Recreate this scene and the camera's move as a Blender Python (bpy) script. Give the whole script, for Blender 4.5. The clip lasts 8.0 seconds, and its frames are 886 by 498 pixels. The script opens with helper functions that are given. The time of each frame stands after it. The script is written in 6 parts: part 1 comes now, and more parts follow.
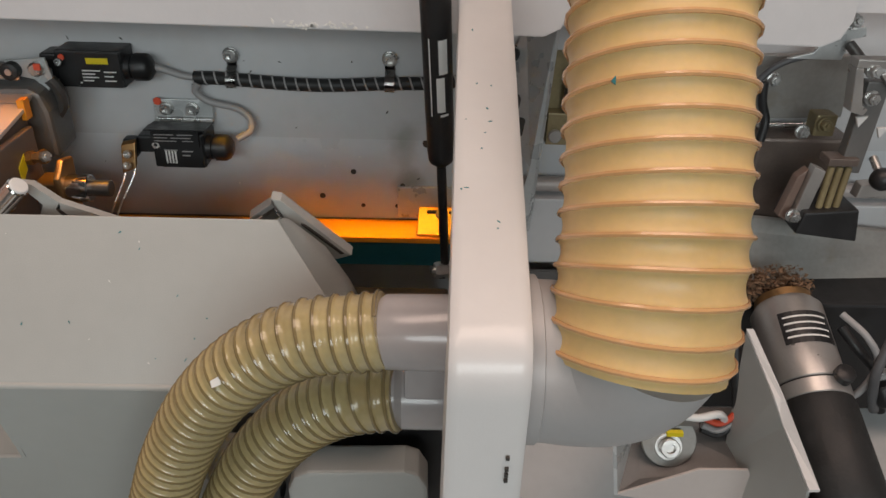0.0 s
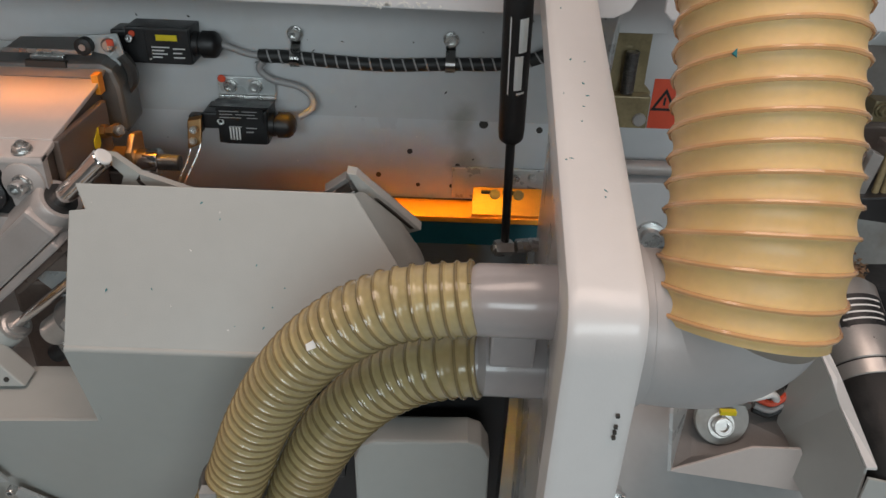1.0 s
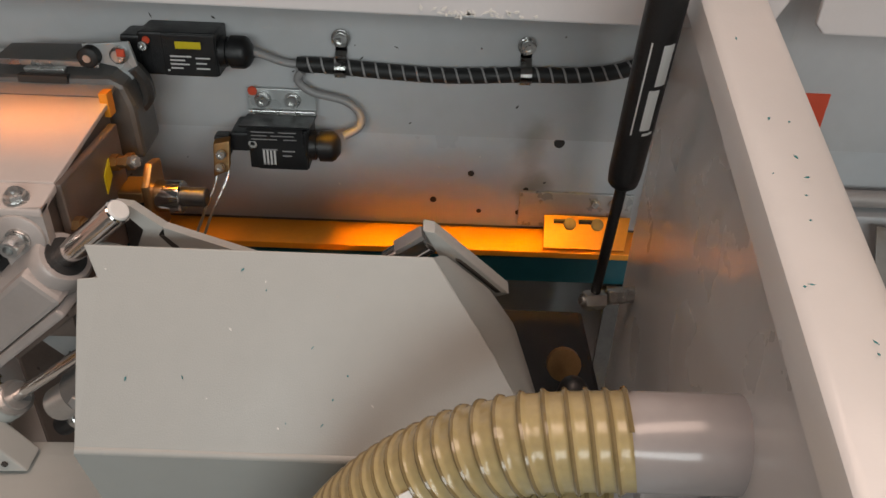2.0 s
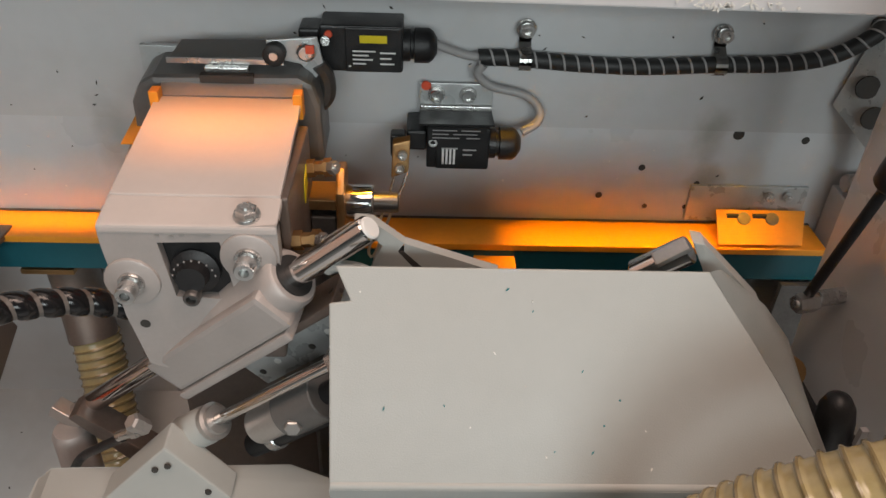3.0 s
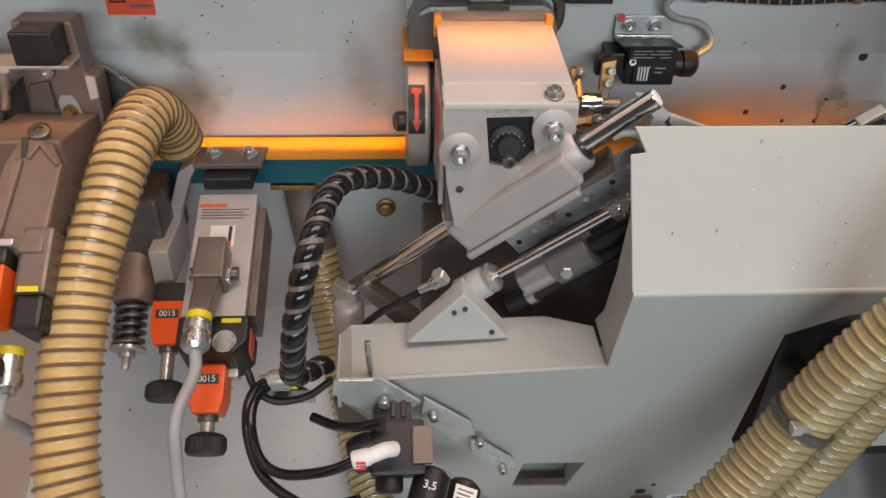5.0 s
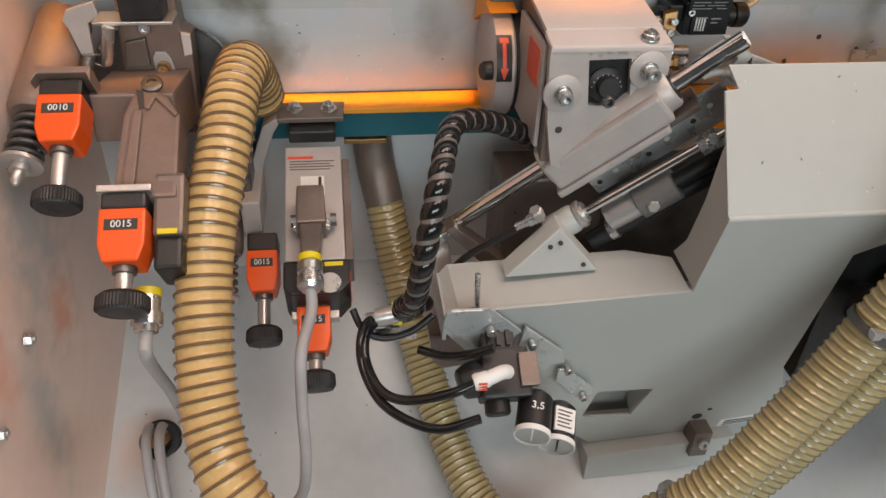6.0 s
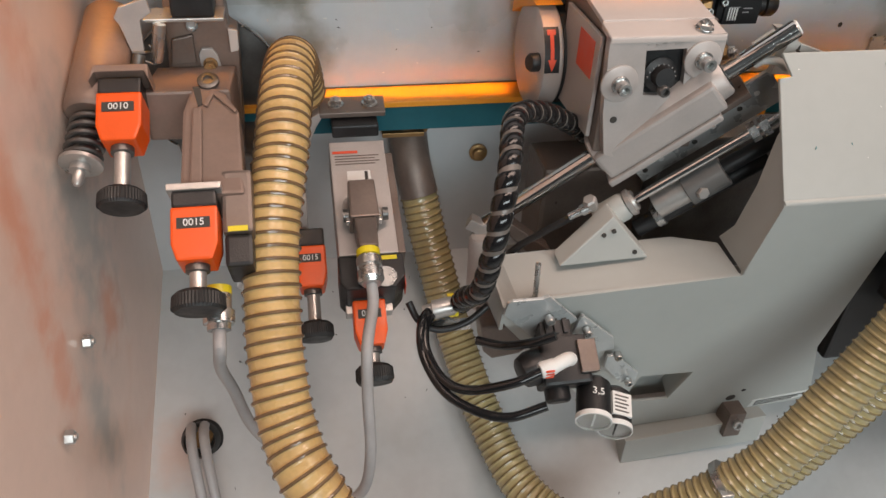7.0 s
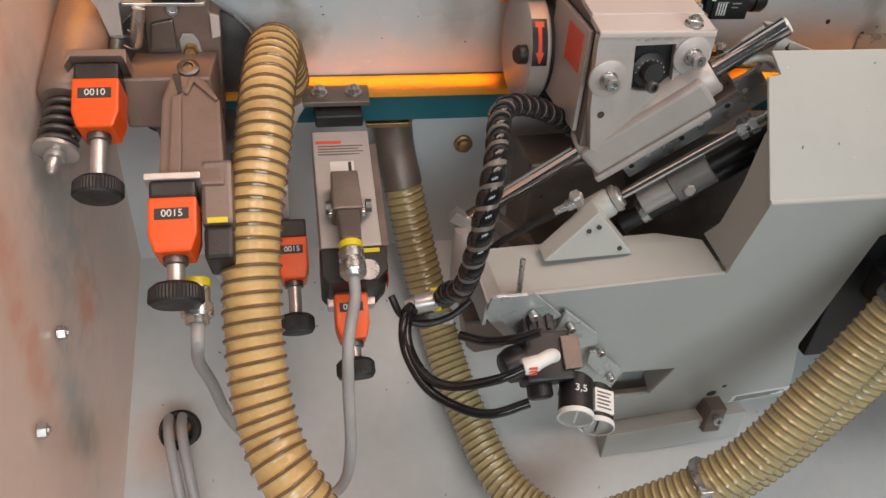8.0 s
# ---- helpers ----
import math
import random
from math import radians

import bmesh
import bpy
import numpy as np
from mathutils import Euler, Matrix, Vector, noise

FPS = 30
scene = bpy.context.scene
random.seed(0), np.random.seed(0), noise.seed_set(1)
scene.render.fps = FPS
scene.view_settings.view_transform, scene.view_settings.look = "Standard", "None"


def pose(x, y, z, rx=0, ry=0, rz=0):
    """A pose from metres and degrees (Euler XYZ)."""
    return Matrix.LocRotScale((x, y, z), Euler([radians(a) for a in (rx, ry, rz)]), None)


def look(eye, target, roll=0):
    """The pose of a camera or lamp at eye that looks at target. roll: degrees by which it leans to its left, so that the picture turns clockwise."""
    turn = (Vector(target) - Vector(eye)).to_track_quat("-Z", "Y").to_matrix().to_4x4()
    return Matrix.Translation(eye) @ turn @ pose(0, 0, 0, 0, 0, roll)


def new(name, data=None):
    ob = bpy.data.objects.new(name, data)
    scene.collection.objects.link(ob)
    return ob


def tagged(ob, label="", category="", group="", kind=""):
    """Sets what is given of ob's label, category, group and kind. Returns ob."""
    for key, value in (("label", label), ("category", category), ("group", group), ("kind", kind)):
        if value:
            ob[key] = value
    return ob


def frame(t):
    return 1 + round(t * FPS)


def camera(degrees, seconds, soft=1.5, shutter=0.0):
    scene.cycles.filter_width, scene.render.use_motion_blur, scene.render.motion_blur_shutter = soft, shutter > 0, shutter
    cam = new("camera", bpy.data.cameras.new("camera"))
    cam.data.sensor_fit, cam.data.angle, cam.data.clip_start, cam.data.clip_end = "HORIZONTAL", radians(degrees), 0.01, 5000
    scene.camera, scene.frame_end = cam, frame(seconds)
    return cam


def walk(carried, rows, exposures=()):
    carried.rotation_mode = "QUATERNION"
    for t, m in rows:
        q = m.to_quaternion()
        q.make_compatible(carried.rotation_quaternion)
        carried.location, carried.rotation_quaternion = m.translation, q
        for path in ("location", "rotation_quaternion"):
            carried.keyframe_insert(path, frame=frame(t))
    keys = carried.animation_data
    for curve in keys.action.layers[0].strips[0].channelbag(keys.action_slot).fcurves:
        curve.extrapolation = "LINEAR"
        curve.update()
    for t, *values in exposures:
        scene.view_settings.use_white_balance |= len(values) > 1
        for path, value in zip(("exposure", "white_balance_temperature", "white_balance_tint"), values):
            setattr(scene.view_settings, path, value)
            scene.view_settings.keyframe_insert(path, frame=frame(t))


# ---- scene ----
cam = camera(60.4, 8.0)
METRES, EYE, TILT, LEAN, TURN = 0.88, 1.45, -30.0, 0.0, 0.0
PATH = [
    (0, (-0.013, 0.003, 1.454), (0.039, 1.74, 0.464), 2.0),
    (0.5, (-0.044, -0.007, 1.455), (-0.009, 1.729, 0.463), 2.0),
    (1, (-0.056, -0.013, 1.45), (-0.032, 1.71, 0.435), 2.5),
    (1.2, (-0.062, -0.007, 1.439), (-0.044, 1.71, 0.414), 2.5),
    (2.3, (-0.162, 0.155, 1.449), (-0.13, 1.817, 0.336), 2.6),
    (2.5, (-0.203, 0.166, 1.446), (-0.165, 1.822, 0.324), 2.4),
    (3, (-0.269, 0.153, 1.445), (-0.2, 1.785, 0.29), 2.4),
    (3.5, (-0.283, 0.114, 1.45), (-0.18, 1.745, 0.296), 4.0),
    (4, (-0.303, 0.078, 1.441), (-0.236, 1.724, 0.308), 3.4),
    (4.5, (-0.412, 0.038, 1.434), (-0.341, 1.698, 0.321), 1.3),
    (4.7, (-0.448, 0.023, 1.431), (-0.357, 1.682, 0.317), 1.3),
    (5.8, (-0.557, -0.044, 1.424), (-0.325, 1.571, 0.267), 2.6),
    (6, (-0.602, -0.043, 1.42), (-0.353, 1.566, 0.26), 2.4),
    (6.5, (-0.669, -0.043, 1.414), (-0.375, 1.554, 0.247), 2.5),
    (7, (-0.677, -0.037, 1.42), (-0.347, 1.549, 0.247), 2.7),
    (7.5, (-0.675, -0.029, 1.42), (-0.318, 1.546, 0.241), 3.4),
    (8, (-0.676, -0.027, 1.42), (-0.304, 1.53, 0.222), 4.5),
]
walk(cam, [(t, look(eye, target, roll)) for t, eye, target, roll in PATH], exposures=[(0, -0.36, 6900, 14), (1.2, -0.38, 6500, 11), (2.5, -0.22, 7300, 17), (3.0, -0.06, 6900, 13), (4.0, 0.12, 6500, 10), (4.7, 0.18, 6600, 11), (6.0, 0.17, 6800, 13), (8.0, 0.17, 6800, 13)])

# ---- world and light ----
world = bpy.data.worlds.new("hall_light")
scene.world = world
world.use_nodes = True
wbg = world.node_tree.nodes["Background"]
wbg.inputs[0].default_value = (0.86, 0.95, 1.0, 1)
wbg.inputs[1].default_value = 0.05


def area_lamp(name, eye, target, size, size_y, power, colour, spread=180.0):
    d = bpy.data.lights.new(name, "AREA")
    d.shape, d.size, d.size_y, d.energy, d.color, d.spread = "RECTANGLE", size, size_y, power, colour, radians(spread)
    o = new(name, d)
    o.matrix_world = look(eye, target)
    return o


area_lamp("hall_lamp", (-0.25, 0.02, 2.9), (-0.45, 0.5, 1.0), 1.5, 0.6, 19, (1.0, 0.78, 0.67))
area_lamp("hall_lamp", (0.8, 0.02, 2.9), (0.2, 0.5, 1.1), 1.2, 0.6, 10, (1.0, 0.80, 0.72))
# broad cool fill added in front to brighten the back wall, no source known
area_lamp("front_fill", (0.05, -2.6, 2.15), (-0.30, 0.6, 1.10), 3.0, 0.8, 60, (0.83, 0.96, 1.0))
# orange lamps inferred under the hood, unseen; segments placed where surfaces glow
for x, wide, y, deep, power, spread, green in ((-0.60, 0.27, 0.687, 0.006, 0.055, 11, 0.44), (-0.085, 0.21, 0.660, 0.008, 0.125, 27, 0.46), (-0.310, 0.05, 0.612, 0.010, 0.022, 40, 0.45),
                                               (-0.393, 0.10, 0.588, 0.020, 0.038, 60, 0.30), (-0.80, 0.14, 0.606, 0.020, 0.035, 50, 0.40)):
    area_lamp("inferred_strip_lamp", (x, y, 1.322), (x, y, 1.0), wide, deep, power, (1.0, green, 0.02), spread)



# ---- materials ----
def material(name, colour, rough=0.5, metal=0.0, vary=0.12, scale=30.0, bump=0.0, bump_scale=300.0, spots=0.0, coat=0.0, sub=0.0, dirt_or_reflection=(0.30, 0.25, 0.18), per_object=0.0):
    m = bpy.data.materials.new(name)
    m.use_nodes = True
    nt = m.node_tree
    b = nt.nodes["Principled BSDF"]
    tc = nt.nodes.new("ShaderNodeNewGeometry")
    n1 = nt.nodes.new("ShaderNodeTexNoise")
    n1.inputs["Scale"].default_value, n1.inputs["Detail"].default_value = scale, 5
    nt.links.new(tc.outputs["Position"], n1.inputs["Vector"])
    n2 = nt.nodes.new("ShaderNodeTexNoise")
    n2.inputs["Scale"].default_value, n2.inputs["Detail"].default_value = scale * 9, 3
    nt.links.new(tc.outputs["Position"], n2.inputs["Vector"])
    add = nt.nodes.new("ShaderNodeMath")
    add.operation = "MULTIPLY_ADD"
    add.inputs[1].default_value, add.inputs[2].default_value = 0.4, 0.0
    nt.links.new(n2.outputs["Fac"], add.inputs[0])
    nt.links.new(n1.outputs["Fac"], add.inputs[2])
    ramp = nt.nodes.new("ShaderNodeMapRange")
    ramp.inputs["From Min"].default_value, ramp.inputs["From Max"].default_value = 0.45, 0.95
    ramp.inputs["To Min"].default_value, ramp.inputs["To Max"].default_value = 1 - vary, 1 + vary * 0.6
    nt.links.new(add.outputs[0], ramp.inputs["Value"])
    mul = nt.nodes.new("ShaderNodeMix")
    mul.data_type, mul.blend_type = "RGBA", "MULTIPLY"
    mul.inputs["Factor"].default_value = 1.0
    mul.inputs["A"].default_value = (*colour, 1)
    nt.links.new(ramp.outputs[0], mul.inputs["B"])
    out = mul.outputs["Result"]
    if spots:
        n3 = nt.nodes.new("ShaderNodeTexNoise")
        n3.inputs["Scale"].default_value, n3.inputs["Detail"].default_value = 16, 6
        nt.links.new(tc.outputs["Position"], n3.inputs["Vector"])
        r3 = nt.nodes.new("ShaderNodeMapRange")
        r3.inputs["From Min"].default_value, r3.inputs["From Max"].default_value = 0.56, 0.78
        r3.inputs["To Min"].default_value, r3.inputs["To Max"].default_value = 0.0, spots
        nt.links.new(n3.outputs["Fac"], r3.inputs["Value"])
        mx = nt.nodes.new("ShaderNodeMix")
        mx.data_type = "RGBA"
        nt.links.new(r3.outputs[0], mx.inputs["Factor"])
        nt.links.new(out, mx.inputs["A"])
        mx.inputs["B"].default_value = (*dirt_or_reflection, 1)
        out = mx.outputs["Result"]
    nt.links.new(out, b.inputs["Base Color"])
    rr = nt.nodes.new("ShaderNodeMapRange")
    rr.inputs["From Min"].default_value, rr.inputs["From Max"].default_value = 0.3, 0.7
    rr.inputs["To Min"].default_value, rr.inputs["To Max"].default_value = max(0.02, rough * 0.75), min(1, rough * 1.25)
    nt.links.new(n1.outputs["Fac"], rr.inputs["Value"])
    nt.links.new(rr.outputs[0], b.inputs["Roughness"])
    b.inputs["Metallic"].default_value = metal
    b.inputs["Coat Weight"].default_value = coat
    b.inputs["Subsurface Weight"].default_value = sub
    b.inputs["Subsurface Radius"].default_value = (0.004, 0.003, 0.001)
    if bump:
        n4 = nt.nodes.new("ShaderNodeTexNoise")
        n4.inputs["Scale"].default_value, n4.inputs["Detail"].default_value = bump_scale, 4
        nt.links.new(tc.outputs["Position"], n4.inputs["Vector"])
        bp = nt.nodes.new("ShaderNodeBump")
        bp.inputs["Strength"].default_value, bp.inputs["Distance"].default_value = bump, 0.001
        nt.links.new(n4.outputs["Fac"], bp.inputs["Height"])
        nt.links.new(bp.outputs[0], b.inputs["Normal"])
    return m


WALL = material("wall_paint", (0.56, 0.57, 0.58), 0.42, vary=0.07, scale=7, bump=0.12, bump_scale=900, spots=0.12, dirt_or_reflection=(0.33, 0.30, 0.22))
# wall paint made lighter and bluer: the light on the tilted panel, in colour
APRON = material("apron_paint_tilt_lit", (0.63, 0.65, 0.67), 0.36, vary=0.06, scale=8, bump=0.1, bump_scale=900, spots=0.2, dirt_or_reflection=(0.42, 0.36, 0.27))
FLOORM = material("floor_paint", (0.52, 0.53, 0.53), 0.38, vary=0.10, scale=9, bump=0.12, bump_scale=700, spots=0.18, dirt_or_reflection=(0.40, 0.36, 0.30))
GUARD = material("guard_paint", (0.43, 0.44, 0.42), 0.40, vary=0.05, scale=9, bump=0.15, bump_scale=1200)
POST = material("post_paint", (0.70, 0.69, 0.68), 0.30, vary=0.04, scale=10, bump=0.06, bump_scale=700, coat=0.2)
FLAP = material("flap_paint", (0.66, 0.66, 0.67), 0.35, vary=0.05, scale=10, bump=0.1)
# also colours steel parts that only catch the orange glow
ORANGE = material("orange_paint_or_glow", (0.88, 0.35, 0.03), 0.45, vary=0.10, scale=25, bump=0.2)
TEAL = material("teal_paint", (0.008, 0.10, 0.13), 0.45, vary=0.15, scale=25, bump=0.1)
CAST = material("cast_aluminium", (0.47, 0.43, 0.41), 0.42, metal=0.25, vary=0.08, scale=40, bump=0.2, bump_scale=2200)
CASTD = material("dark_casting", (0.185, 0.145, 0.125), 0.36, metal=0.4, vary=0.18, scale=35, bump=0.2, bump_scale=1800, spots=0.35, dirt_or_reflection=(0.20, 0.12, 0.06))
REAR = material("rear_grey_paint", (0.16, 0.155, 0.15), 0.38, metal=0.2, vary=0.12, scale=40, bump=0.15, bump_scale=1500)
ALU = material("machined_aluminium", (0.50, 0.48, 0.46), 0.34, metal=0.7, vary=0.10, scale=50, bump=0.15)
STEEL = material("zinc_steel", (0.58, 0.58, 0.57), 0.28, metal=0.9, vary=0.15, scale=60, bump=0.15)
DSTEEL = material("dark_steel", (0.16, 0.155, 0.15), 0.4, metal=0.8, vary=0.25, scale=45, bump=0.25, spots=0.3, dirt_or_reflection=(0.16, 0.09, 0.04))
CHROME = material("chrome_rod", (0.72, 0.71, 0.70), 0.12, metal=1.0, vary=0.06, scale=50)
BRASS = material("brass_fitting", (0.40, 0.24, 0.11), 0.42, metal=0.9, vary=0.2, scale=60)
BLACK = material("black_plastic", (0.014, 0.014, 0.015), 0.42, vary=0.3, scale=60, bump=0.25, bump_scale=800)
RUBBER = material("black_rubber", (0.02, 0.02, 0.02), 0.55, vary=0.3, scale=70, bump=0.3)
SIKO = material("orange_plastic", (0.82, 0.095, 0.006), 0.38, vary=0.06, scale=60)
RED = material("red_label", (0.72, 0.09, 0.04), 0.45, vary=0.08, scale=60)
WHITE = material("white_print", (0.78, 0.78, 0.76), 0.45, vary=0.04, scale=80)
YELLOW = material("yellow_label", (0.75, 0.60, 0.02), 0.45, vary=0.06, scale=80)
HOSEM = material("hose_wall", (0.45, 0.36, 0.18), 0.22, vary=0.25, scale=24, bump=0.12, bump_scale=400, sub=0.1, spots=0.7, coat=0.3, dirt_or_reflection=(0.33, 0.19, 0.08))
HOSER = material("hose_rib", (0.24, 0.18, 0.085), 0.16, vary=0.2, scale=60, coat=0.3)
HOSEL = material("left_hose_wall", (0.62, 0.42, 0.18), 0.28, coat=0.3, vary=0.2, scale=30, bump=0.12, sub=0.15, spots=0.6, dirt_or_reflection=(0.36, 0.18, 0.07))
HOSELR = material("left_hose_rib", (0.17, 0.105, 0.055), 0.20, vary=0.2, scale=60, coat=0.3)
BIGM = material("big_hose_wall", (0.70, 0.49, 0.22), 0.46, vary=0.10, scale=30, bump=0.05, sub=0.25, spots=0.25, dirt_or_reflection=(0.60, 0.34, 0.13))
BIGR = material("big_hose_rib", (0.68, 0.38, 0.17), 0.22, vary=0.12, scale=40, coat=0.4)
DUCT = material("duct_plastic", (0.40, 0.385, 0.38), 0.45, vary=0.06, scale=20, bump=0.1)
STUBM = material("stub_plastic", (0.42, 0.39, 0.385), 0.22, vary=0.08, scale=14, coat=0.4)
CABLE = material("grey_cable", (0.36, 0.35, 0.35), 0.45, vary=0.1, scale=60)
WIRE = material("dark_grey_cable", (0.11, 0.11, 0.115), 0.5, vary=0.2, scale=60)
GALV = material("galvanised_plate", (0.52, 0.54, 0.54), 0.30, metal=0.3, vary=0.12, scale=60, bump=0.15, bump_scale=500)
CHIPW = material("white_chip", (0.80, 0.79, 0.75), 0.6, vary=0.1, scale=90)
CHIPT = material("teal_chip", (0.02, 0.20, 0.22), 0.6, vary=0.2, scale=90)
# also on discs and plates that stand for the dark inside holes and slots
CHIPD = material("dark_chip_or_hole", (0.05, 0.045, 0.04), 0.7, vary=0.3, scale=90)
DUST = material("saw_dust", (0.20, 0.12, 0.07), 0.9, vary=0.4, scale=200, bump=0.8, bump_scale=400)
HALLM = material("hall_concrete", (0.30, 0.30, 0.29), 0.7, vary=0.2, scale=2)

CASTM = material("bead_blasted_casting", (0.235, 0.165, 0.135), 0.42, metal=0.2, vary=0.14, scale=30, bump=0.2, bump_scale=1800, spots=0.3, dirt_or_reflection=(0.24, 0.15, 0.09))
STAINED = material("oil_stained_plate", (0.27, 0.265, 0.25), 0.42, metal=0.2, vary=0.2, scale=25, bump=0.15, spots=0.9, dirt_or_reflection=(0.17, 0.11, 0.05))
# peach base and salmon spots stand for warm reflections on the wall
SIDEW = material("side_wall_with_reflection", (0.82, 0.60, 0.50), 0.22, vary=0.06, scale=8, bump=0.1, bump_scale=600, spots=0.4, coat=0.25, dirt_or_reflection=(0.72, 0.42, 0.30))
OLIVE = material("oil_stained_steel", (0.30, 0.24, 0.13), 0.4, metal=0.3, vary=0.3, scale=40, bump=0.2, spots=0.5, dirt_or_reflection=(0.12, 0.09, 0.05))
COVER = material("cover_paint", (0.56, 0.50, 0.47), 0.42, vary=0.05, scale=20, bump=0.1, bump_scale=1500)


def stain_or_reflection(mat, centre, size, colour, strength):
    """A smoky smudge of oil and dust or painted reflection round a centre, with a ragged outline."""
    nt = mat.node_tree
    b = nt.nodes["Principled BSDF"]
    old = b.inputs["Base Color"].links[0].from_socket
    geo = nt.nodes.new("ShaderNodeNewGeometry")
    sub_ = nt.nodes.new("ShaderNodeVectorMath")
    sub_.operation = "SUBTRACT"
    sub_.inputs[1].default_value = centre
    nt.links.new(geo.outputs["Position"], sub_.inputs[0])
    div = nt.nodes.new("ShaderNodeVectorMath")
    div.operation = "DIVIDE"
    div.inputs[1].default_value = size
    nt.links.new(sub_.outputs[0], div.inputs[0])
    ln = nt.nodes.new("ShaderNodeVectorMath")
    ln.operation = "LENGTH"
    nt.links.new(div.outputs[0], ln.inputs[0])
    nz = nt.nodes.new("ShaderNodeTexNoise")
    nz.inputs["Scale"].default_value, nz.inputs["Detail"].default_value = 45, 6
    nt.links.new(geo.outputs["Position"], nz.inputs["Vector"])
    ad = nt.nodes.new("ShaderNodeMath")
    ad.operation = "MULTIPLY_ADD"
    ad.inputs[1].default_value = 1.1
    nt.links.new(nz.outputs["Fac"], ad.inputs[0])
    nt.links.new(ln.outputs["Value"], ad.inputs[2])
    mr_ = nt.nodes.new("ShaderNodeMapRange")
    mr_.interpolation_type = "SMOOTHSTEP"
    mr_.inputs["From Min"].default_value, mr_.inputs["From Max"].default_value = 0.55, 1.55
    mr_.inputs["To Min"].default_value, mr_.inputs["To Max"].default_value = strength, 0.0
    nt.links.new(ad.outputs[0], mr_.inputs["Value"])
    mx = nt.nodes.new("ShaderNodeMix")
    mx.data_type = "RGBA"
    nt.links.new(mr_.outputs[0], mx.inputs["Factor"])
    nt.links.new(old, mx.inputs["A"])
    mx.inputs["B"].default_value = (*colour, 1)
    nt.links.new(mx.outputs["Result"], b.inputs["Base Color"])


for centre, size, strength in (((-0.695, 0.70, 1.185), (0.05, 0.05, 0.03), 0.85), ((-0.665, 0.70, 1.135), (0.035, 0.05, 0.035), 0.7), ((-0.505, 0.70, 1.155), (0.028, 0.05, 0.06), 0.35),
                               ((-0.035, 0.70, 1.175), (0.022, 0.05, 0.03), 0.5), ((-0.03, 0.70, 1.130), (0.024, 0.05, 0.022), 0.6), ((-0.745, 0.70, 1.225), (0.05, 0.05, 0.05), 0.35)):
    stain_or_reflection(WALL, centre, size, (0.16, 0.15, 0.10), strength)
    stain_or_reflection(APRON, centre, size, (0.16, 0.15, 0.10), strength)

# grey and salmon reflections of the glossy side wall, painted into its colour
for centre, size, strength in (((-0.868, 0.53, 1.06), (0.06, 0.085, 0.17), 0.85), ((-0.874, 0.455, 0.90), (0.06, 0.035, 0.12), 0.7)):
    stain_or_reflection(SIDEW, centre, size, (0.42, 0.42, 0.39), strength)
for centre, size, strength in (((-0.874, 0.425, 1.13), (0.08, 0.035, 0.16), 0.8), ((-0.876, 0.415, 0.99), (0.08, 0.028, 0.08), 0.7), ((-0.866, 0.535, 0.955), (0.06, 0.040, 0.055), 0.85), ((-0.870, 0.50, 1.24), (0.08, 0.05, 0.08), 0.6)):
    stain_or_reflection(SIDEW, centre, size, (0.80, 0.36, 0.23), strength)
# pinkish patches on the bed next to the side wall
stain_or_reflection(FLOORM, (-0.835, 0.53, 0.755), (0.045, 0.06, 0.06), (0.62, 0.36, 0.26), 0.55)
stain_or_reflection(FLOORM, (-0.80, 0.43, 0.69), (0.06, 0.05, 0.05), (0.62, 0.42, 0.34), 0.4)

PIPE = material("glossy_black_tube", (0.012, 0.012, 0.013), 0.16, vary=0.3, scale=60)
CONDUIT = material("dull_inner_cable", (0.17, 0.15, 0.135), 0.4, metal=0.1, vary=0.3, scale=60)
glass = bpy.data.materials.new("gauge_glass")
glass.use_nodes = True
gb = glass.node_tree.nodes["Principled BSDF"]
gb.inputs["Base Color"].default_value, gb.inputs["Roughness"].default_value = (0.9, 0.93, 0.93, 1), 0.05
gb.inputs["Transmission Weight"].default_value, gb.inputs["IOR"].default_value = 1.0, 1.1

# ---- building helpers ----
BASE = {}


def thing(name, base, label, category, group="", kind=""):
    o = new(name)
    o.empty_display_size = 0.02
    o.location = base
    BASE[o.name] = Vector(base)
    return tagged(o, label, category, group, kind)


def part(name, bm, mat, parent=None, label="", smooth=False, bevel=0.0, kind=""):
    """One mesh object from a bmesh in world coordinates, under a thing or a part."""
    base = BASE[parent.name] if parent else Vector((0, 0, 0))
    if bevel:
        es = [e for e in bm.edges if len(e.link_faces) == 2 and e.calc_face_angle(0) > 0.6]
        bmesh.ops.bevel(bm, geom=es, offset=bevel, segments=2, affect="EDGES", profile=0.6, clamp_overlap=True)
    bmesh.ops.translate(bm, verts=bm.verts, vec=-base)
    me = bpy.data.meshes.new(name)
    bm.to_mesh(me)
    bm.free()
    me.materials.append(mat)
    if smooth:
        me.shade_smooth()
        me.set_sharp_from_angle(angle=radians(38))
    o = new(name, me)
    if parent:
        o.parent = parent
        BASE[o.name] = base
    if label:
        o["label"] = label
    if kind:
        o["kind"] = kind
    return o


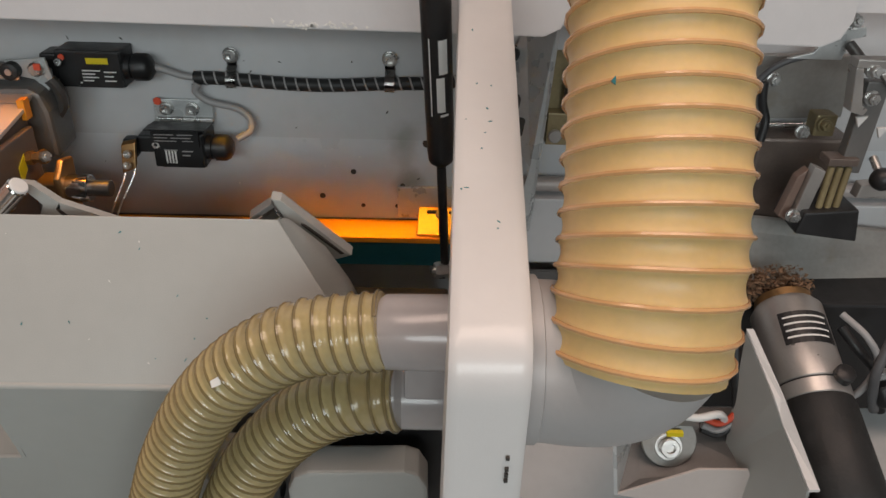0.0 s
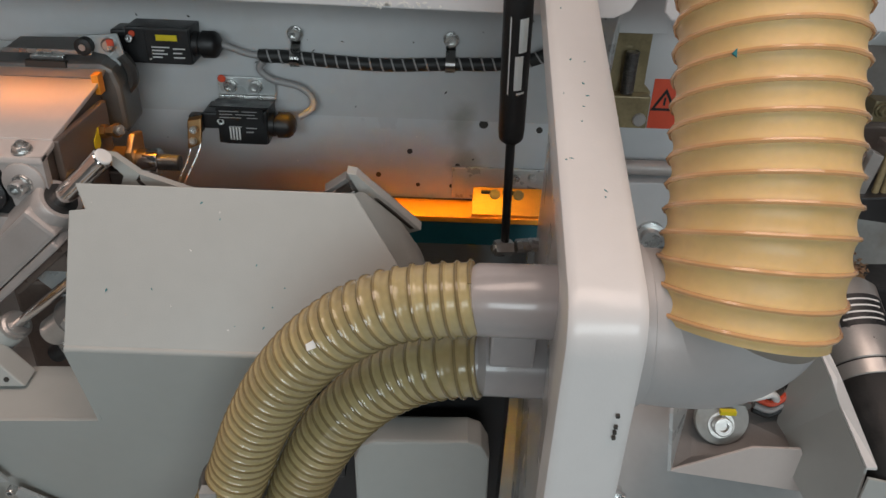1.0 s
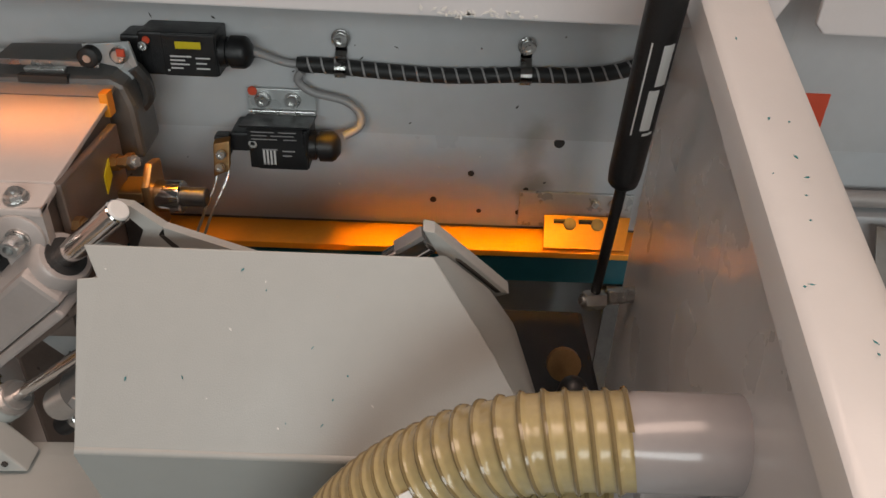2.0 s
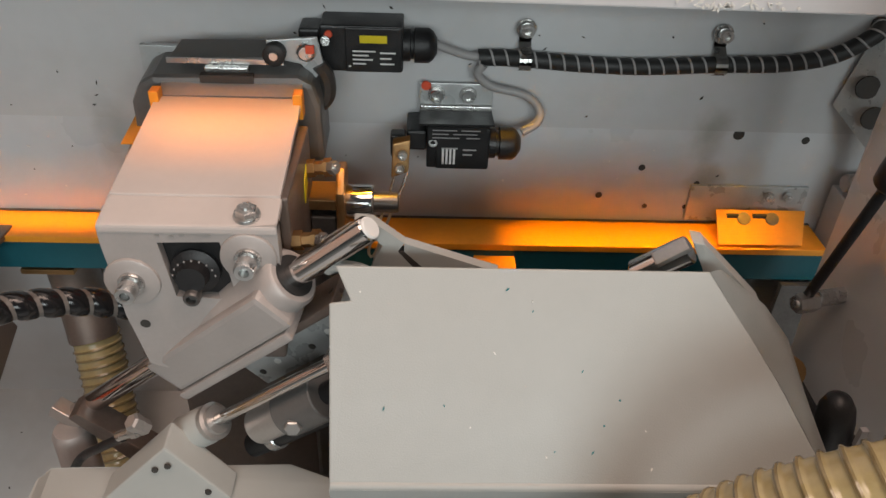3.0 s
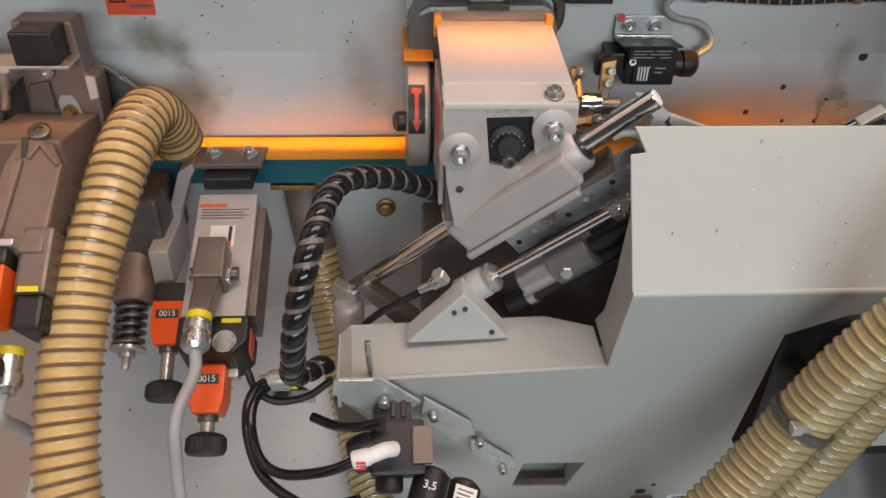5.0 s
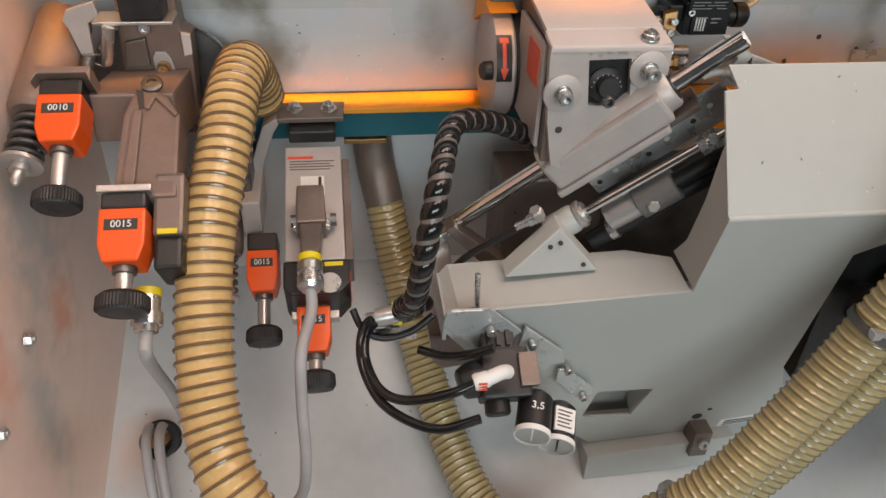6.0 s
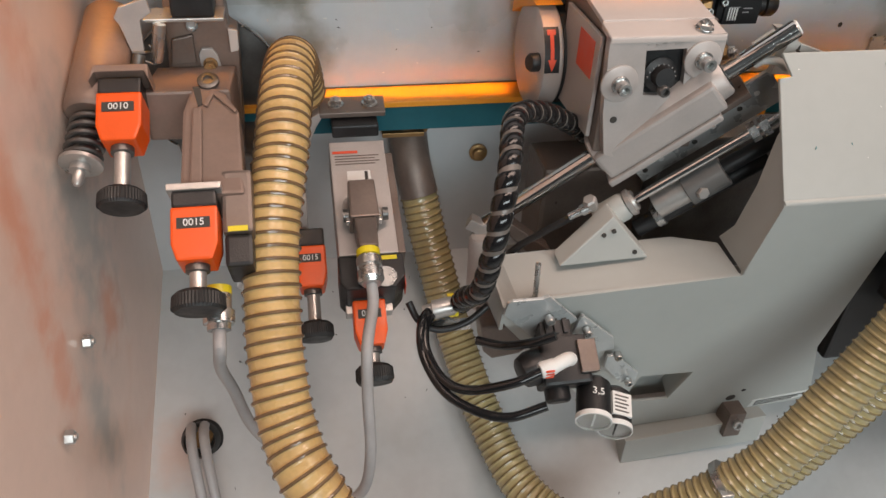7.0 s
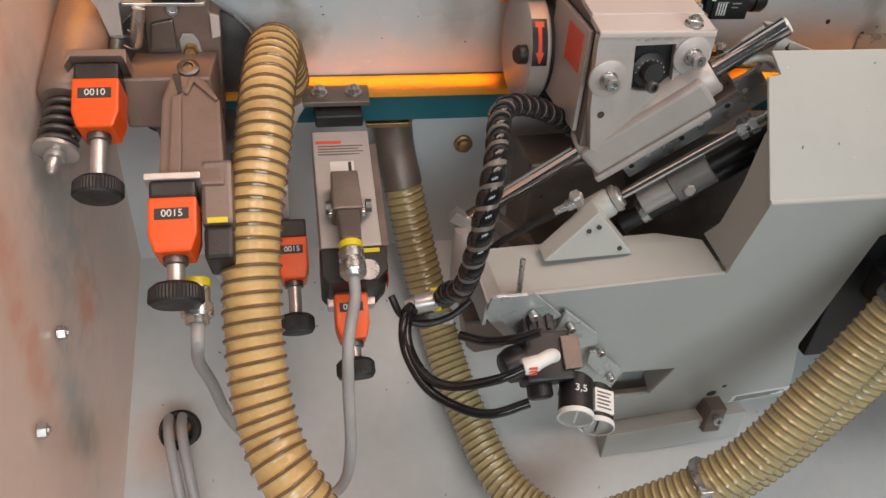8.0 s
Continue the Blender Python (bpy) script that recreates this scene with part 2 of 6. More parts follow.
def solo(name, bm, mat, label, category, group="", kind="", smooth=False, bevel=0.0):
    """A thing that is a single mesh."""
    vs = [v.co for v in bm.verts]
    base = Vector((sum(v.x for v in vs) / len(vs), sum(v.y for v in vs) / len(vs), min(v.z for v in vs)))
    if bevel:
        es = [e for e in bm.edges if len(e.link_faces) == 2 and e.calc_face_angle(0) > 0.6]
        bmesh.ops.bevel(bm, geom=es, offset=bevel, segments=2, affect="EDGES", profile=0.6, clamp_overlap=True)
    bmesh.ops.translate(bm, verts=bm.verts, vec=-base)
    me = bpy.data.meshes.new(name)
    bm.to_mesh(me)
    bm.free()
    me.materials.append(mat)
    if smooth:
        me.shade_smooth()
        me.set_sharp_from_angle(angle=radians(38))
    o = new(name, me)
    o.location = base
    BASE[o.name] = base
    return tagged(o, label, category, group, kind)


def nb():
    return bmesh.new()


def box(lo, hi, m=None, bm=None):
    bm = bm or nb()
    xs = [(a, b) for a, b in zip(lo, hi)]
    vs = []
    for i in range(8):
        p = Vector((xs[0][i & 1], xs[1][(i >> 1) & 1], xs[2][(i >> 2) & 1]))
        vs.append(bm.verts.new(m @ p if m else p))
    for f in ((0, 2, 3, 1), (4, 5, 7, 6), (0, 1, 5, 4), (2, 6, 7, 3), (0, 4, 6, 2), (1, 3, 7, 5)):
        bm.faces.new([vs[i] for i in f])
    bmesh.ops.recalc_face_normals(bm, faces=bm.faces)
    return bm


def prism(pts, vec, m=None, bm=None):
    """A flat outline pushed out along vec."""
    bm = bm or nb()
    vec = Vector(vec)
    a = [Vector(p) for p in pts]
    b = [p + vec for p in a]
    if m:
        a, b = [m @ p for p in a], [m @ p for p in b]
    va, vb = [bm.verts.new(p) for p in a], [bm.verts.new(p) for p in b]
    n = len(a)
    bm.faces.new(va)
    bm.faces.new(vb[::-1])
    for i in range(n):
        bm.faces.new((va[i], vb[i], vb[(i + 1) % n], va[(i + 1) % n]))
    bmesh.ops.recalc_face_normals(bm, faces=bm.faces)
    return bm


def axes_to(d):
    d = Vector(d).normalized()
    s = Vector((0, 0, 1)) if abs(d.z) < 0.9 else Vector((1, 0, 0))
    u = d.cross(s).normalized()
    return d, u, d.cross(u)


def lathe(p0, d, prof, seg=24, bm=None, hexed=False):
    """Turned solid: prof is (distance along d, radius) pairs."""
    bm = bm or nb()
    p0 = Vector(p0)
    d, u, w = axes_to(d)
    seg = 6 if hexed else seg
    rings = []
    for s, r in prof:
        c = p0 + d * s
        rings.append([bm.verts.new(c + (u * math.cos(2 * math.pi * i / seg) + w * math.sin(2 * math.pi * i / seg)) * max(r, 1e-5)) for i in range(seg)])
    for a, b in zip(rings, rings[1:]):
        for i in range(seg):
            bm.faces.new((a[i], a[(i + 1) % seg], b[(i + 1) % seg], b[i]))
    bm.faces.new(rings[0][::-1])
    bm.faces.new(rings[-1])
    bmesh.ops.recalc_face_normals(bm, faces=bm.faces)
    return bm


def rod(p0, p1, r, seg=20, bm=None, cham=0.0008):
    p0, p1 = Vector(p0), Vector(p1)
    n = (p1 - p0).length
    return lathe(p0, p1 - p0, [(0, r - cham), (cham, r), (n - cham, r), (n, r - cham)], seg, bm)


def spline(pts, step):
    """Even samples along a smooth line through the points."""
    p = [Vector(q) for q in pts]
    p = [p[0] * 2 - p[1]] + p + [p[-1] * 2 - p[-2]]
    fine = []
    for i in range(1, len(p) - 2):
        for k in range(40):
            t = k / 40
            a, b, c, d = p[i - 1], p[i], p[i + 1], p[i + 2]
            fine.append(0.5 * (2 * b + (c - a) * t + (2 * a - 5 * b + 4 * c - d) * t * t + (3 * b - a - 3 * c + d) * t ** 3))
    fine.append(p[-2])
    run = [0.0]
    for a, b in zip(fine, fine[1:]):
        run.append(run[-1] + (b - a).length)
    n = max(2, int(run[-1] / step))
    out, j = [], 0
    for k in range(n + 1):
        s = run[-1] * k / n
        while j < len(run) - 2 and run[j + 1] < s:
            j += 1
        f = (s - run[j]) / max(1e-9, run[j + 1] - run[j])
        out.append(fine[j].lerp(fine[j + 1], f))
    return out


def frames_along(c):
    u = None
    for i, p in enumerate(c):
        d = (c[min(i + 1, len(c) - 1)] - c[max(i - 1, 0)]).normalized()
        if u is None:
            u = axes_to(d)[1]
        u = (u - d * u.dot(d)).normalized()
        yield p, d, u, d.cross(u)


def tube(pts, r, seg=12, step=0.004, bm=None, radius=None):
    """A round cable or tube along a smooth line."""
    bm = bm or nb()
    c = spline(pts, step)
    rings = []
    for k, (p, d, u, w) in enumerate(frames_along(c)):
        rk = radius(k * step) if radius else r
        rings.append([bm.verts.new(p + (u * math.cos(2 * math.pi * i / seg) + w * math.sin(2 * math.pi * i / seg)) * rk) for i in range(seg)])
    for a, b in zip(rings, rings[1:]):
        for i in range(seg):
            bm.faces.new((a[i], b[i], b[(i + 1) % seg], a[(i + 1) % seg]))
    bm.faces.new(rings[0])
    bm.faces.new(rings[-1][::-1])
    bmesh.ops.recalc_face_normals(bm, faces=bm.faces)
    return bm


def helix(pts, r, pitch, wire, seg=6, turn_steps=20, flat=1.0):
    """A wire wound round a smooth line."""
    bm = nb()
    c = spline(pts, pitch / turn_steps)
    rings = []
    for k, (p, d, u, w) in enumerate(frames_along(c)):
        a = 2 * math.pi * k / turn_steps
        out = u * math.cos(a) + w * math.sin(a)
        q = p + out * r
        rings.append([bm.verts.new(q + out * wire * math.cos(2 * math.pi * i / seg) + d * wire * flat * math.sin(2 * math.pi * i / seg)) for i in range(seg)])
    for a, b in zip(rings, rings[1:]):
        for i in range(seg):
            bm.faces.new((a[i], b[i], b[(i + 1) % seg], a[(i + 1) % seg]))
    bm.faces.new(rings[0])
    bm.faces.new(rings[-1][::-1])
    bmesh.ops.recalc_face_normals(bm, faces=bm.faces)
    return bm


def hose_wall(pts, r, pitch, bulge, seg=28, per=8, phase=0.0, ridge=0.0):
    """A hose wall that swells between the turns of its spiral."""
    bm = nb()
    c = spline(pts, pitch / per)
    rings = []
    for k, (p, d, u, w) in enumerate(frames_along(c)):
        ring = []
        for i in range(seg):
            a = 2 * math.pi * i / seg
            ph = (k / per - i / seg + phase) % 1.0
            if ridge:
                q = min(ph, 1 - ph)
                rr = r + ridge * math.exp(-(q / 0.15) ** 2) + bulge * math.sin(math.pi * ph)
            else:
                rr = r + bulge * (abs(math.sin(math.pi * ph)) ** 0.6 - 0.5)
            ring.append(bm.verts.new(p + (u * math.cos(a) + w * math.sin(a)) * rr))
        rings.append(ring)
    for a, b in zip(rings, rings[1:]):
        for i in range(seg):
            bm.faces.new((a[i], b[i], b[(i + 1) % seg], a[(i + 1) % seg]))
    bm.faces.new(rings[0])
    bm.faces.new(rings[-1][::-1])
    bmesh.ops.recalc_face_normals(bm, faces=bm.faces)
    return bm


def local(at, v=(0, -0.82, -0.57), x=(1, 0, 0)):
    """A frame: x across, v along a unit's axis, n out of its face."""
    v, x = Vector(v).normalized(), Vector(x).normalized()
    n = x.cross(v).normalized() * -1
    m = Matrix((x, v, n)).transposed().to_4x4()
    m.translation = Vector(at)
    return m


def letters(text, m, size, mat, parent, name="digits", depth=0.0003):
    c = bpy.data.curves.new(name, "FONT")
    c.body, c.size, c.align_x, c.align_y, c.extrude = text, size, "CENTER", "CENTER", depth
    o = new(name, c)
    o.matrix_world = m
    bpy.context.view_layer.update()
    me = bpy.data.meshes.new_from_object(o.evaluated_get(bpy.context.evaluated_depsgraph_get()))
    me.transform(m)
    bpy.data.objects.remove(o)
    bm = nb()
    bm.from_mesh(me)
    bpy.data.meshes.remove(me)
    return part(name, bm, mat, parent)


def socket_bolt(name, at, d, r, mat, parent=None, washer=0.0, h=None, hexed=True):
    """A bolt whose head stands out from at along d."""
    at, d = Vector(at), Vector(d).normalized()
    h = h or r * 1.1
    bm = nb()
    if washer:
        lathe(at, d, [(0, washer), (0.0018, washer), (0.0022, washer * 0.96)], 24, bm)
    if hexed:
        lathe(at + d * 0.002, d, [(0, r), (h * 0.85, r), (h, r * 0.88)], 6, bm, hexed=True)
        lathe(at + d * (0.002 + h), d, [(0, r * 0.45), (r * 0.35, r * 0.42)], 10, bm)
    else:
        lathe(at + d * 0.002, d, [(0, r * 0.96), (h * 0.1, r), (h * 0.88, r), (h, r * 0.9), (h, r * 0.52), (h * 0.5, r * 0.5)], 20, bm)
    if parent:
        return part(name, bm, mat, parent, smooth=True)
    return solo(name, bm, mat, "small zinc plated bolt head in a painted panel", "bolt", "panel bolts", smooth=True)

# ---- the setting ----
S = "structure"
FX = -0.862  # left end of the back wall


def slab(name, pts, vec, mat, label, category="wall", bevel=0.0):
    return solo(name, prism(pts, vec), mat, label, category, kind=S, bevel=bevel)


wall_back = slab("wall_back", [(-0.95, 0.700, 1.178), (0.75, 0.700, 1.178), (0.75, 0.700, 1.75), (-0.95, 0.700, 1.75)], (0, 0.02, 0), WALL, "light grey painted sheet steel back panel with chips")
wall_apron = slab("wall_apron", [(-0.95, 0.703, 1.055), (0.75, 0.703, 1.055), (0.75, 0.703, 1.1778), (-0.95, 0.703, 1.1778)], (0, 0.02, 0), APRON, "lower back panel in light grey paint brightened for its tilt, stained above the ledge")
wall_lower = slab("wall_lower", [(-0.95, 0.712, 0.86), (0.75, 0.712, 0.86), (0.75, 0.712, 1.054), (-0.95, 0.712, 1.054)], (0, 0.02, 0), WALL, "pale grey painted panel below the orange ledge")
K = 0.62
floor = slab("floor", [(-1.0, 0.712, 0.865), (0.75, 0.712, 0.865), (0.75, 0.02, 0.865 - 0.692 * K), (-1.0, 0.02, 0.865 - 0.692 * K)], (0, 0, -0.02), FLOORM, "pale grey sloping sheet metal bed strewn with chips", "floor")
wall_left = slab("wall_left", [(-0.854, 0.712, 0.3), (-0.888, 0.16, 0.3), (-0.888, 0.16, 1.75), (-0.854, 0.712, 1.75)], (-0.02, 0, 0), SIDEW, "glossy side wall with salmon reflections painted into its colour and hex bolts")
wall_right = slab("wall_right", [(0.62, 0.712, 0.3), (0.62, 0.10, 0.3), (0.62, 0.10, 1.75), (0.62, 0.712, 1.75)], (0.02, 0, 0), WALL, "light grey painted side wall of the machine")

# orange ledge with its teal front
ledge = thing("ledge_beam", (-0.35, 0.68, 1.055), "long orange beam with a teal front along the wall", "beam", kind=S)
part("top_rail", box((-0.80, 0.662, 1.084), (0.072, 0.7025, 1.090)), ORANGE, ledge, "orange top", bevel=0.0008)
part("front_strip", box((-0.80, 0.6635, 1.058), (0.072, 0.690, 1.0838)), TEAL, ledge, "dark teal front strip")
part("joint_line", box((-0.80, 0.6995, 1.0902), (0.072, 0.7022, 1.0907)), DSTEEL, ledge)

# hood flaps above the wall
for name, pts, lab in (("hood_flap", [(-0.95, 1.318), (0.074, 1.312), (0.086, 1.318), (0.092, 1.330), (0.092, 1.72), (-0.95, 1.72)], "white painted hood flap with a chipped lower edge"),
                       ("hood_flap", [(0.112, 1.318), (0.118, 1.312), (0.285, 1.310), (0.298, 1.316), (0.304, 1.330), (0.304, 1.72), (0.112, 1.72)], "white painted hood flap with rounded corners")):
    flap = thing(name, (pts[0][0] / 2 + pts[-3][0] / 2, 0.577, 1.312), lab, "hood panel", "hood flaps")
    part("panel", prism([(x, 0.575, z) for x, z in pts], (0, 0.004, 0)), FLAP, flap, bevel=0.0012)
    part("hem", box((pts[0][0] + 0.012, 0.5792, 1.320), (pts[-3][0] - 0.014, 0.5818, 1.332)), FLAP, flap, "folded hem", bevel=0.0008)
solo("flap_rail", box((-0.95, 0.582, 1.335), (0.60, 0.640, 1.365)), FLAP, "grey painted rail behind the hood flaps", "rail", kind=S)
# unseen housing, added to carry the inferred orange lamps
solo("added_lamp_housing", box((-0.91, 0.582, 1.3235), (0.07, 0.6985, 1.3345)), DSTEEL, "slim dark housing added under the hood rail for the unseen lamps", "lamp")

# partition between the two bays, with its bent front flange
part_t = thing("partition", (0.03, 0.45, 0.80), "white painted steel partition with a rounded front flange", "partition", kind=S)


def yz(pts, x0, x1):
    return prism([(x0, y, z) for y, z in pts], (x1 - x0, 0, 0))


sk = 0.035
prof = [(0.228, 1.283), (0.472, 1.356), (0.62, 1.400), (0.62, 1.10), (0.60, 0.90), (0.40, 0.75), (0.224, 0.80)]
bm = prism([(0.001 + (y - 0.233) * 0.105, y, z - 0.004) for y, z in prof], (0.004, 0, 0))
part("web", bm, POST, part_t, "white painted side plate")
fl = [(0.219, 0.80), (0.2215, 1.10), (0.2225, 1.262), (0.2233, 1.270), (0.2262, 1.2775), (0.2310, 1.2835), (0.239, 1.2875), (0.30, 1.3055), (0.472, 1.356), (0.70, 1.423)]
bm = nb()
rows = []
for i, (y, z) in enumerate(fl):
    a, b = Vector(fl[max(i - 1, 0)]), Vector(fl[min(i + 1, len(fl) - 1)])
    t = (b - a).normalized()
    inn = Vector((t.y, -t.x))
    k = (y - 0.233) * sk
    row = []
    for x, dn in ((-0.0032, 0.016), (-0.0032, 0.0045), (-0.0026, 0.0016), (-0.0008, 0.0003), (0.002, 0.0), (0.0135, -0.0002), (0.0245, 0.0), (0.0272, 0.0003), (0.0290, 0.0016), (0.0296, 0.0045), (0.0296, 0.020)):
        q = Vector((y, z)) + inn * dn
        row.append(bm.verts.new((x + k, q.x, q.y)))
    rows.append(row)
for p, q in zip(rows, rows[1:]):
    for i in range(len(p) - 1):
        bm.faces.new((p[i], p[i + 1], q[i + 1], q[i]))
bmesh.ops.recalc_face_normals(bm, faces=bm.faces)
bmesh.ops.solidify(bm, geom=bm.faces, thickness=0.0012)
part("flange", bm, POST, part_t, "glossy white bent flange", smooth=True)
socket_bolt("bolt", (0.030, 0.243, 1.165), (1, -0.1, 0), 0.0055, STEEL, part_t)
for z in (1.235, 1.229, 1.226, 1.223):
    part("mark", box((0.021, 0.2205, z), (0.0225, 0.2218, z + 0.0015)), CHIPD, part_t)

# gusset at the wall beside the partition
solo("gusset", prism([(0.060, 0.695, 1.24), (0.052, 0.695, 1.205), (0.085, 0.66, 1.17), (0.075, 0.66, 1.11), (0.088, 0.66, 1.10), (0.098, 0.66, 1.30), (0.075, 0.695, 1.30)], (0.004, 0.006, 0)), GALV, "grey steel gusset with round holes beside the partition", "bracket", bevel=0.0006)
# round holes as dark discs, the shade within them put in the colour
for x, y, z in ((0.0745, 0.6745, 1.204), (0.067, 0.683, 1.225)):
    solo("gusset_hole", lathe((x, y, z), (-0.2, -1, 0.1), [(0, 0.009), (0.0012, 0.0085)], 20), CHIPD, "dark round hole in the steel gusset", "hole")

# holes, stains and chips on the back panel
# drilled holes are flat dark discs, shade included in the colour
for x, z, r in ((-0.011, 1.174, 0.0042), (-0.084, 1.142, 0.0026), (-0.116, 1.115, 0.0026), (-0.035, 1.128, 0.0022), (-0.04, 1.105, 0.0022), (-0.075, 1.105, 0.002), (0.045, 1.17, 0.003)):
    y = 0.703 if z < 1.178 else 0.700
    solo("panel_hole", lathe((x, y - 0.0006, z), (0, 1, 0), [(0, r), (0.0002, r * 1.1)], 20), CHIPD, "small dark drilled hole in the back panel", "hole", "panel holes")

# ---- gas spring ----
gas = thing("gas_spring", (0.006, 0.569, 1.11), "black gas spring with a white label beside the partition", "gas spring")
p_end, p_mid = Vector((0.006, 0.566, 1.117)), Vector((-0.001, 0.524, 1.231))
up = (p_mid - p_end).normalized()
part("piston_rod", rod(p_end, p_mid + up * 0.02, 0.0036), BLACK, gas, smooth=True)
part("cylinder", lathe(p_mid, up, [(0, 0.006), (0.004, 0.0092), (0.012, 0.0098), (0.30, 0.0098), (0.303, 0.008)], 24), BLACK, gas, "black lacquered cylinder", smooth=True)
socket_bolt("end_joint", p_end + Vector((0.008, 0, -0.004)), (-1, -0.3, 0.1), 0.0075, STEEL, gas, h=0.016)
part("nut", rod(p_end + Vector((0.010, 0.003, -0.004)), p_end + Vector((0.034, 0.008, -0.004)), 0.0062, 6), STEEL, gas)
d = (Vector((-0.02, 0.03, 1.45)) - Vector((0, 0.53, 1.28)))
d = (d - up * d.dot(up)).normalized()
side = up.cross(d)
mlab = Matrix((side, up, d)).transposed().to_4x4()
mlab.translation = p_mid + up * 0.082
lab_m = mlab
bm = nb()
for i in range(9):
    a0 = -0.75 + i * 1.5 / 8
    for z in (-0.032, 0.032):
        bm.verts.new(lab_m @ Vector((math.sin(a0) * 0.0101, z, math.cos(a0) * 0.0101)))
bm.verts.ensure_lookup_table()
for i in range(8):
    bm.faces.new((bm.verts[2 * i], bm.verts[2 * i + 2], bm.verts[2 * i + 3], bm.verts[2 * i + 1]))
part("label", bm, BLACK, gas)
for k, (x0, x1, y0, y1) in enumerate(((0.001, 0.0065, -0.031, -0.029), (0.001, 0.0065, 0.004, 0.03), (-0.0052, -0.0044, -0.031, 0.031), (-0.001, 0.0045, -0.027, 0.0015))):
    bm = nb()
    ring = []
    for x in (x0, (x0 + x1) / 2, x1):
        z = math.sqrt(max(1e-9, 0.0103 ** 2 - x * x))
        ring.append([bm.verts.new(lab_m @ Vector((x, y, z))) for y in (y0, y1)])
    for a, b in zip(ring, ring[1:]):
        bm.faces.new((a[0], b[0], b[1], a[1]))
    part("label_bar", bm, WHITE, gas)

# ---- cable bundle with clips, on the back panel ----
bun = thing("cable_bundle", (-0.08, 0.69, 1.225), "black spiral wrapped cable bundle clipped to the panel", "cable")
bp = [(-0.226, 0.690, 1.238), (-0.20, 0.690, 1.238), (-0.15, 0.690, 1.235), (-0.105, 0.690, 1.234), (-0.05, 0.690, 1.237), (0.0, 0.690, 1.239), (0.035, 0.688, 1.247), (0.060, 0.686, 1.264), (0.068, 0.698, 1.268)]
part("cable", tube(bp, 0.0062, 12, 0.004), RUBBER, bun, smooth=True)
part("spiral_wrap", helix(bp, 0.0062, 0.0105, 0.0006, flat=1.5), CABLE, bun, "thin grey spiral wrap", smooth=True)
for x in (-0.192, -0.047):
    clip = thing("cable_clip", (x, 0.69, 1.225), "bright steel P-clip holding the cable bundle on a bolt", "clip", "cable clips")
    bm = nb()
    zc = 1.2365
    prev = None
    pts = [(0.0072 * math.cos(a), 0.0072 * math.sin(a)) for a in [math.radians(k) for k in range(-90, 100, 20)]]
    ring = []
    for cy, cz in pts:
        ring.append((0.690 - cy - 0.0005, zc + cz))
    ring = ring + [(0.6965, zc + 0.012), (0.6965, zc + 0.026)]
    vs = [[bm.verts.new((x + s, y, z)) for s in (-0.0045, 0.0045)] for y, z in ring]
    for a, b in zip(vs, vs[1:]):
        bm.faces.new((a[0], a[1], b[1], b[0]))
    bmesh.ops.solidify(bm, geom=bm.faces, thickness=0.0008)
    part("band", bm, STEEL, clip)
    part("washer", lathe((x, 0.6958, 1.2585), (0, -1, 0), [(0, 0.0075), (0.0012, 0.0072)], 20), STEEL, clip, smooth=True)
    socket_bolt("bolt", (x, 0.695, 1.2585), (0, -1, 0.05), 0.0052, STEEL, clip, hexed=False)

# thin grey cable from the upper switch and the loop to the lower switch
solo("switch_cable", tube([(-0.262, 0.682, 1.251), (-0.25, 0.685, 1.246), (-0.235, 0.688, 1.240), (-0.222, 0.690, 1.238)], 0.0031, 10, 0.003), CABLE, "thin grey cable running into the bundle", "cable", smooth=True)
solo("switch_cable", tube([(-0.222, 0.687, 1.234), (-0.226, 0.688, 1.226), (-0.215, 0.689, 1.216), (-0.19, 0.689, 1.210), (-0.178, 0.688, 1.200), (-0.178, 0.684, 1.190), (-0.19, 0.680, 1.183)], 0.0034, 10, 0.003), CABLE, "thin grey cable looping to the lower switch", "cable", smooth=True)


def limit_switch(at, left=0.036, head_low=-0.011):
    x, y, z = at
    sw = thing("limit_switch", (x, 0.699, z - 0.02), "black plastic limit switch with printed label and cable gland", "switch", "limit switches")
    part("body", box((x - left, y, z - 0.0165), (x + 0.022, 0.6985, z + 0.0165)), BLACK, sw, bevel=0.0018)
    part("cover", box((x - 0.018, y - 0.0022, z - 0.0158), (x + 0.021, y, z + 0.0158)), BLACK, sw, bevel=0.0008)
    part("head", box((x - left - 0.0150, y + 0.004, z + head_low), (x - left - 0.0002, 0.697, z + 0.012)), BLACK, sw, bevel=0.002)
    part("gland", lathe((x + 0.022, y + 0.011, z), (1, 0, 0), [(0, 0.0115), (0.005, 0.0115), (0.0055, 0.0098), (0.0075, 0.0098), (0.008, 0.0125), (0.018, 0.0125), (0.021, 0.0105), (0.024, 0.006)], 12), BLACK, sw, smooth=True)
    socket_bolt("screw", (x - left + 0.0045, y + 0.0005, z + 0.006), (0, -1, 0.2), 0.0035, STEEL, sw, hexed=False)
    return sw


def print_bars(parent, x, y, z, rows, mat=WHITE, height=0.0011):
    """Short bars for print too small to read."""
    for i, (x0, w, zz) in enumerate(rows):
        part("print_bar", box((x + x0, y - 0.0004, z + zz), (x + x0 + w, y, z + zz + height)), mat, parent)


s1 = limit_switch((-0.303, 0.668, 1.250))
part("yellow_label", box((-0.311, 0.6652, 1.2555), (-0.292, 0.6658, 1.2608)), YELLOW, s1, "yellow label")
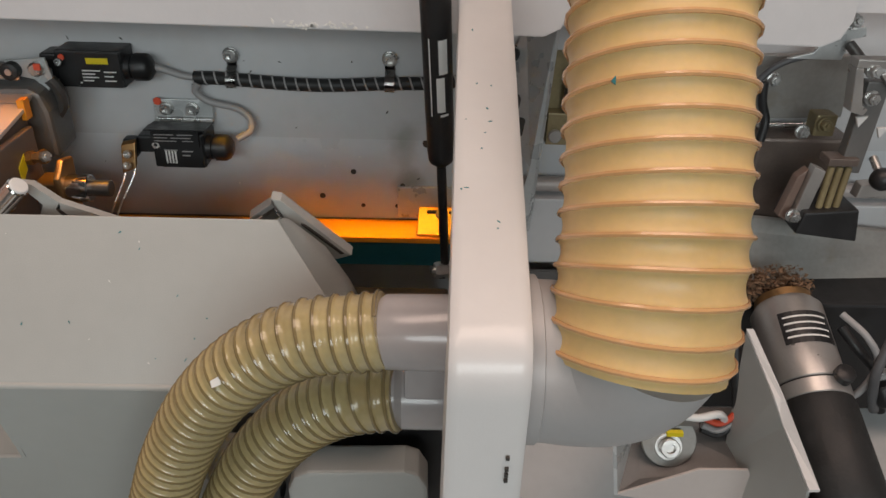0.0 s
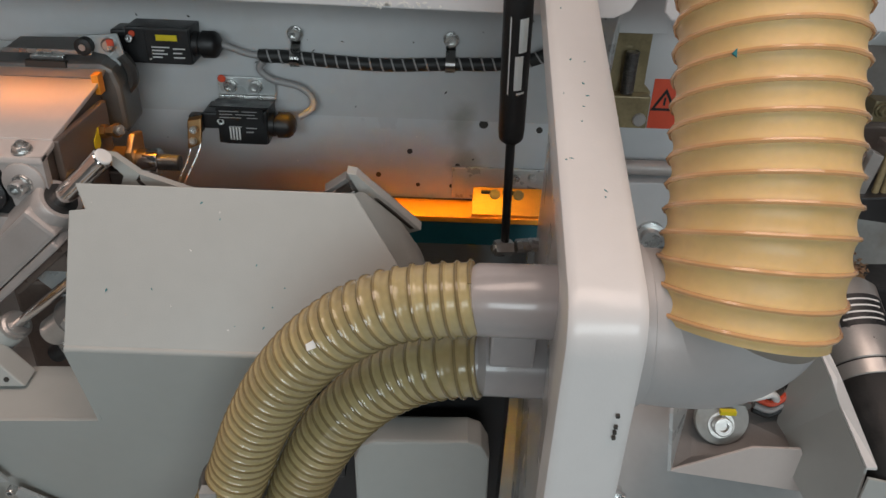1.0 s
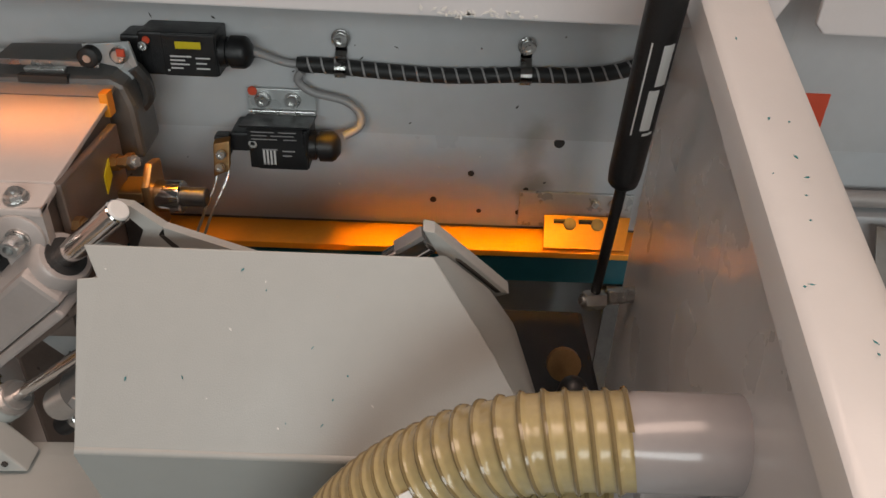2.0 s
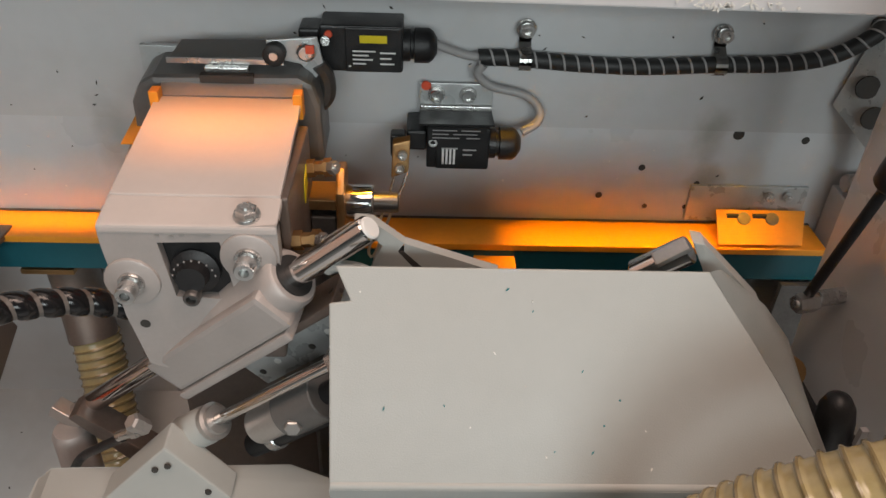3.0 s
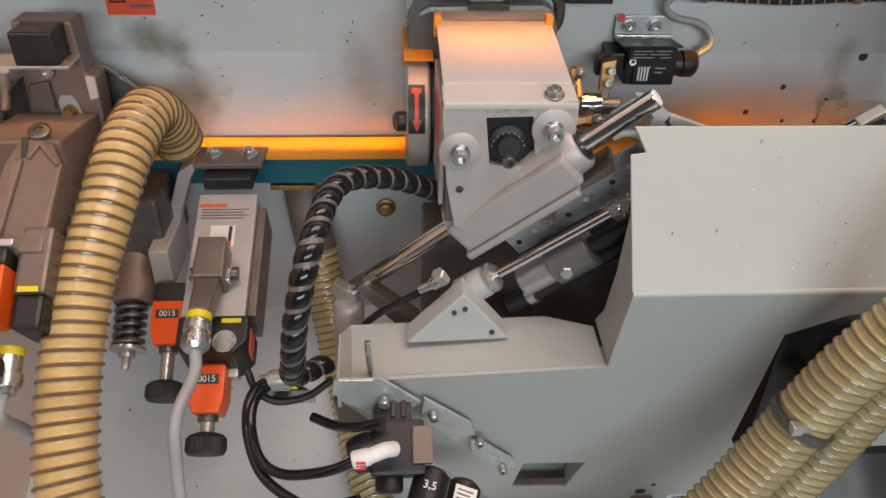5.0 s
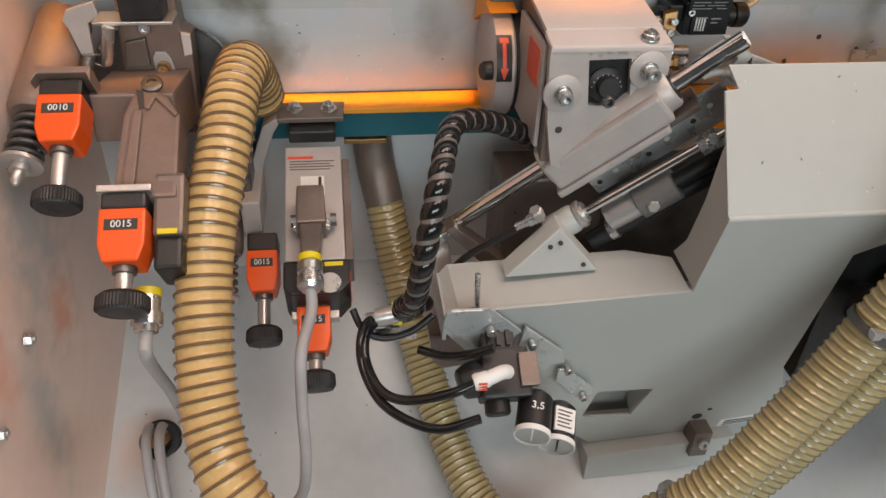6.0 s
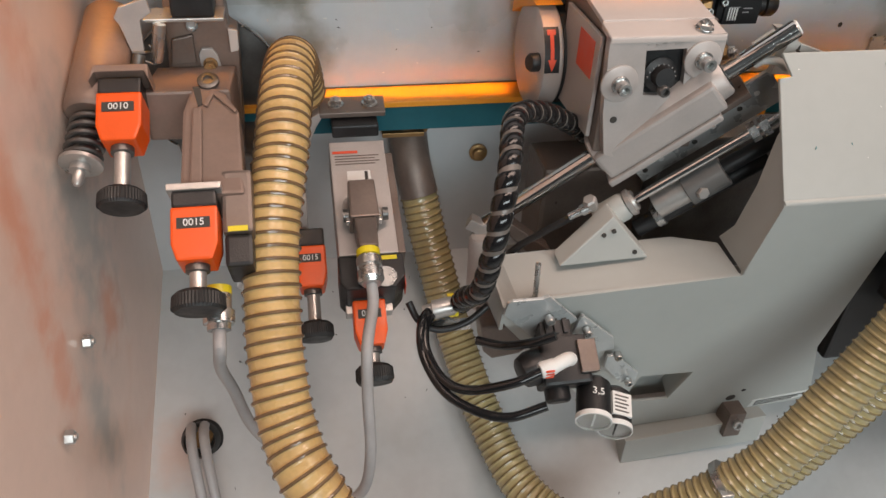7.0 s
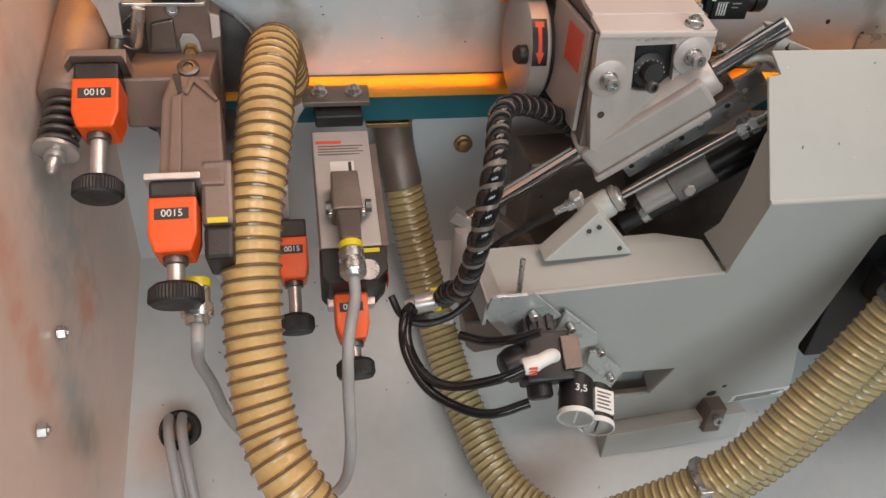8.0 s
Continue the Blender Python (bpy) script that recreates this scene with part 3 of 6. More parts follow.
print_bars(s1, -0.303, 0.6656, 1.250, [(-0.016, 0.0018, -0.012), (-0.013, 0.016, -0.001), (-0.013, 0.011, -0.004), (-0.013, 0.014, -0.007), (-0.013, 0.009, -0.010), (0.006, 0.011, -0.002), (0.006, 0.008, -0.006), (0.006, 0.010, -0.010)])
part("red_seal", lathe((-0.354, 0.672, 1.252), (-0.6, -1, 0), [(0, 0.004), (0.002, 0.0035)], 12), RED, s1, "red sealing paint")
part("red_dot", lathe((-0.3325, 0.6672, 1.2605), (0, -1, 0), [(0, 0.003), (0.001, 0.0025)], 10), RED, s1)
s2 = limit_switch((-0.238, 0.660, 1.178), 0.025, -0.004)
print_bars(s2, -0.238, 0.6575, 1.180, mat=CABLE, rows=[(-0.013, 0.0015, -0.013), (-0.010, 0.0015, -0.013), (-0.006, 0.0012, -0.013), (0.002, 0.010, -0.002), (0.002, 0.007, -0.006), (-0.014, 0.012, -0.001)])
for k in range(4):
    part("print_line", box((-0.2515 + k * 0.0028, 0.6572, 1.1665), (-0.2500 + k * 0.0028, 0.6576, 1.1795)), WHITE, s2)
part("head_lever", box((-0.290, 0.660, 1.170), (-0.2785, 0.672, 1.188)), BLACK, s2, bevel=0.002)
# angle bracket with ribs over the lower switch
br = thing("switch_bracket", (-0.241, 0.68, 1.19), "ribbed bright zinc angle bracket above a limit switch", "bracket")
part("flange", box((-0.2685, 0.6925, 1.1985), (-0.2135, 0.6945, 1.2160)), GALV, br, "bright zinc flange", bevel=0.0006)
for y, z in ((0.6915, 1.1975), (0.6895, 1.1945)):
    part("rib", rod((-0.2685, y, z), (-0.2135, y, z), 0.0019, 14), STEEL, br, "bright pressed rib", smooth=True)
part("apron", prism([(-0.2685, 0.6920, 1.1940), (-0.2135, 0.6920, 1.1940), (-0.2135, 0.6570, 1.1980), (-0.2685, 0.6570, 1.1980)], (0, 0, 0.0014)), BLACK, br, "black cover of the switch")
part("label", box((-0.262, 0.6552, 1.184), (-0.219, 0.6568, 1.1979)), BLACK, br, "black printed label")
print_bars(br, -0.262, 0.6552, 1.184, [(0.003, 0.018, 0.011), (0.024, 0.014, 0.011), (0.003, 0.012, 0.008), (0.018, 0.018, 0.008), (0.003, 0.020, 0.005), (0.028, 0.010, 0.005)], mat=CABLE, height=0.0007)
for x in (-0.256, -0.232):
    socket_bolt("bolt", (x, 0.6922, 1.2075), (0, -1, 0.05), 0.005, STEEL, br, washer=0.0065, hexed=False)
part("red_seal", lathe((-0.264, 0.6922, 1.2140), (0, -1, 0), [(0, 0.004), (0.0012, 0.0035)], 10), RED, br, "red sealing paint")
# wire trip lever
lev = thing("trip_lever", (-0.292, 0.65, 1.10), "bent wire trip lever with copper coloured clamp screws", "lever")
part("wire", tube([(-0.287, 0.652, 1.180), (-0.287, 0.646, 1.160), (-0.296, 0.630, 1.135), (-0.305, 0.622, 1.112), (-0.301, 0.620, 1.108), (-0.290, 0.630, 1.135), (-0.278, 0.646, 1.162), (-0.278, 0.652, 1.180)], 0.0011, 8, 0.002), STEEL, lev, smooth=True)
part("clamp", prism([(-0.288, 0.650, 1.186), (-0.275, 0.650, 1.189), (-0.276, 0.645, 1.166), (-0.289, 0.645, 1.160)], (0, 0.006, 0.002)), BRASS, lev, "copper coloured clamp", bevel=0.001)
for x, z in ((-0.2805, 1.180), (-0.2825, 1.169)):
    socket_bolt("screw", (x, 0.6465, z), (0, -1, 0.2), 0.0036, STEEL, lev, hexed=False)

# slotted bracket standing on the ledge
sb = thing("slotted_bracket", (0.02, 0.69, 1.09), "slotted steel bracket lit orange on the ledge", "bracket")
part("back_plate", box((-0.040, 0.6985, 1.094), (0.060, 0.702, 1.128)), GALV, sb, bevel=0.0006)
# galvanised plate; the orange light on it is put into its colour
part("foot_plate", prism([(-0.018, 0.690, 1.111), (0.058, 0.690, 1.111), (0.050, 0.664, 1.093), (-0.020, 0.664, 1.093)], (0, 0.0012, -0.0016)), ORANGE, sb, "slotted plate with the orange glow put in its colour", bevel=0.0005)
for x in (-0.010, 0.012):
    part("slot", box((x, 0.6835, 1.1055), (x + 0.014, 0.6870, 1.1090)), CHIPD, sb)
for x in (0.004, 0.028):
    part("screw", lathe((x, 0.684, 1.105), (0, -0.6, 0.8), [(0, 0.0055), (0.003, 0.0055), (0.004, 0.004)], 16), OLIVE, sb, smooth=True)
for x in (0.026, 0.042):
    socket_bolt("bolt", (x, 0.698, 1.121), (0, -1, 0), 0.004, STEEL, sb)
solo("foam_block", box((-0.222, 0.640, 1.066), (-0.188, 0.664, 1.078)), ORANGE, "small orange block under the ledge", "block", bevel=0.001)

# ---- warning labels ----
def warn_label(x, y, z, w, h):
    o = thing("warning_label", (x + w / 2, y, z), "orange red warning label with a black triangle", "label", "warning labels")
    part("sheet", box((x, y - 0.0008, z), (x + w, y, z + h)), RED, o)
    c = (x + w * 0.25, z + h * 0.52)
    s = min(w, h) * 0.3
    bm = nb()
    for k in range(3):
        a0, a1 = math.radians(90 + 120 * k), math.radians(210 + 120 * k)
        p = [Vector((c[0] + s * f * math.cos(a), y - 0.0009, c[1] + s * f * math.sin(a))) for a, f in ((a0, 1.0), (a1, 1.0), (a1, 0.66), (a0, 0.66))]
        prism(p, (0, -0.0004, 0), bm=bm)
    part("triangle", bm, BLACK, o)
    part("mark", box((c[0] - s * 0.07, y - 0.0012, c[1] - s * 0.15), (c[0] + s * 0.07, y - 0.0008, c[1] + s * 0.4)), BLACK, o)
    for k, ww in enumerate((0.20, 0.42)):
        part("print_bar", box((x + w * 0.5, y - 0.0011, z + h * (0.62 - 0.38 * k)), (x + w * (0.5 + ww), y - 0.0008, z + h * (0.70 - 0.38 * k))), DSTEEL, o)
    return o


warn_label(-0.731, 0.700, 1.2115, 0.042, 0.030)
warn_label(0.150, 0.700, 1.178, 0.052, 0.050)
socket_bolt("bolt", (-0.597, 0.6985, 1.258), (0, -1, 0), 0.006, STEEL)

# ---- feed head: cast block with its guide rods ----
X0, X1, YF = -0.442, -0.345, 0.497
blk = thing("feed_head", (-0.393, 0.55, 1.10), "cast aluminium feed head with a flat top lit orange", "machine head")
part("body", prism([(X0 + 0.004, YF + 0.008, 1.212), (X0 + 0.004, 0.620, 1.229), (X0 + 0.004, 0.620, 1.15), (X0 + 0.004, YF + 0.008, 1.11)], (X1 - X0 - 0.008, 0, 0)), CASTD, blk, "dark grey cast body", bevel=0.002)
part("top_cover", prism([(X0 + 0.001, YF + 0.023, 1.2195), (X0 + 0.001, 0.620, 1.2335), (X0 + 0.001, 0.620, 1.2300), (X0 + 0.001, YF + 0.023, 1.2150)], (X1 - X0 - 0.002, 0, 0)), COVER, blk, "flat pale painted cover", bevel=0.0008)
bm = nb()
fz = 0.008
front = lambda p: prism([(x, YF, z) for x, z in p], (0, fz, 0), bm=bm)
front([(X0, 1.2125), (X1, 1.2145), (X1, 1.2035), (-0.377, 1.2035), (-0.411, 1.2025), (X0, 1.2015)])
front([(X0, 1.2015), (-0.411, 1.2025), (-0.4065, 1.165), (X0 + 0.004, 1.150)])
front([(-0.377, 1.2035), (X1, 1.2035), (X1, 1.168), (-0.372, 1.163)])
front([(X0 + 0.004, 1.150), (-0.4065, 1.165), (-0.372, 1.163), (X1, 1.168), (-0.352, 1.164), (-0.421, 1.108), (-0.431, 1.112)])
bmesh.ops.remove_doubles(bm, verts=bm.verts, dist=0.00005)
part("front_plate", bm, CAST, blk, "pale cast front plate with a window", bevel=0.0)
part("top_lip", prism([(X0, YF - 0.0008, 1.2140), (X0, YF + 0.0235, 1.2185), (X0, YF + 0.0235, 1.2130), (X0, YF - 0.0008, 1.2085)], (X1 - X0, 0, 0)), COVER, blk, "pale flat front lip", bevel=0.0016)
# black plate supplies the darkness of the window recess
part("window_back", box((-0.4125, YF + 0.0060, 1.1625), (-0.3705, YF + 0.0078, 1.2035)), BLACK, blk)
part("dial", lathe((-0.394, YF + 0.012, 1.180), (0, -1, 0.12), [(0, 0.014), (0.010, 0.014), (0.0115, 0.011), (0.012, 0.009), (0.02, 0.008)], 22), BLACK, blk, "black numbered dial", smooth=True)
for k in range(9):
    a = math.radians(20 * k + 10)
    p = Vector((-0.394 + 0.0122 * math.cos(a), YF - 0.0002, 1.1785 + 0.0122 * math.sin(a)))
    part("dial_mark", box(p - Vector((0.0004, 0.0006, 0.0005)), p + Vector((0.0004, 0.0, 0.0005))), CABLE, blk)
part("dial_stud", lathe((-0.394, YF - 0.005, 1.172), (0, -1, 0.05), [(0, 0.0048), (0.007, 0.0048), (0.008, 0.004), (0.008, 0.0028), (0.004, 0.0024)], 14), DSTEEL, blk, "dark steel stud", smooth=True)
for x, z in ((-0.429, 1.176), (-0.362, 1.194)):
    part("boss", lathe((x, YF - 0.0002, z), (0, -1, 0), [(0, 0.0158), (0.0016, 0.0155), (0.0022, 0.0145)], 36), CAST, blk, "round cast boss", smooth=True)
    socket_bolt("bolt", (x, YF - 0.0024, z), (0, -1, 0), 0.0058, STEEL, blk, washer=0.0075, h=0.011, hexed=False)
socket_bolt("top_bolt", (-0.362, YF + 0.008, 1.2155), (0, -0.15, 1), 0.0062, STEEL, blk, washer=0.0075, h=0.004, hexed=True)
part("tapped_hole", lathe((-0.428, YF - 0.0004, 1.144), (0, 1, 0), [(0, 0.0029), (0.0003, 0.0031)], 16), CHIPD, blk)
for x, z, w in ((-0.398, 1.2075, 0.003), (-0.404, 1.206, 0.003), (-0.400, 1.2095, 0.002), (-0.388, 1.2075, 0.007), (-0.411, 1.2065, 0.002)):
    part("cast_mark", box((x, YF - 0.0005, z), (x + w, YF, z + 0.0016)), ALU, blk)
part("side_cover", box((X1 - 0.003, 0.520, 1.13), (X1 + 0.003, 0.612, 1.218)), CASTD, blk, bevel=0.0015)
for y, z in ((0.575, 1.195), (0.51, 1.165)):
    part("yellow_tag", prism([(X1 + 0.0032, y, z), (X1 + 0.0032, y + 0.012, z + 0.008), (X1 + 0.0032, y + 0.012, z - 0.006), (X1 + 0.0032, y, z - 0.014)], (0.0006, 0, 0)), YELLOW, blk, "yellow tag")
part("side_label", box((X0 + 0.0032, 0.525, 1.172), (X0 + 0.0042, 0.55, 1.20)), RED, blk, "red warning label")
part("side_panel", box((X0 - 0.0005, 0.515, 1.12), (X0 + 0.0034, 0.60, 1.208)), CAST, blk, bevel=0.001)
part("warning_patch", box((X0 - 0.0012, 0.525, 1.168), (X0 - 0.0005, 0.560, 1.200)), RED, blk, "orange red warning patch")
# rear hood plate with a latch over the head
part("rear_plate", prism([(-0.464, 0.632, 1.180), (-0.463, 0.632, 1.222), (-0.456, 0.632, 1.236), (-0.446, 0.632, 1.241), (-0.350, 0.632, 1.243), (-0.341, 0.632, 1.238), (-0.336, 0.632, 1.222), (-0.335, 0.632, 1.180)], (0, 0.040, 0.004)), REAR, blk, "dark grey rear housing", bevel=0.004)
part("rear_lip", prism([(-0.440, 0.621, 1.2335), (-0.347, 0.621, 1.2340), (-0.347, 0.633, 1.2385), (-0.440, 0.633, 1.2380)], (0, 0.001, -0.002)), CAST, blk)
part("latch_plate", prism([(-0.437, 0.644, 1.2475), (-0.434, 0.668, 1.2515), (-0.362, 0.668, 1.2535), (-0.360, 0.644, 1.2495)], (0, 0.001, 0.0022)), REAR, blk, "dark steel latch plate", bevel=0.0008)
part("slot", box((-0.414, 0.630, 1.2385), (-0.379, 0.636, 1.2440)), CHIPD, blk)
part("latch_edge", box((-0.438, 0.6425, 1.2470), (-0.360, 0.6440, 1.2505)), STEEL, blk, "bright latch edge")
part("latch_bridge", box((-0.412, 0.6365, 1.2420), (-0.383, 0.6425, 1.2470)), STEEL, blk, bevel=0.001)
part("back_plate", box((-0.464, 0.668, 1.215), (-0.345, 0.673, 1.249)), GALV, blk, "pale steel back plate", bevel=0.0006)
for x in (X0 - 0.001, X1 - 0.006):
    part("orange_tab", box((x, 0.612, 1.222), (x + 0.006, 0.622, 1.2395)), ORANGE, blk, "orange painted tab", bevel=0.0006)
# link with black roller and red tipped pin
part("link", prism([(-0.372, 0.648, 1.262), (-0.338, 0.648, 1.265), (-0.334, 0.648, 1.245), (-0.340, 0.648, 1.236), (-0.350, 0.648, 1.246), (-0.370, 0.648, 1.250)], (0, 0.003, 0)), GALV, blk, "bright steel link", bevel=0.0008)
part("roller", lathe((-0.366, 0.648, 1.2545), (0, -1, 0), [(0, 0.0075), (0.008, 0.0075), (0.009, 0.006), (0.009, 0.003)], 18), RUBBER, blk, "black roller", smooth=True)
part("pin_end", lathe((-0.366, 0.6392, 1.2545), (0, -1, 0), [(0, 0.003), (0.001, 0.0028)], 14), STEEL, blk)
part("red_dab", box((-0.345, 0.6405, 1.256), (-0.339, 0.6425, 1.262)), RED, blk, "red sealing paint", bevel=0.0008)
part("red_pin", lathe((-0.345, 0.648, 1.256), (0, -1, 0), [(0, 0.0062), (0.005, 0.0062), (0.007, 0.0045)], 16), STEEL, blk, "bright pin with red paint", smooth=True)
part("hook", tube([(-0.338, 0.650, 1.246), (-0.333, 0.652, 1.236), (-0.333, 0.654, 1.222), (-0.339, 0.654, 1.214)], 0.0055, 8, 0.003), DSTEEL, blk, smooth=True)
# drive hub and brass fittings on the right of the head
hub = thing("drive_hub", (-0.315, 0.60, 1.10), "bronze coloured hub with a bright collar and shaft", "hub")
part("flange", prism([(-0.324, 0.588, 1.180), (-0.324, 0.602, 1.192), (-0.324, 0.620, 1.188), (-0.324, 0.620, 1.135), (-0.324, 0.588, 1.135)], (0.006, 0, 0)), BRASS, hub, bevel=0.002)
part("plate", box((-0.343, 0.590, 1.166), (-0.324, 0.616, 1.174)), BRASS, hub, bevel=0.001)
part("block", box((-0.3415, 0.590, 1.128), (-0.3245, 0.614, 1.160)), DSTEEL, hub, bevel=0.001)
part("collar", lathe((-0.318, 0.602, 1.166), (1, 0, 0), [(0, 0.0115), (0.001, 0.012), (0.018, 0.012), (0.019, 0.011)], 24), CHROME, hub, "bright turned collar", smooth=True)
part("shaft", rod((-0.300, 0.602, 1.166), (-0.282, 0.602, 1.166), 0.0072), DSTEEL, hub, smooth=True)
for y, z in ((0.592, 1.197), (0.525, 1.186)):
    part("fitting", lathe((-0.342, y, z), (1, -0.1, 0.15), [(0, 0.006), (0.006, 0.006), (0.006, 0.0045), (0.012, 0.0045), (0.012, 0.0062), (0.017, 0.0062)], 6), BRASS, hub, "brass push-in fitting")
    socket_bolt("screw", (-0.327, y - 0.003, z + 0.003), (0.7, -0.6, 0.3), 0.0048, STEEL, hub)

# belt cover disc with a red arrow
disc = thing("cover_disc", (-0.463, 0.60, 1.09), "grey cast cover disc with a red arrow label", "cover")
cx, cy, cz = -0.458, 0.628, 1.150
part("housing", lathe((cx - 0.008, cy, cz), (1, 0, 0), [(0, 0.046), (0.002, 0.049), (0.018, 0.049), (0.020, 0.047)], 48), CAST, disc, "grey cast rim", smooth=True)
part("black_disc", lathe((cx + 0.0125, cy, cz), (1, 0, 0), [(0, 0.045), (0.001, 0.046), (0.012, 0.046), (0.013, 0.044)], 48), RUBBER, disc, "black belt disc", smooth=True)
# glow on this guard corner is painted as orange
part("top_guard", prism([(cx - 0.010, cy - 0.018, cz + 0.052), (cx - 0.010, cy + 0.05, cz + 0.060), (cx - 0.010, cy + 0.06, cz + 0.02), (cx - 0.010, cy + 0.03, cz + 0.035)], (0.026, 0, 0)), ORANGE, disc, "guard corner with an orange glow painted on", bevel=0.0015)


def on_rim(a0, a1, x0, x1, r, n=10):
    """A patch that lies on the rim of the disc, from angle a0 to a1."""
    bm = nb()
    rows = []
    for i in range(n + 1):
        a = a0 + (a1 - a0) * i / n
        rows.append([bm.verts.new((x, cy - r * math.cos(a), cz + r * math.sin(a))) for x in (x0, x1)])
    for p, q in zip(rows, rows[1:]):
        bm.faces.new((p[0], p[1], q[1], q[0]))
    return bm


part("arrow_field", on_rim(0.02, 0.86, cx - 0.0065, cx + 0.0075, 0.0494), BLACK, disc, "black label field")
part("arrow_shaft", on_rim(0.22, 0.74, cx - 0.0012, cx + 0.0022, 0.0498), RED, disc, "red arrow")
part("arrow_tail", on_rim(0.70, 0.80, cx - 0.0035, cx + 0.0045, 0.0498, 3), RED, disc)
bm = nb()
for i in range(5):
    a, w = 0.06 + 0.05 * i, 0.0009 * (i + 0.4)
    bm.verts.new((cx + 0.0005 - w, cy - 0.0499 * math.cos(a), cz + 0.0499 * math.sin(a)))
    bm.verts.new((cx + 0.0005 + w, cy - 0.0499 * math.cos(a), cz + 0.0499 * math.sin(a)))
bm.verts.ensure_lookup_table()
for i in range(4):
    bm.faces.new([bm.verts[k] for k in (2 * i, 2 * i + 1, 2 * i + 3, 2 * i + 2)])
part("arrow_head", bm, RED, disc)
part("hub_knob", lathe((cx - 0.008, cy - 0.035, cz + 0.006), (-1, -0.3, 0.1), [(0, 0.0085), (0.008, 0.0085), (0.010, 0.007)], 18), BLACK, disc, smooth=True)

# guide rods and sliding sleeve
RL, RR = Vector((-0.520, 0.548, 1.010)), Vector((-0.294, 0.486, 1.222))
rd = (RR - RL).normalized()
g1 = thing("guide_rod", RL, "thick polished guide rod set at an angle", "rod", "guide rods")
part("shaft", rod(RL, RR, 0.0076, 28), CHROME, g1, "polished chrome shaft", smooth=True)
part("end_clamp", box((-0.006, -0.006, -0.012), (0.006, 0.006, 0.012), Matrix.Translation(RL + Vector((-0.002, -0.004, 0.004))) @ rd.to_track_quat("Z", "Y").to_matrix().to_4x4() @ pose(0, 0, 0, 70, 0, 0)), ALU, g1, bevel=0.001)
mt = rd.to_track_quat("Z", "Y").to_matrix().to_4x4()
sl = thing("slide_sleeve", (-0.385, 0.49, 1.10), "pale cast sliding sleeve on the guide rod", "bearing")
s0, s1_ = RL + rd * 0.130, RL + rd * 0.250
nrm = Vector((0, -1, 0))
nrm = (nrm - rd * nrm.dot(rd)).normalized()
sidev = rd.cross(nrm)
msl = Matrix((rd, nrm, sidev)).transposed().to_4x4()
msl.translation = s0
n_l = (s1_ - s0).length
part("tube", lathe(s0, rd, [(0, 0.0175), (0.0015, 0.0195), (n_l - 0.012, 0.0195), (n_l - 0.006, 0.0185), (n_l + 0.002, 0.0178), (n_l + 0.004, 0.0160)], 36), CAST, sl, smooth=True)
part("block", box((0.002, -0.010, -0.0125), (n_l - 0.006, 0.0225, 0.0160), msl), CAST, sl, "pale milled block", bevel=0.0035)
part("web", prism([(0.004, -0.004, -0.022), (n_l - 0.012, -0.004, -0.022), (n_l - 0.012, 0.008, -0.010), (0.004, 0.008, -0.010)], (0, 0.002, 0.006), msl), CAST, sl, bevel=0.001)
part("lower_lip", box((-0.002, -0.004, 0.0165), (n_l - 0.014, 0.0235, 0.0235), msl), CAST, sl, bevel=0.0022)
part("seal", lathe(s1_ + rd * 0.0030, rd, [(0, 0.0128), (0.002, 0.0128)], 24), RUBBER, sl, "black rubber seal", smooth=True)
# perforated plate and channel under the sleeve
ch = thing("slotted_channel", (-0.37, 0.50, 1.08), "grey steel channel with small holes under the sleeve", "channel")
part("channel", box((0.010, -0.020, 0.024), (n_l + 0.012, 0.008, 0.030), msl), CASTD, ch, bevel=0.001)
part("plate", box((0.014, -0.016, 0.031), (n_l + 0.034, -0.012, 0.066), msl), GALV, ch, "pale perforated plate", bevel=0.0006)
for k, (a, b) in enumerate(((0.022, 0.055), (0.040, 0.053), (0.072, 0.056), (0.092, 0.052), (0.118, 0.050), (0.136, 0.045))):
    part("hole", lathe(msl @ Vector((a, -0.0118, b)), nrm, [(0, 0.0026), (0.0003, 0.0024)], 12), WHITE if k % 2 else CHIPD, ch)

# lower rod, air cylinder and triangular foot
R2L, R2R = Vector((-0.398, 0.494, 1.064)), Vector((-0.292, 0.468, 1.158))
r2 = (R2R - R2L).normalized()
g2 = thing("guide_rod", R2L, "thin polished rod with lock nuts at its end", "rod", "guide rods")
part("shaft", rod(R2L - r2 * 0.01, R2R, 0.0041, 22), CHROME, g2, smooth=True)
for s in (0.112, 0.1215):
    part("nut", lathe(R2L + r2 * s, r2, [(0, 0.0085), (0.0065, 0.0085)], 6, hexed=True), STEEL, g2, "bright lock nut")
part("collar", lathe(R2L - r2 * 0.003, r2, [(0, 0.0125), (0.004, 0.0125), (0.005, 0.010), (0.007, 0.0095)], 24), ALU, g2, smooth=True)
dn = Vector((0.012, 0.008, -0.022))
ac = thing("air_cylinder", R2L + dn, "grey air cylinder lying beside the rods", "cylinder")
part("barrel", rod(R2L + dn + r2 * 0.020, R2L + dn + r2 * 0.066, 0.0125, 26), ALU, ac, smooth=True)
part("head", rod(R2L + dn + r2 * 0.050, R2L + dn + r2 * 0.086, 0.0165, 28), REAR, ac, smooth=True)
part("piston", rod(R2L + dn + r2 * 0.08, R2L + dn + r2 * 0.15, 0.0075, 16), BLACK, ac, smooth=True)
part("cylinder_screw", rod(R2L + dn + r2 * 0.058 + Vector((0, -0.010, 0)), R2L + dn + r2 * 0.058 + Vector((0, -0.020, 0.002)), 0.0055, 6), ALU, ac)
dk = Vector((0.018, 0.014, -0.040))
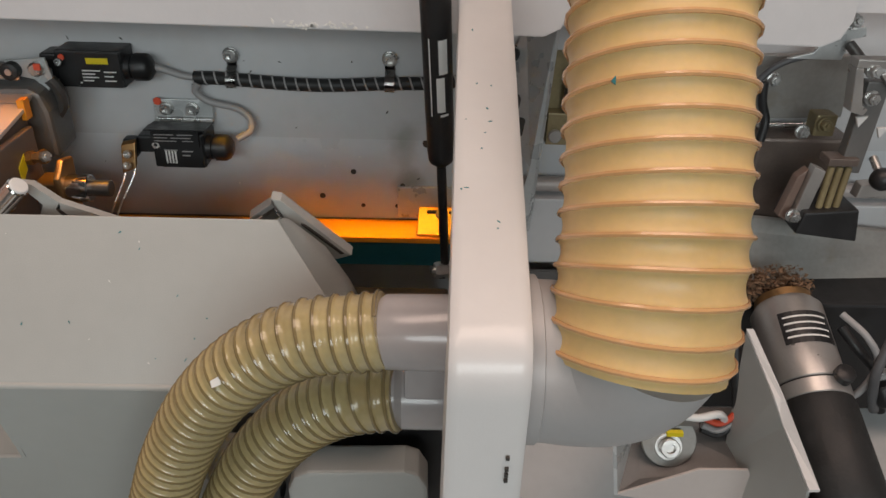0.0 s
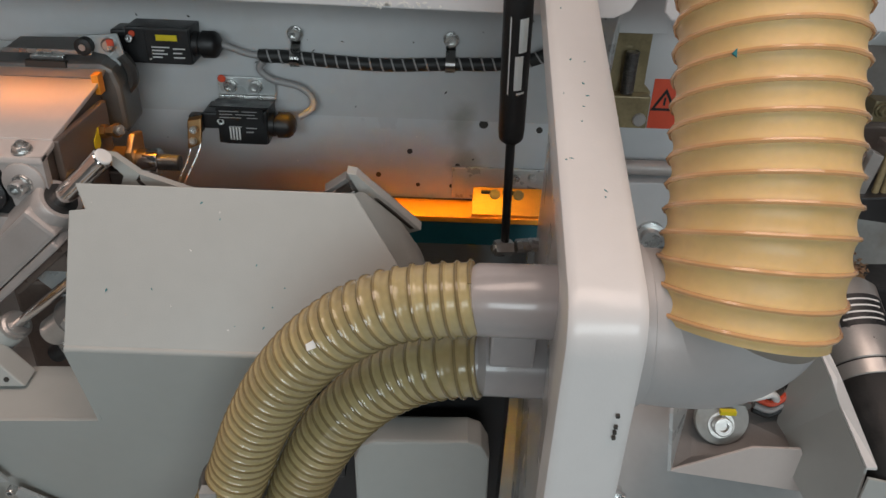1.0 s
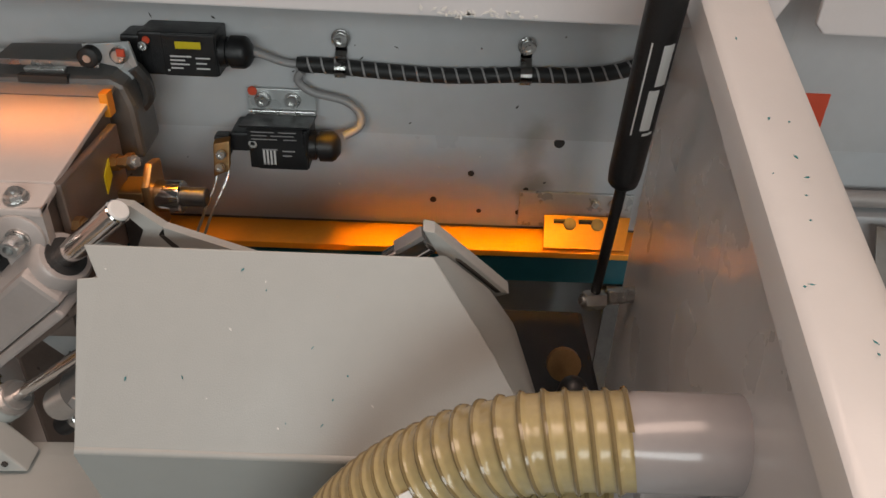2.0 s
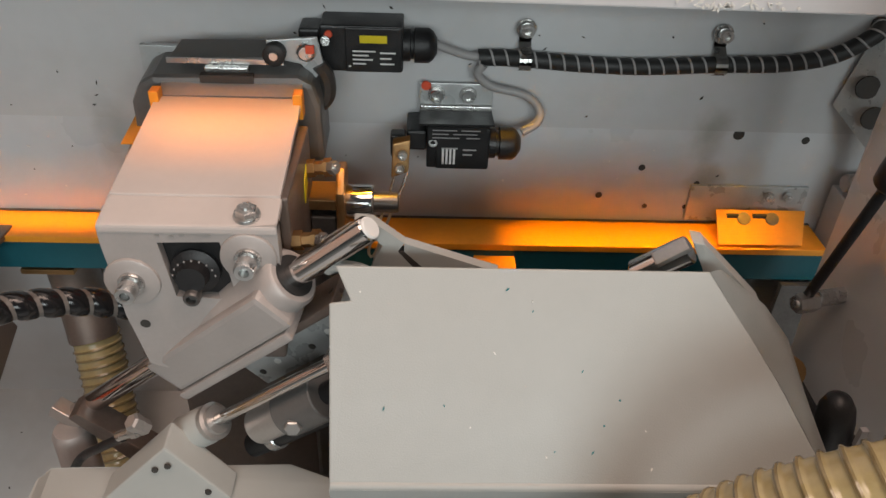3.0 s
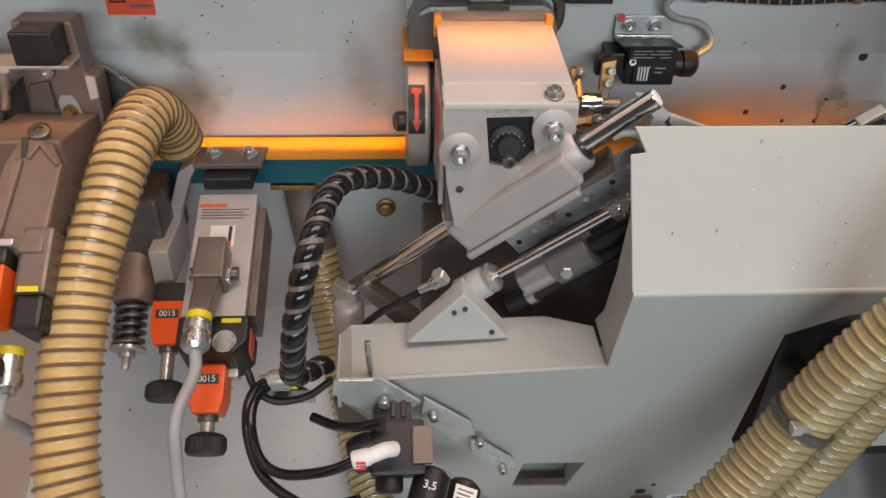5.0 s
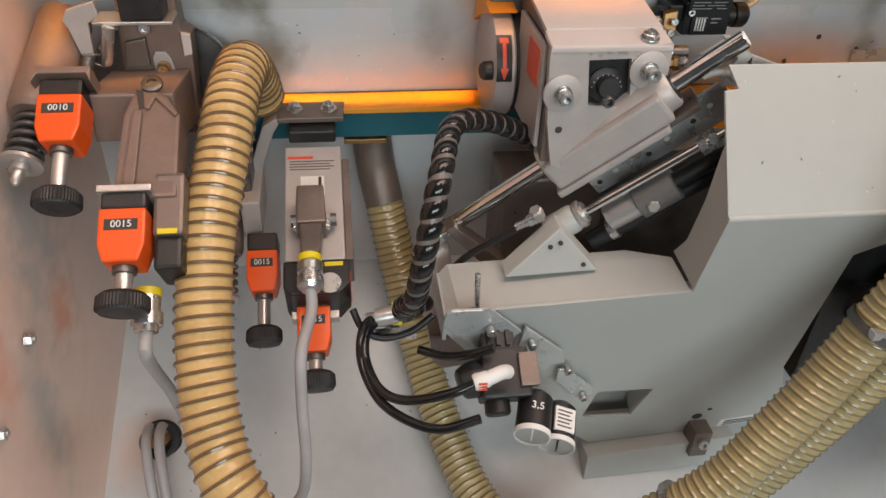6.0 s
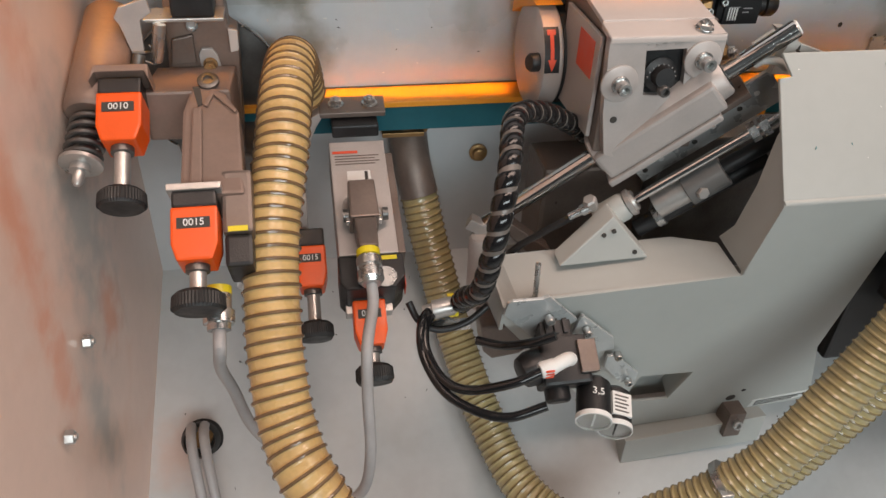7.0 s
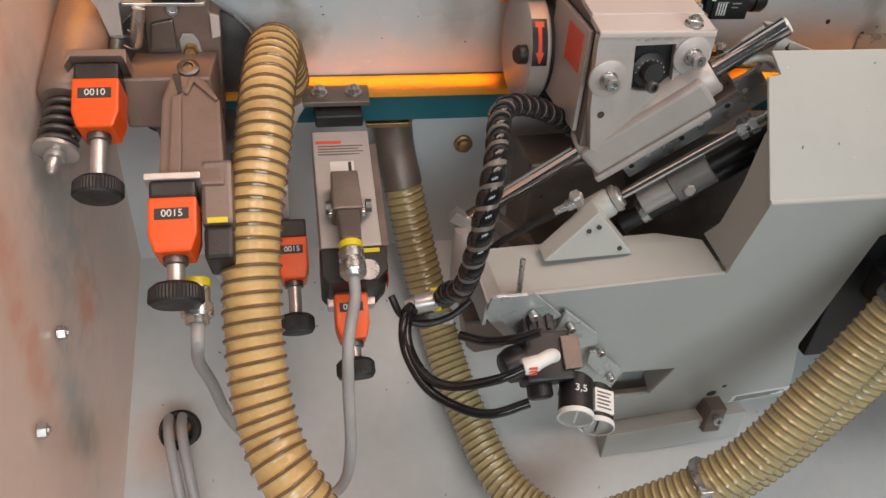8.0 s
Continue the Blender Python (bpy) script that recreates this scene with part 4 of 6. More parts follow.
part("lower_tube", rod(R2L + dk, R2L + dk + r2 * 0.13, 0.0085, 18), BLACK, ac, "black tube", smooth=True)
part("lower_tube_end", rod(R2L + dk + r2 * 0.02, R2L + dk + r2 * 0.028, 0.010, 18), STEEL, ac, smooth=True)
tf = thing("triangle_foot", (-0.43, 0.46, 1.02), "pale grey triangular cast foot with small holes", "bracket")
TP = [(-0.469, 0.462, 1.0225), (-0.386, 0.464, 1.0235), (-0.4235, 0.470, 1.0660)]
part("foot", prism(TP, (0, 0.020, 0.002)), GUARD, tf, bevel=0.0015)
part("rod_boss", lathe(R2L - r2 * 0.034, r2, [(0, 0.0115), (0.002, 0.013), (0.026, 0.013), (0.030, 0.011)], 26), GUARD, tf, "cast boss for the rod", smooth=True)
for x, z in ((-0.431, 1.0495), (-0.4225, 1.0530), (-0.400, 1.0305)):
    part("hole", lathe((x, 0.4645 if z < 1.04 else 0.4665, z), (0, -1, 0.1), [(0, 0.0022), (0.0012, 0.0020)], 12), CHIPD, tf)
part("elbow_fitting", lathe((-0.438, 0.484, 1.068), (-0.5, -0.3, 0.8), [(0, 0.0053), (0.006, 0.0053), (0.007, 0.006), (0.012, 0.006), (0.0135, 0.0045)], 6), ALU, tf, "nickel elbow fitting")
part("elbow_nut", lathe((-0.441, 0.483, 1.069), (-0.8, 0.1, -0.5), [(0, 0.005), (0.008, 0.005), (0.009, 0.0036), (0.020, 0.0034)], 12), STEEL, tf, smooth=True)
part("air_tube", tube([(-0.455, 0.485, 1.058), (-0.475, 0.492, 1.040), (-0.495, 0.50, 1.02), (-0.51, 0.51, 0.995)], 0.0032, 10, 0.003), BLACK, tf, smooth=True)
solo("rod_support", lathe((-0.519, 0.532, 0.930), (0, 0.05, 1), [(0, 0.014), (0.074, 0.014), (0.078, 0.012), (0.079, 0.006)], 26), CAST, "pale round cast support behind the ledge", "support", smooth=True)
solo("cross_plate", prism([(-0.512, 0.525, 1.030), (-0.505, 0.525, 1.035), (-0.455, 0.520, 0.995), (-0.46, 0.52, 0.975)], (0, 0.02, 0)), CASTD, "dark plate behind the triangular foot", "plate", bevel=0.001)
solo("rear_dark_box", box((-0.45, 0.58, 0.88), (-0.28, 0.64, 1.05)), CASTD, "dark box behind the rods", "casing", kind=S, bevel=0.004)

# ---- sheet metal guard over the rods ----
gd = thing("guard_box", (-0.22, 0.47, 0.735), "large grey painted sheet metal guard with folded top and front", "guard")
TLc, TRc = (-0.311, 0.471, 1.208), (-0.114, 0.471, 1.208)
top = [TLc, TRc, (-0.076, 0.440, 1.160), (-0.042, 0.410, 1.110), (-0.313, 0.410, 1.110), (-0.314, 0.4605, 1.1915), (-0.303, 0.4615, 1.1925)]
tn = Vector((0, 0.098, -0.062)).normalized() * 0.003
fy = lambda z: 0.408 + (1.107 - z) * 0.25
part("top_panel", prism(top, tn), GUARD, gd, bevel=0.0009)
front_o = [(-0.313, 1.1075), (-0.045, 1.1075), (-0.060, 1.088), (-0.145, 1.083), (-0.185, 1.060), (-0.171, 0.889), (-0.123, 0.775), (-0.345, 0.756), (-0.390, 0.80), (-0.523, 0.985), (-0.524, 1.005), (-0.510, 1.011), (-0.313, 1.022)]
bm = nb()
# the front has a pocket cut out of its lower part
strip_a = [(-0.313, 1.1075), (-0.045, 1.1075), (-0.060, 1.088), (-0.145, 1.083), (-0.185, 1.060), (-0.1735, 0.92), (-0.4773, 0.92), (-0.523, 0.985), (-0.524, 1.005), (-0.510, 1.011), (-0.313, 1.022)]
strip_b = [(-0.4773, 0.92), (-0.1735, 0.92), (-0.171, 0.889), (-0.1605, 0.864), (-0.301, 0.864), (-0.360, 0.866), (-0.4375, 0.866)]
strip_c = [(-0.4375, 0.866), (-0.360, 0.866), (-0.366, 0.815), (-0.390, 0.80)]
strip_d = [(-0.301, 0.864), (-0.1605, 0.864), (-0.123, 0.775), (-0.345, 0.756), (-0.390, 0.80), (-0.366, 0.815), (-0.312, 0.812)]
for s in (strip_a, strip_b, strip_c, strip_d):
    prism([(x, fy(z), z) for x, z in s], (0, 0.003, 0.0007), bm=bm)
bmesh.ops.remove_doubles(bm, verts=bm.verts, dist=0.00005)
part("front_panel", bm, GUARD, gd, "grey painted front with a pocket")
part("pocket", prism([(x, fy(z) + 0.030, z) for x, z in ((-0.400, 0.890), (-0.285, 0.890), (-0.285, 0.78), (-0.400, 0.78))], (0, 0.002, 0)), GUARD, gd)
part("pocket_side", prism([(-0.3010, fy(0.864) + 0.003, 0.864), (-0.312, fy(0.812) + 0.003, 0.812), (-0.306, fy(0.812) + 0.03, 0.812), (-0.296, fy(0.864) + 0.03, 0.864)], (0.002, 0, 0)), GUARD, gd)
part("side_panel", prism([(-0.3125, 0.4115, 1.1065), (-0.3125, 0.4420, 1.1560), (-0.3125, 0.4440, 1.1500), (-0.3125, 0.449, 1.102), (-0.3125, 0.461, 1.054), (-0.3125, 0.478, 1.030), (-0.3125, 0.428, 1.024)], (0.003, 0, 0)), GUARD, gd)
led = [(-0.524, 0.436, 1.004), (-0.512, 0.4335, 1.0115), (-0.3135, 0.4300, 1.0222), (-0.3135, 0.4760, 1.0250), (-0.352, 0.493, 1.0232), (-0.515, 0.494, 1.0165), (-0.5245, 0.490, 1.008)]
part("ledge", prism(led, (0, 0.0005, -0.003)), GUARD, gd, "folded ledge", bevel=0.0012)
part("fold", tube([(-0.3125, 0.4108, 1.1080), (-0.18, 0.4108, 1.1080), (-0.0435, 0.4108, 1.1080)], 0.0029, 14, 0.02), GUARD, gd, "rounded fold", smooth=True)
part("ledge_end", prism([(-0.5245, 0.435, 1.005), (-0.5245, 0.491, 1.009), (-0.5245, 0.492, 0.97), (-0.5245, 0.44, 0.975)], (0.003, 0, 0)), GUARD, gd)
bm = nb()
ins = [Vector(p) for p in ((-0.114, 0.471, 1.208), (-0.095, 0.4555, 1.1835), (-0.076, 0.440, 1.160), (-0.059, 0.425, 1.135), (-0.042, 0.410, 1.110))]
outs = [Vector(p) for p in ((-0.104, 0.477, 1.2030), (-0.0810, 0.467, 1.1895), (-0.0670, 0.458, 1.1735), (-0.0570, 0.4435, 1.1500), (-0.0395, 0.412, 1.1080))]
rows = []
for a, b in zip(ins, outs):
    lift = Vector((0.0010, -0.0010, 0.0024))
    rows.append([bm.verts.new(p) for p in (a, a.lerp(b, 0.3) + lift, a.lerp(b, 0.65) + lift, b, b + Vector((0.003, 0.006, -0.010)), b + Vector((0.006, 0.030, -0.040)))])
for p, q in zip(rows, rows[1:]):
    for i in range(5):
        bm.faces.new((p[i], q[i], q[i + 1], p[i + 1]))
bmesh.ops.solidify(bm, geom=bm.faces, thickness=0.002)
part("corner_fold", bm, GUARD, gd, "rounded folded corner", smooth=True)
part("foot_flange", prism([(-0.352, 0.475, 0.718), (-0.185, 0.475, 0.730), (-0.185, 0.475, 0.772), (-0.352, 0.475, 0.756)], (0, 0.03, -0.004)), GUARD, gd, bevel=0.001)
part("foot_clamp", box((-0.238, 0.468, 0.752), (-0.218, 0.492, 0.789)), CASTD, gd, "steel foot clamp", bevel=0.001)
socket_bolt("foot_bolt", (-0.229, 0.468, 0.775), (0, -1, 0.3), 0.0055, STEEL, gd, hexed=False)
part("hole", lathe((-0.232, fy(0.798) - 0.0006, 0.798), (0, 1, 0.25), [(0, 0.0055), (0.0004, 0.0058)], 16), CHIPD, gd)
part("hole", lathe((-0.222, fy(0.812) - 0.0006, 0.812), (0, 1, 0.25), [(0, 0.0026), (0.0004, 0.0028)], 12), CHIPD, gd)
part("type_plate", prism([(-0.200, fy(0.770) - 0.0006, 0.770), (-0.128, fy(0.783) - 0.0006, 0.783), (-0.128, fy(0.797) - 0.0006, 0.797), (-0.200, fy(0.786) - 0.0006, 0.786)], (0, 0.0005, 0)), WHITE, gd, "white type plate")
for k in range(3):
    z = 0.774 + 0.004 * k
    part("print_bar", prism([(-0.195, fy(z) - 0.0012, z), (-0.150 + 0.006 * k, fy(z + 0.007) - 0.0012, z + 0.007), (-0.150 + 0.006 * k, fy(z + 0.0085) - 0.0012, z + 0.0085), (-0.195, fy(z + 0.0015) - 0.0012, z + 0.0015)], (0, 0.0004, 0)), DSTEEL, gd)
# dark box added to give the guard's cavity its shade
solo("inner_shade_box", box((-0.345, 0.555, 0.93), (-0.12, 0.60, 1.090)), DSTEEL, "dark box added for the shade inside the guard", "casing", bevel=0.003)
# rod ends and braces behind the top of the guard
re_ = thing("rod_end", (-0.125, 0.49, 1.20), "bright rod end standing behind the guard", "rod end")
pe = Vector((-0.116, 0.499, 1.203))
part("stub", rod(pe - rd * 0.035, pe, 0.0085, 26), CHROME, re_, smooth=True)
part("cap", box((-0.012, -0.003, -0.002), (0.008, 0.006, 0.002), Matrix.Translation(Vector((-0.127, 0.491, 1.206))) @ pose(0, 0, 0, 15, -36, 0)), ALU, re_, "milled end plate", bevel=0.0008)
part("brace", prism([(-0.121, 0.486, 1.2165), (-0.114, 0.486, 1.2150), (-0.066, 0.496, 1.1660), (-0.078, 0.496, 1.1620), (-0.104, 0.488, 1.1850)], (0, 0.010, 0.002)), GUARD, re_, "pale cast brace", bevel=0.001)
part("slot", prism([(-0.1010, 0.4865, 1.1960), (-0.0980, 0.4865, 1.1950), (-0.0715, 0.4945, 1.1680), (-0.0745, 0.4945, 1.1675)], (0, 0.002, 0.0004)), CHIPD, re_)
rf = thing("rod_end", (-0.30, 0.49, 1.20), "bright rod end with a cream plastic plug and cast brace", "rod end")
part("plug", rod(RR - rd * 0.004, RR + rd * 0.0015, 0.0064, 22), WHITE, rf, "cream plastic plug", smooth=True)
part("cap", box((-0.012, -0.003, -0.002), (0.008, 0.006, 0.002), Matrix.Translation(Vector((-0.309, 0.496, 1.209))) @ pose(0, 0, 0, 15, -36, 0)), ALU, rf, "milled end plate", bevel=0.0008)
bm = nb()
by = lambda pts: [(x, 0.4995, z) for x, z in pts]
prism(by([(-0.3030, 1.2180), (-0.2930, 1.2170), (-0.2760, 1.2030), (-0.2795, 1.1975), (-0.2880, 1.2010)]), (0, 0.007, 0), bm=bm)
prism(by([(-0.2760, 1.2030), (-0.2220, 1.1840), (-0.2240, 1.1780), (-0.2620, 1.1830), (-0.2760, 1.1975)]), (0, 0.007, 0), bm=bm)
prism(by([(-0.2880, 1.2010), (-0.2795, 1.1975), (-0.2680, 1.1830), (-0.2690, 1.1760), (-0.2960, 1.1780), (-0.2930, 1.1900)]), (0, 0.007, 0), bm=bm)
part("brace", bm, GUARD, rf, "pale cast brace with a slot")
part("slot_back", prism(by([(-0.2795, 1.1975), (-0.2760, 1.1975), (-0.2620, 1.1830), (-0.2680, 1.1830)]), (0, 0.006, 0)), CHIPD, rf)
part("lip", tube([(-0.318, 0.492, 1.190), (-0.312, 0.489, 1.1945), (-0.300, 0.488, 1.1935), (-0.290, 0.489, 1.187)], 0.0035, 10, 0.003), GUARD, rf, "rounded cast lip", smooth=True)

# ---- hoses ----
def hose(name, pts, r, pitch, bulge, wire, wall, rib, label, parent_base, ridge=0.0):
    o = thing(name, parent_base, label, "hose", "extraction hoses")
    part("wall", hose_wall(pts, r, pitch, bulge, seg=32, per=12 if ridge else 8, ridge=ridge), wall, o, smooth=True)
    part("spiral_rib", helix(pts, r + ridge - wire * 0.5 if ridge else r + bulge * -0.35, pitch, wire, turn_steps=24, flat=1.25), rib, o, "raised spiral rib", smooth=True)
    return o


A_PTS = [(-0.560, 0.680, 0.975), (-0.548, 0.650, 0.915), (-0.528, 0.594, 0.835), (-0.508, 0.525, 0.780), (-0.475, 0.44, 0.738), (-0.42, 0.385, 0.738), (-0.353, 0.355, 0.803), (-0.292, 0.344, 0.868), (-0.244, 0.353, 0.932), (-0.209, 0.361, 0.988), (-0.187, 0.362, 1.040), (-0.167, 0.357, 1.095), (-0.141, 0.349, 1.146), (-0.111, 0.340, 1.184), (-0.076, 0.333, 1.209), (-0.032, 0.328, 1.219)]
hose("suction_hose", A_PTS, 0.0197, 0.0080, 0.0004, 0.0009, HOSEM, HOSER, "yellowish grey ribbed suction hose looping across the bed", (-0.42, 0.385, 0.72), 0.0018)
B_PTS = [(-0.678, 0.665, 1.100), (-0.681, 0.650, 1.128), (-0.685, 0.622, 1.152), (-0.689, 0.588, 1.152), (-0.693, 0.555, 1.142), (-0.698, 0.517, 1.120), (-0.708, 0.468, 1.083), (-0.712, 0.428, 1.048), (-0.712, 0.390, 1.012), (-0.706, 0.352, 0.976), (-0.688, 0.315, 0.945), (-0.64, 0.27, 0.87), (-0.54, 0.25, 0.76), (-0.42, 0.27, 0.72), (-0.34, 0.31, 0.78)]
hose("suction_hose", B_PTS[:13] + [(-0.43, 0.24, 0.70)], 0.0203, 0.0100, 0.0004, 0.0012, HOSEL, HOSELR, "amber ribbed suction hose hanging from a milling unit", (-0.6, 0.26, 0.7), 0.0021)
C_PTS = [(-0.276, 0.376, 0.775), (-0.232, 0.374, 0.834), (-0.194, 0.374, 0.901), (-0.164, 0.373, 0.965), (-0.143, 0.371, 1.030), (-0.120, 0.367, 1.082), (-0.094, 0.362, 1.119), (-0.068, 0.356, 1.143), (-0.046, 0.350, 1.155), (-0.026, 0.347, 1.159)]
hose("suction_hose", C_PTS, 0.0197, 0.0080, 0.0004, 0.0009, HOSEM, HOSER, "yellowish grey ribbed suction hose beside its twin", (-0.26, 0.375, 0.80), 0.0018)
for c, dd in (((-0.190, 0.3618, 1.032), (0.36, -0.02, 0.85)), ((-0.318, 0.348, 0.841), (0.62, -0.10, 0.68))):
    hc = thing("hose_clamp", c, "dark steel strap clamp round the suction hose", "clamp", "hose clamps")
    dv = Vector(dd).normalized()
    part("band", lathe(Vector(c) - dv * 0.004, dv, [(0, 0.0215), (0.0002, 0.0236), (0.007, 0.0236), (0.0072, 0.0215)], 30), DSTEEL if c[0] > -0.3 else STEEL, hc, smooth=True)
    part("screw_housing", box((-0.006, -0.004, -0.004), (0.006, 0.004, 0.004), Matrix.Translation(Vector(c) + Vector((-0.012, -0.016, 0.008)))), STEEL, hc, bevel=0.001)

BIG = [(0.0745, 0.2515, 1.2605), (0.078, 0.262, 1.288), (0.080, 0.277, 1.315), (0.081, 0.298, 1.350), (0.082, 0.322, 1.39), (0.084, 0.35, 1.44), (0.085, 0.385, 1.50), (0.087, 0.42, 1.56)]
BIG = [(x + 0.0006, y, z) for x, y, z in BIG]
hose("suction_hose", BIG, 0.0378, 0.0115, -0.0024, 0.0009, BIGM, BIGR, "large amber translucent suction hose rising from the elbow", (0.093, 0.27, 1.25))

# elbow and stub pipes through the partition
el = thing("duct_elbow", (0.06, 0.265, 1.21), "grey plastic duct elbow beside the partition", "duct")
arc = [(0.026, 0.268, 1.249), (0.040, 0.267, 1.249), (0.053, 0.264, 1.250), (0.065, 0.260, 1.254), (0.073, 0.256, 1.263), (0.077, 0.254, 1.274)]
part("bend", tube(arc, 0.0352, 40, 0.003), DUCT, el, smooth=True)
part("collar", lathe((0.0295, 0.268, 1.249), (1, 0, 0), [(0, 0.037), (0.006, 0.037), (0.0065, 0.036)], 40), DUCT, el, smooth=True)
st = thing("stub_pipe", (-0.02, 0.29, 1.18), "grey plastic twin stub pipe through the partition", "pipe")
part("upper_pipe", lathe((-0.058, 0.329, 1.2175), (1, 0, 0), [(0, 0.0150), (0.020, 0.0160), (0.0265, 0.0200), (0.066, 0.0205), (0.072, 0.0205)], 36), STUBM, st, smooth=True)
part("lower_pipe", lathe((-0.046, 0.348, 1.159), (1, 0, 0), [(0, 0.0150), (0.018, 0.0160), (0.0225, 0.0200), (0.050, 0.0205), (0.058, 0.0205)], 36), STUBM, st, smooth=True)
part("web", box((-0.022, 0.330, 1.170), (0.004, 0.344, 1.208)), STUBM, st, bevel=0.002)
tc = thing("tube_stub", (-0.57, 0.69, 0.97), "dull grey metal tube carrying a suction hose", "pipe")
part("tube", tube([(-0.573, 0.696, 1.052), (-0.570, 0.694, 1.035), (-0.566, 0.688, 1.005), (-0.559, 0.674, 0.972)], 0.0212, 30, 0.004), CASTD, tc, smooth=True)
part("cap_plate", box((-0.600, 0.668, 1.047), (-0.556, 0.706, 1.052)), BRASS, tc, bevel=0.0008)
socket_bolt("bolt", (-0.556, 0.690, 1.047), (0.5, -1, 0.2), 0.005, BRASS, tc)
solo("brass_bolt", lathe((-0.486, 0.711, 1.001), (0, -1, 0), [(0, 0.0105), (0.003, 0.0105), (0.004, 0.0075), (0.009, 0.0072), (0.010, 0.005)], 16), BRASS, "brass coloured bolt in the lower panel", "bolt", smooth=True)

# spiral wrapped conduit from the head down to the ledge
cd = thing("wrapped_conduit", (-0.52, 0.5, 0.98), "black spiral wrapped conduit over a grey cable", "conduit")
CP = [(-0.422, 0.561, 1.097), (-0.452, 0.538, 1.123), (-0.485, 0.513, 1.146), (-0.517, 0.479, 1.159), (-0.533, 0.43, 1.143), (-0.545, 0.406, 1.097), (-0.552, 0.411, 1.047), (-0.558, 0.437, 1.018), (-0.556, 0.454, 0.998), (-0.537, 0.476, 0.989)]
part("inner_cable", tube(CP, 0.0080, 14, 0.004), CONDUIT, cd, smooth=True)
part("spiral_wrap", helix(CP, 0.0078, 0.0150, 0.0016, flat=4.0, seg=8), PIPE, cd, "dark glossy spiral band", smooth=True)
part("end_bracket", box((-0.585, 0.458, 0.962), (-0.545, 0.466, 0.970)), STEEL, cd, bevel=0.0008)
part("yellow_band", box((-0.566, 0.455, 0.982), (-0.558, 0.470, 0.996)), YELLOW, cd, "yellow marker band")
part("black_cable", tube([(-0.60, 0.47, 0.99), (-0.592, 0.460, 0.976), (-0.575, 0.455, 0.968), (-0.55, 0.457, 0.972), (-0.53, 0.462, 0.985)], 0.0032, 10, 0.003), BLACK, cd, smooth=True)
part("fitting", lathe((-0.588, 0.462, 0.984), (0.9, -0.1, 0.25), [(0, 0.006), (0.008, 0.006), (0.009, 0.0085), (0.026, 0.0085), (0.03, 0.006)], 14), ALU, cd, smooth=True)

# ---- pneumatic regulator with two gauges on the guard ----
pl = thing("regulator_plate", (-0.47, 0.43, 0.95), "galvanised mounting plate with socket screws on the guard", "plate")
pf = lambda pts, off: [(x, fy(z) - off, z) for x, z in pts]
part("plate", prism(pf([(-0.5250, 1.0205), (-0.5210, 1.0232), (-0.4951, 1.0228), (-0.4622, 0.9851), (-0.4892, 0.9611), (-0.5267, 1.0057)], 0.009), (0, 0.003, 0.0007)), GALV, pl, bevel=0.0006)
part("strip", prism(pf([(-0.4557, 0.9953), (-0.4159, 0.9544), (-0.4108, 0.9359), (-0.4232, 0.9343), (-0.4270, 0.9240), (-0.4584, 0.9680)], 0.009), (0, 0.003, 0.0007)), GALV, pl, bevel=0.0006)
part("lower_tongue", prism(pf([(-0.4139, 0.9235), (-0.4053, 0.9239), (-0.3724, 0.8870), (-0.3709, 0.8745), (-0.3862, 0.8712), (-0.412, 0.905)], 0.009), (0, 0.003, 0.0007)), GALV, pl, bevel=0.0006)
part("rib", prism(pf([(-0.4951, 1.0228), (-0.4622, 0.9851), (-0.4585, 0.9890), (-0.4905, 1.0250)], 0.009), (0, 0.004, 0)), GALV, pl)
for x, z in ((-0.4868, 0.9998), (-0.448, 0.9758), (-0.4073, 0.9309), (-0.4795, 0.9509), (-0.3825, 0.880)):
    socket_bolt("screw", (x, fy(z) - 0.009, z), (0, -1, -0.1), 0.0040, STEEL, pl, h=0.007, hexed=False)
solo("valve_box", prism([(-0.532, 0.470, 0.953), (-0.486, 0.470, 0.952), (-0.477, 0.470, 0.926), (-0.492, 0.470, 0.914), (-0.519, 0.470, 0.910), (-0.528, 0.470, 0.920)], (0, 0.03, 0)), CASTD, "dark grey valve box under the ledge", "valve", bevel=0.003)
solo("locating_pin", rod((-0.497, 0.436, 1.010), (-0.499, 0.434, 1.050), 0.0024, 14), STEEL, "thin steel locating pin on the guard ledge", "pin", smooth=True)
V = Vector((0, -0.82, -0.57)).normalized()
rg = thing("pressure_regulator", (-0.47, 0.40, 0.93), "black pneumatic regulator with two round gauges", "regulator")
mr = local((-0.478, 0.408, 0.975))
part("body", box((-0.020, -0.012, -0.026), (0.022, 0.030, 0.006), mr), BLACK, rg, bevel=0.003)
part("upper_body", box((-0.016, -0.028, -0.026), (0.012, -0.010, 0.002), mr), BLACK, rg, bevel=0.002)
for k in range(3):
    part("fin", box((-0.012 + k * 0.008, -0.030, 0.001), (-0.008 + k * 0.008, -0.014, 0.005), mr), BLACK, rg, bevel=0.0006)
part("knob", lathe(mr @ Vector((-0.016, 0.008, -0.008)), (-0.9, -0.25, -0.2), [(0, 0.014), (0.006, 0.0155), (0.012, 0.0155), (0.020, 0.013), (0.022, 0.010)], 22), BLACK, rg, "black adjusting knob", smooth=True)
part("lower_knob", lathe(mr @ Vector((-0.006, 0.028, -0.012)), V, [(0, 0.011), (0.012, 0.011), (0.014, 0.009)], 20), BLACK, rg, smooth=True)
part("silver_block", box((0.012, -0.006, -0.002), (0.028, 0.022, 0.010), mr), CASTD, rg, "worn aluminium block", bevel=0.001)
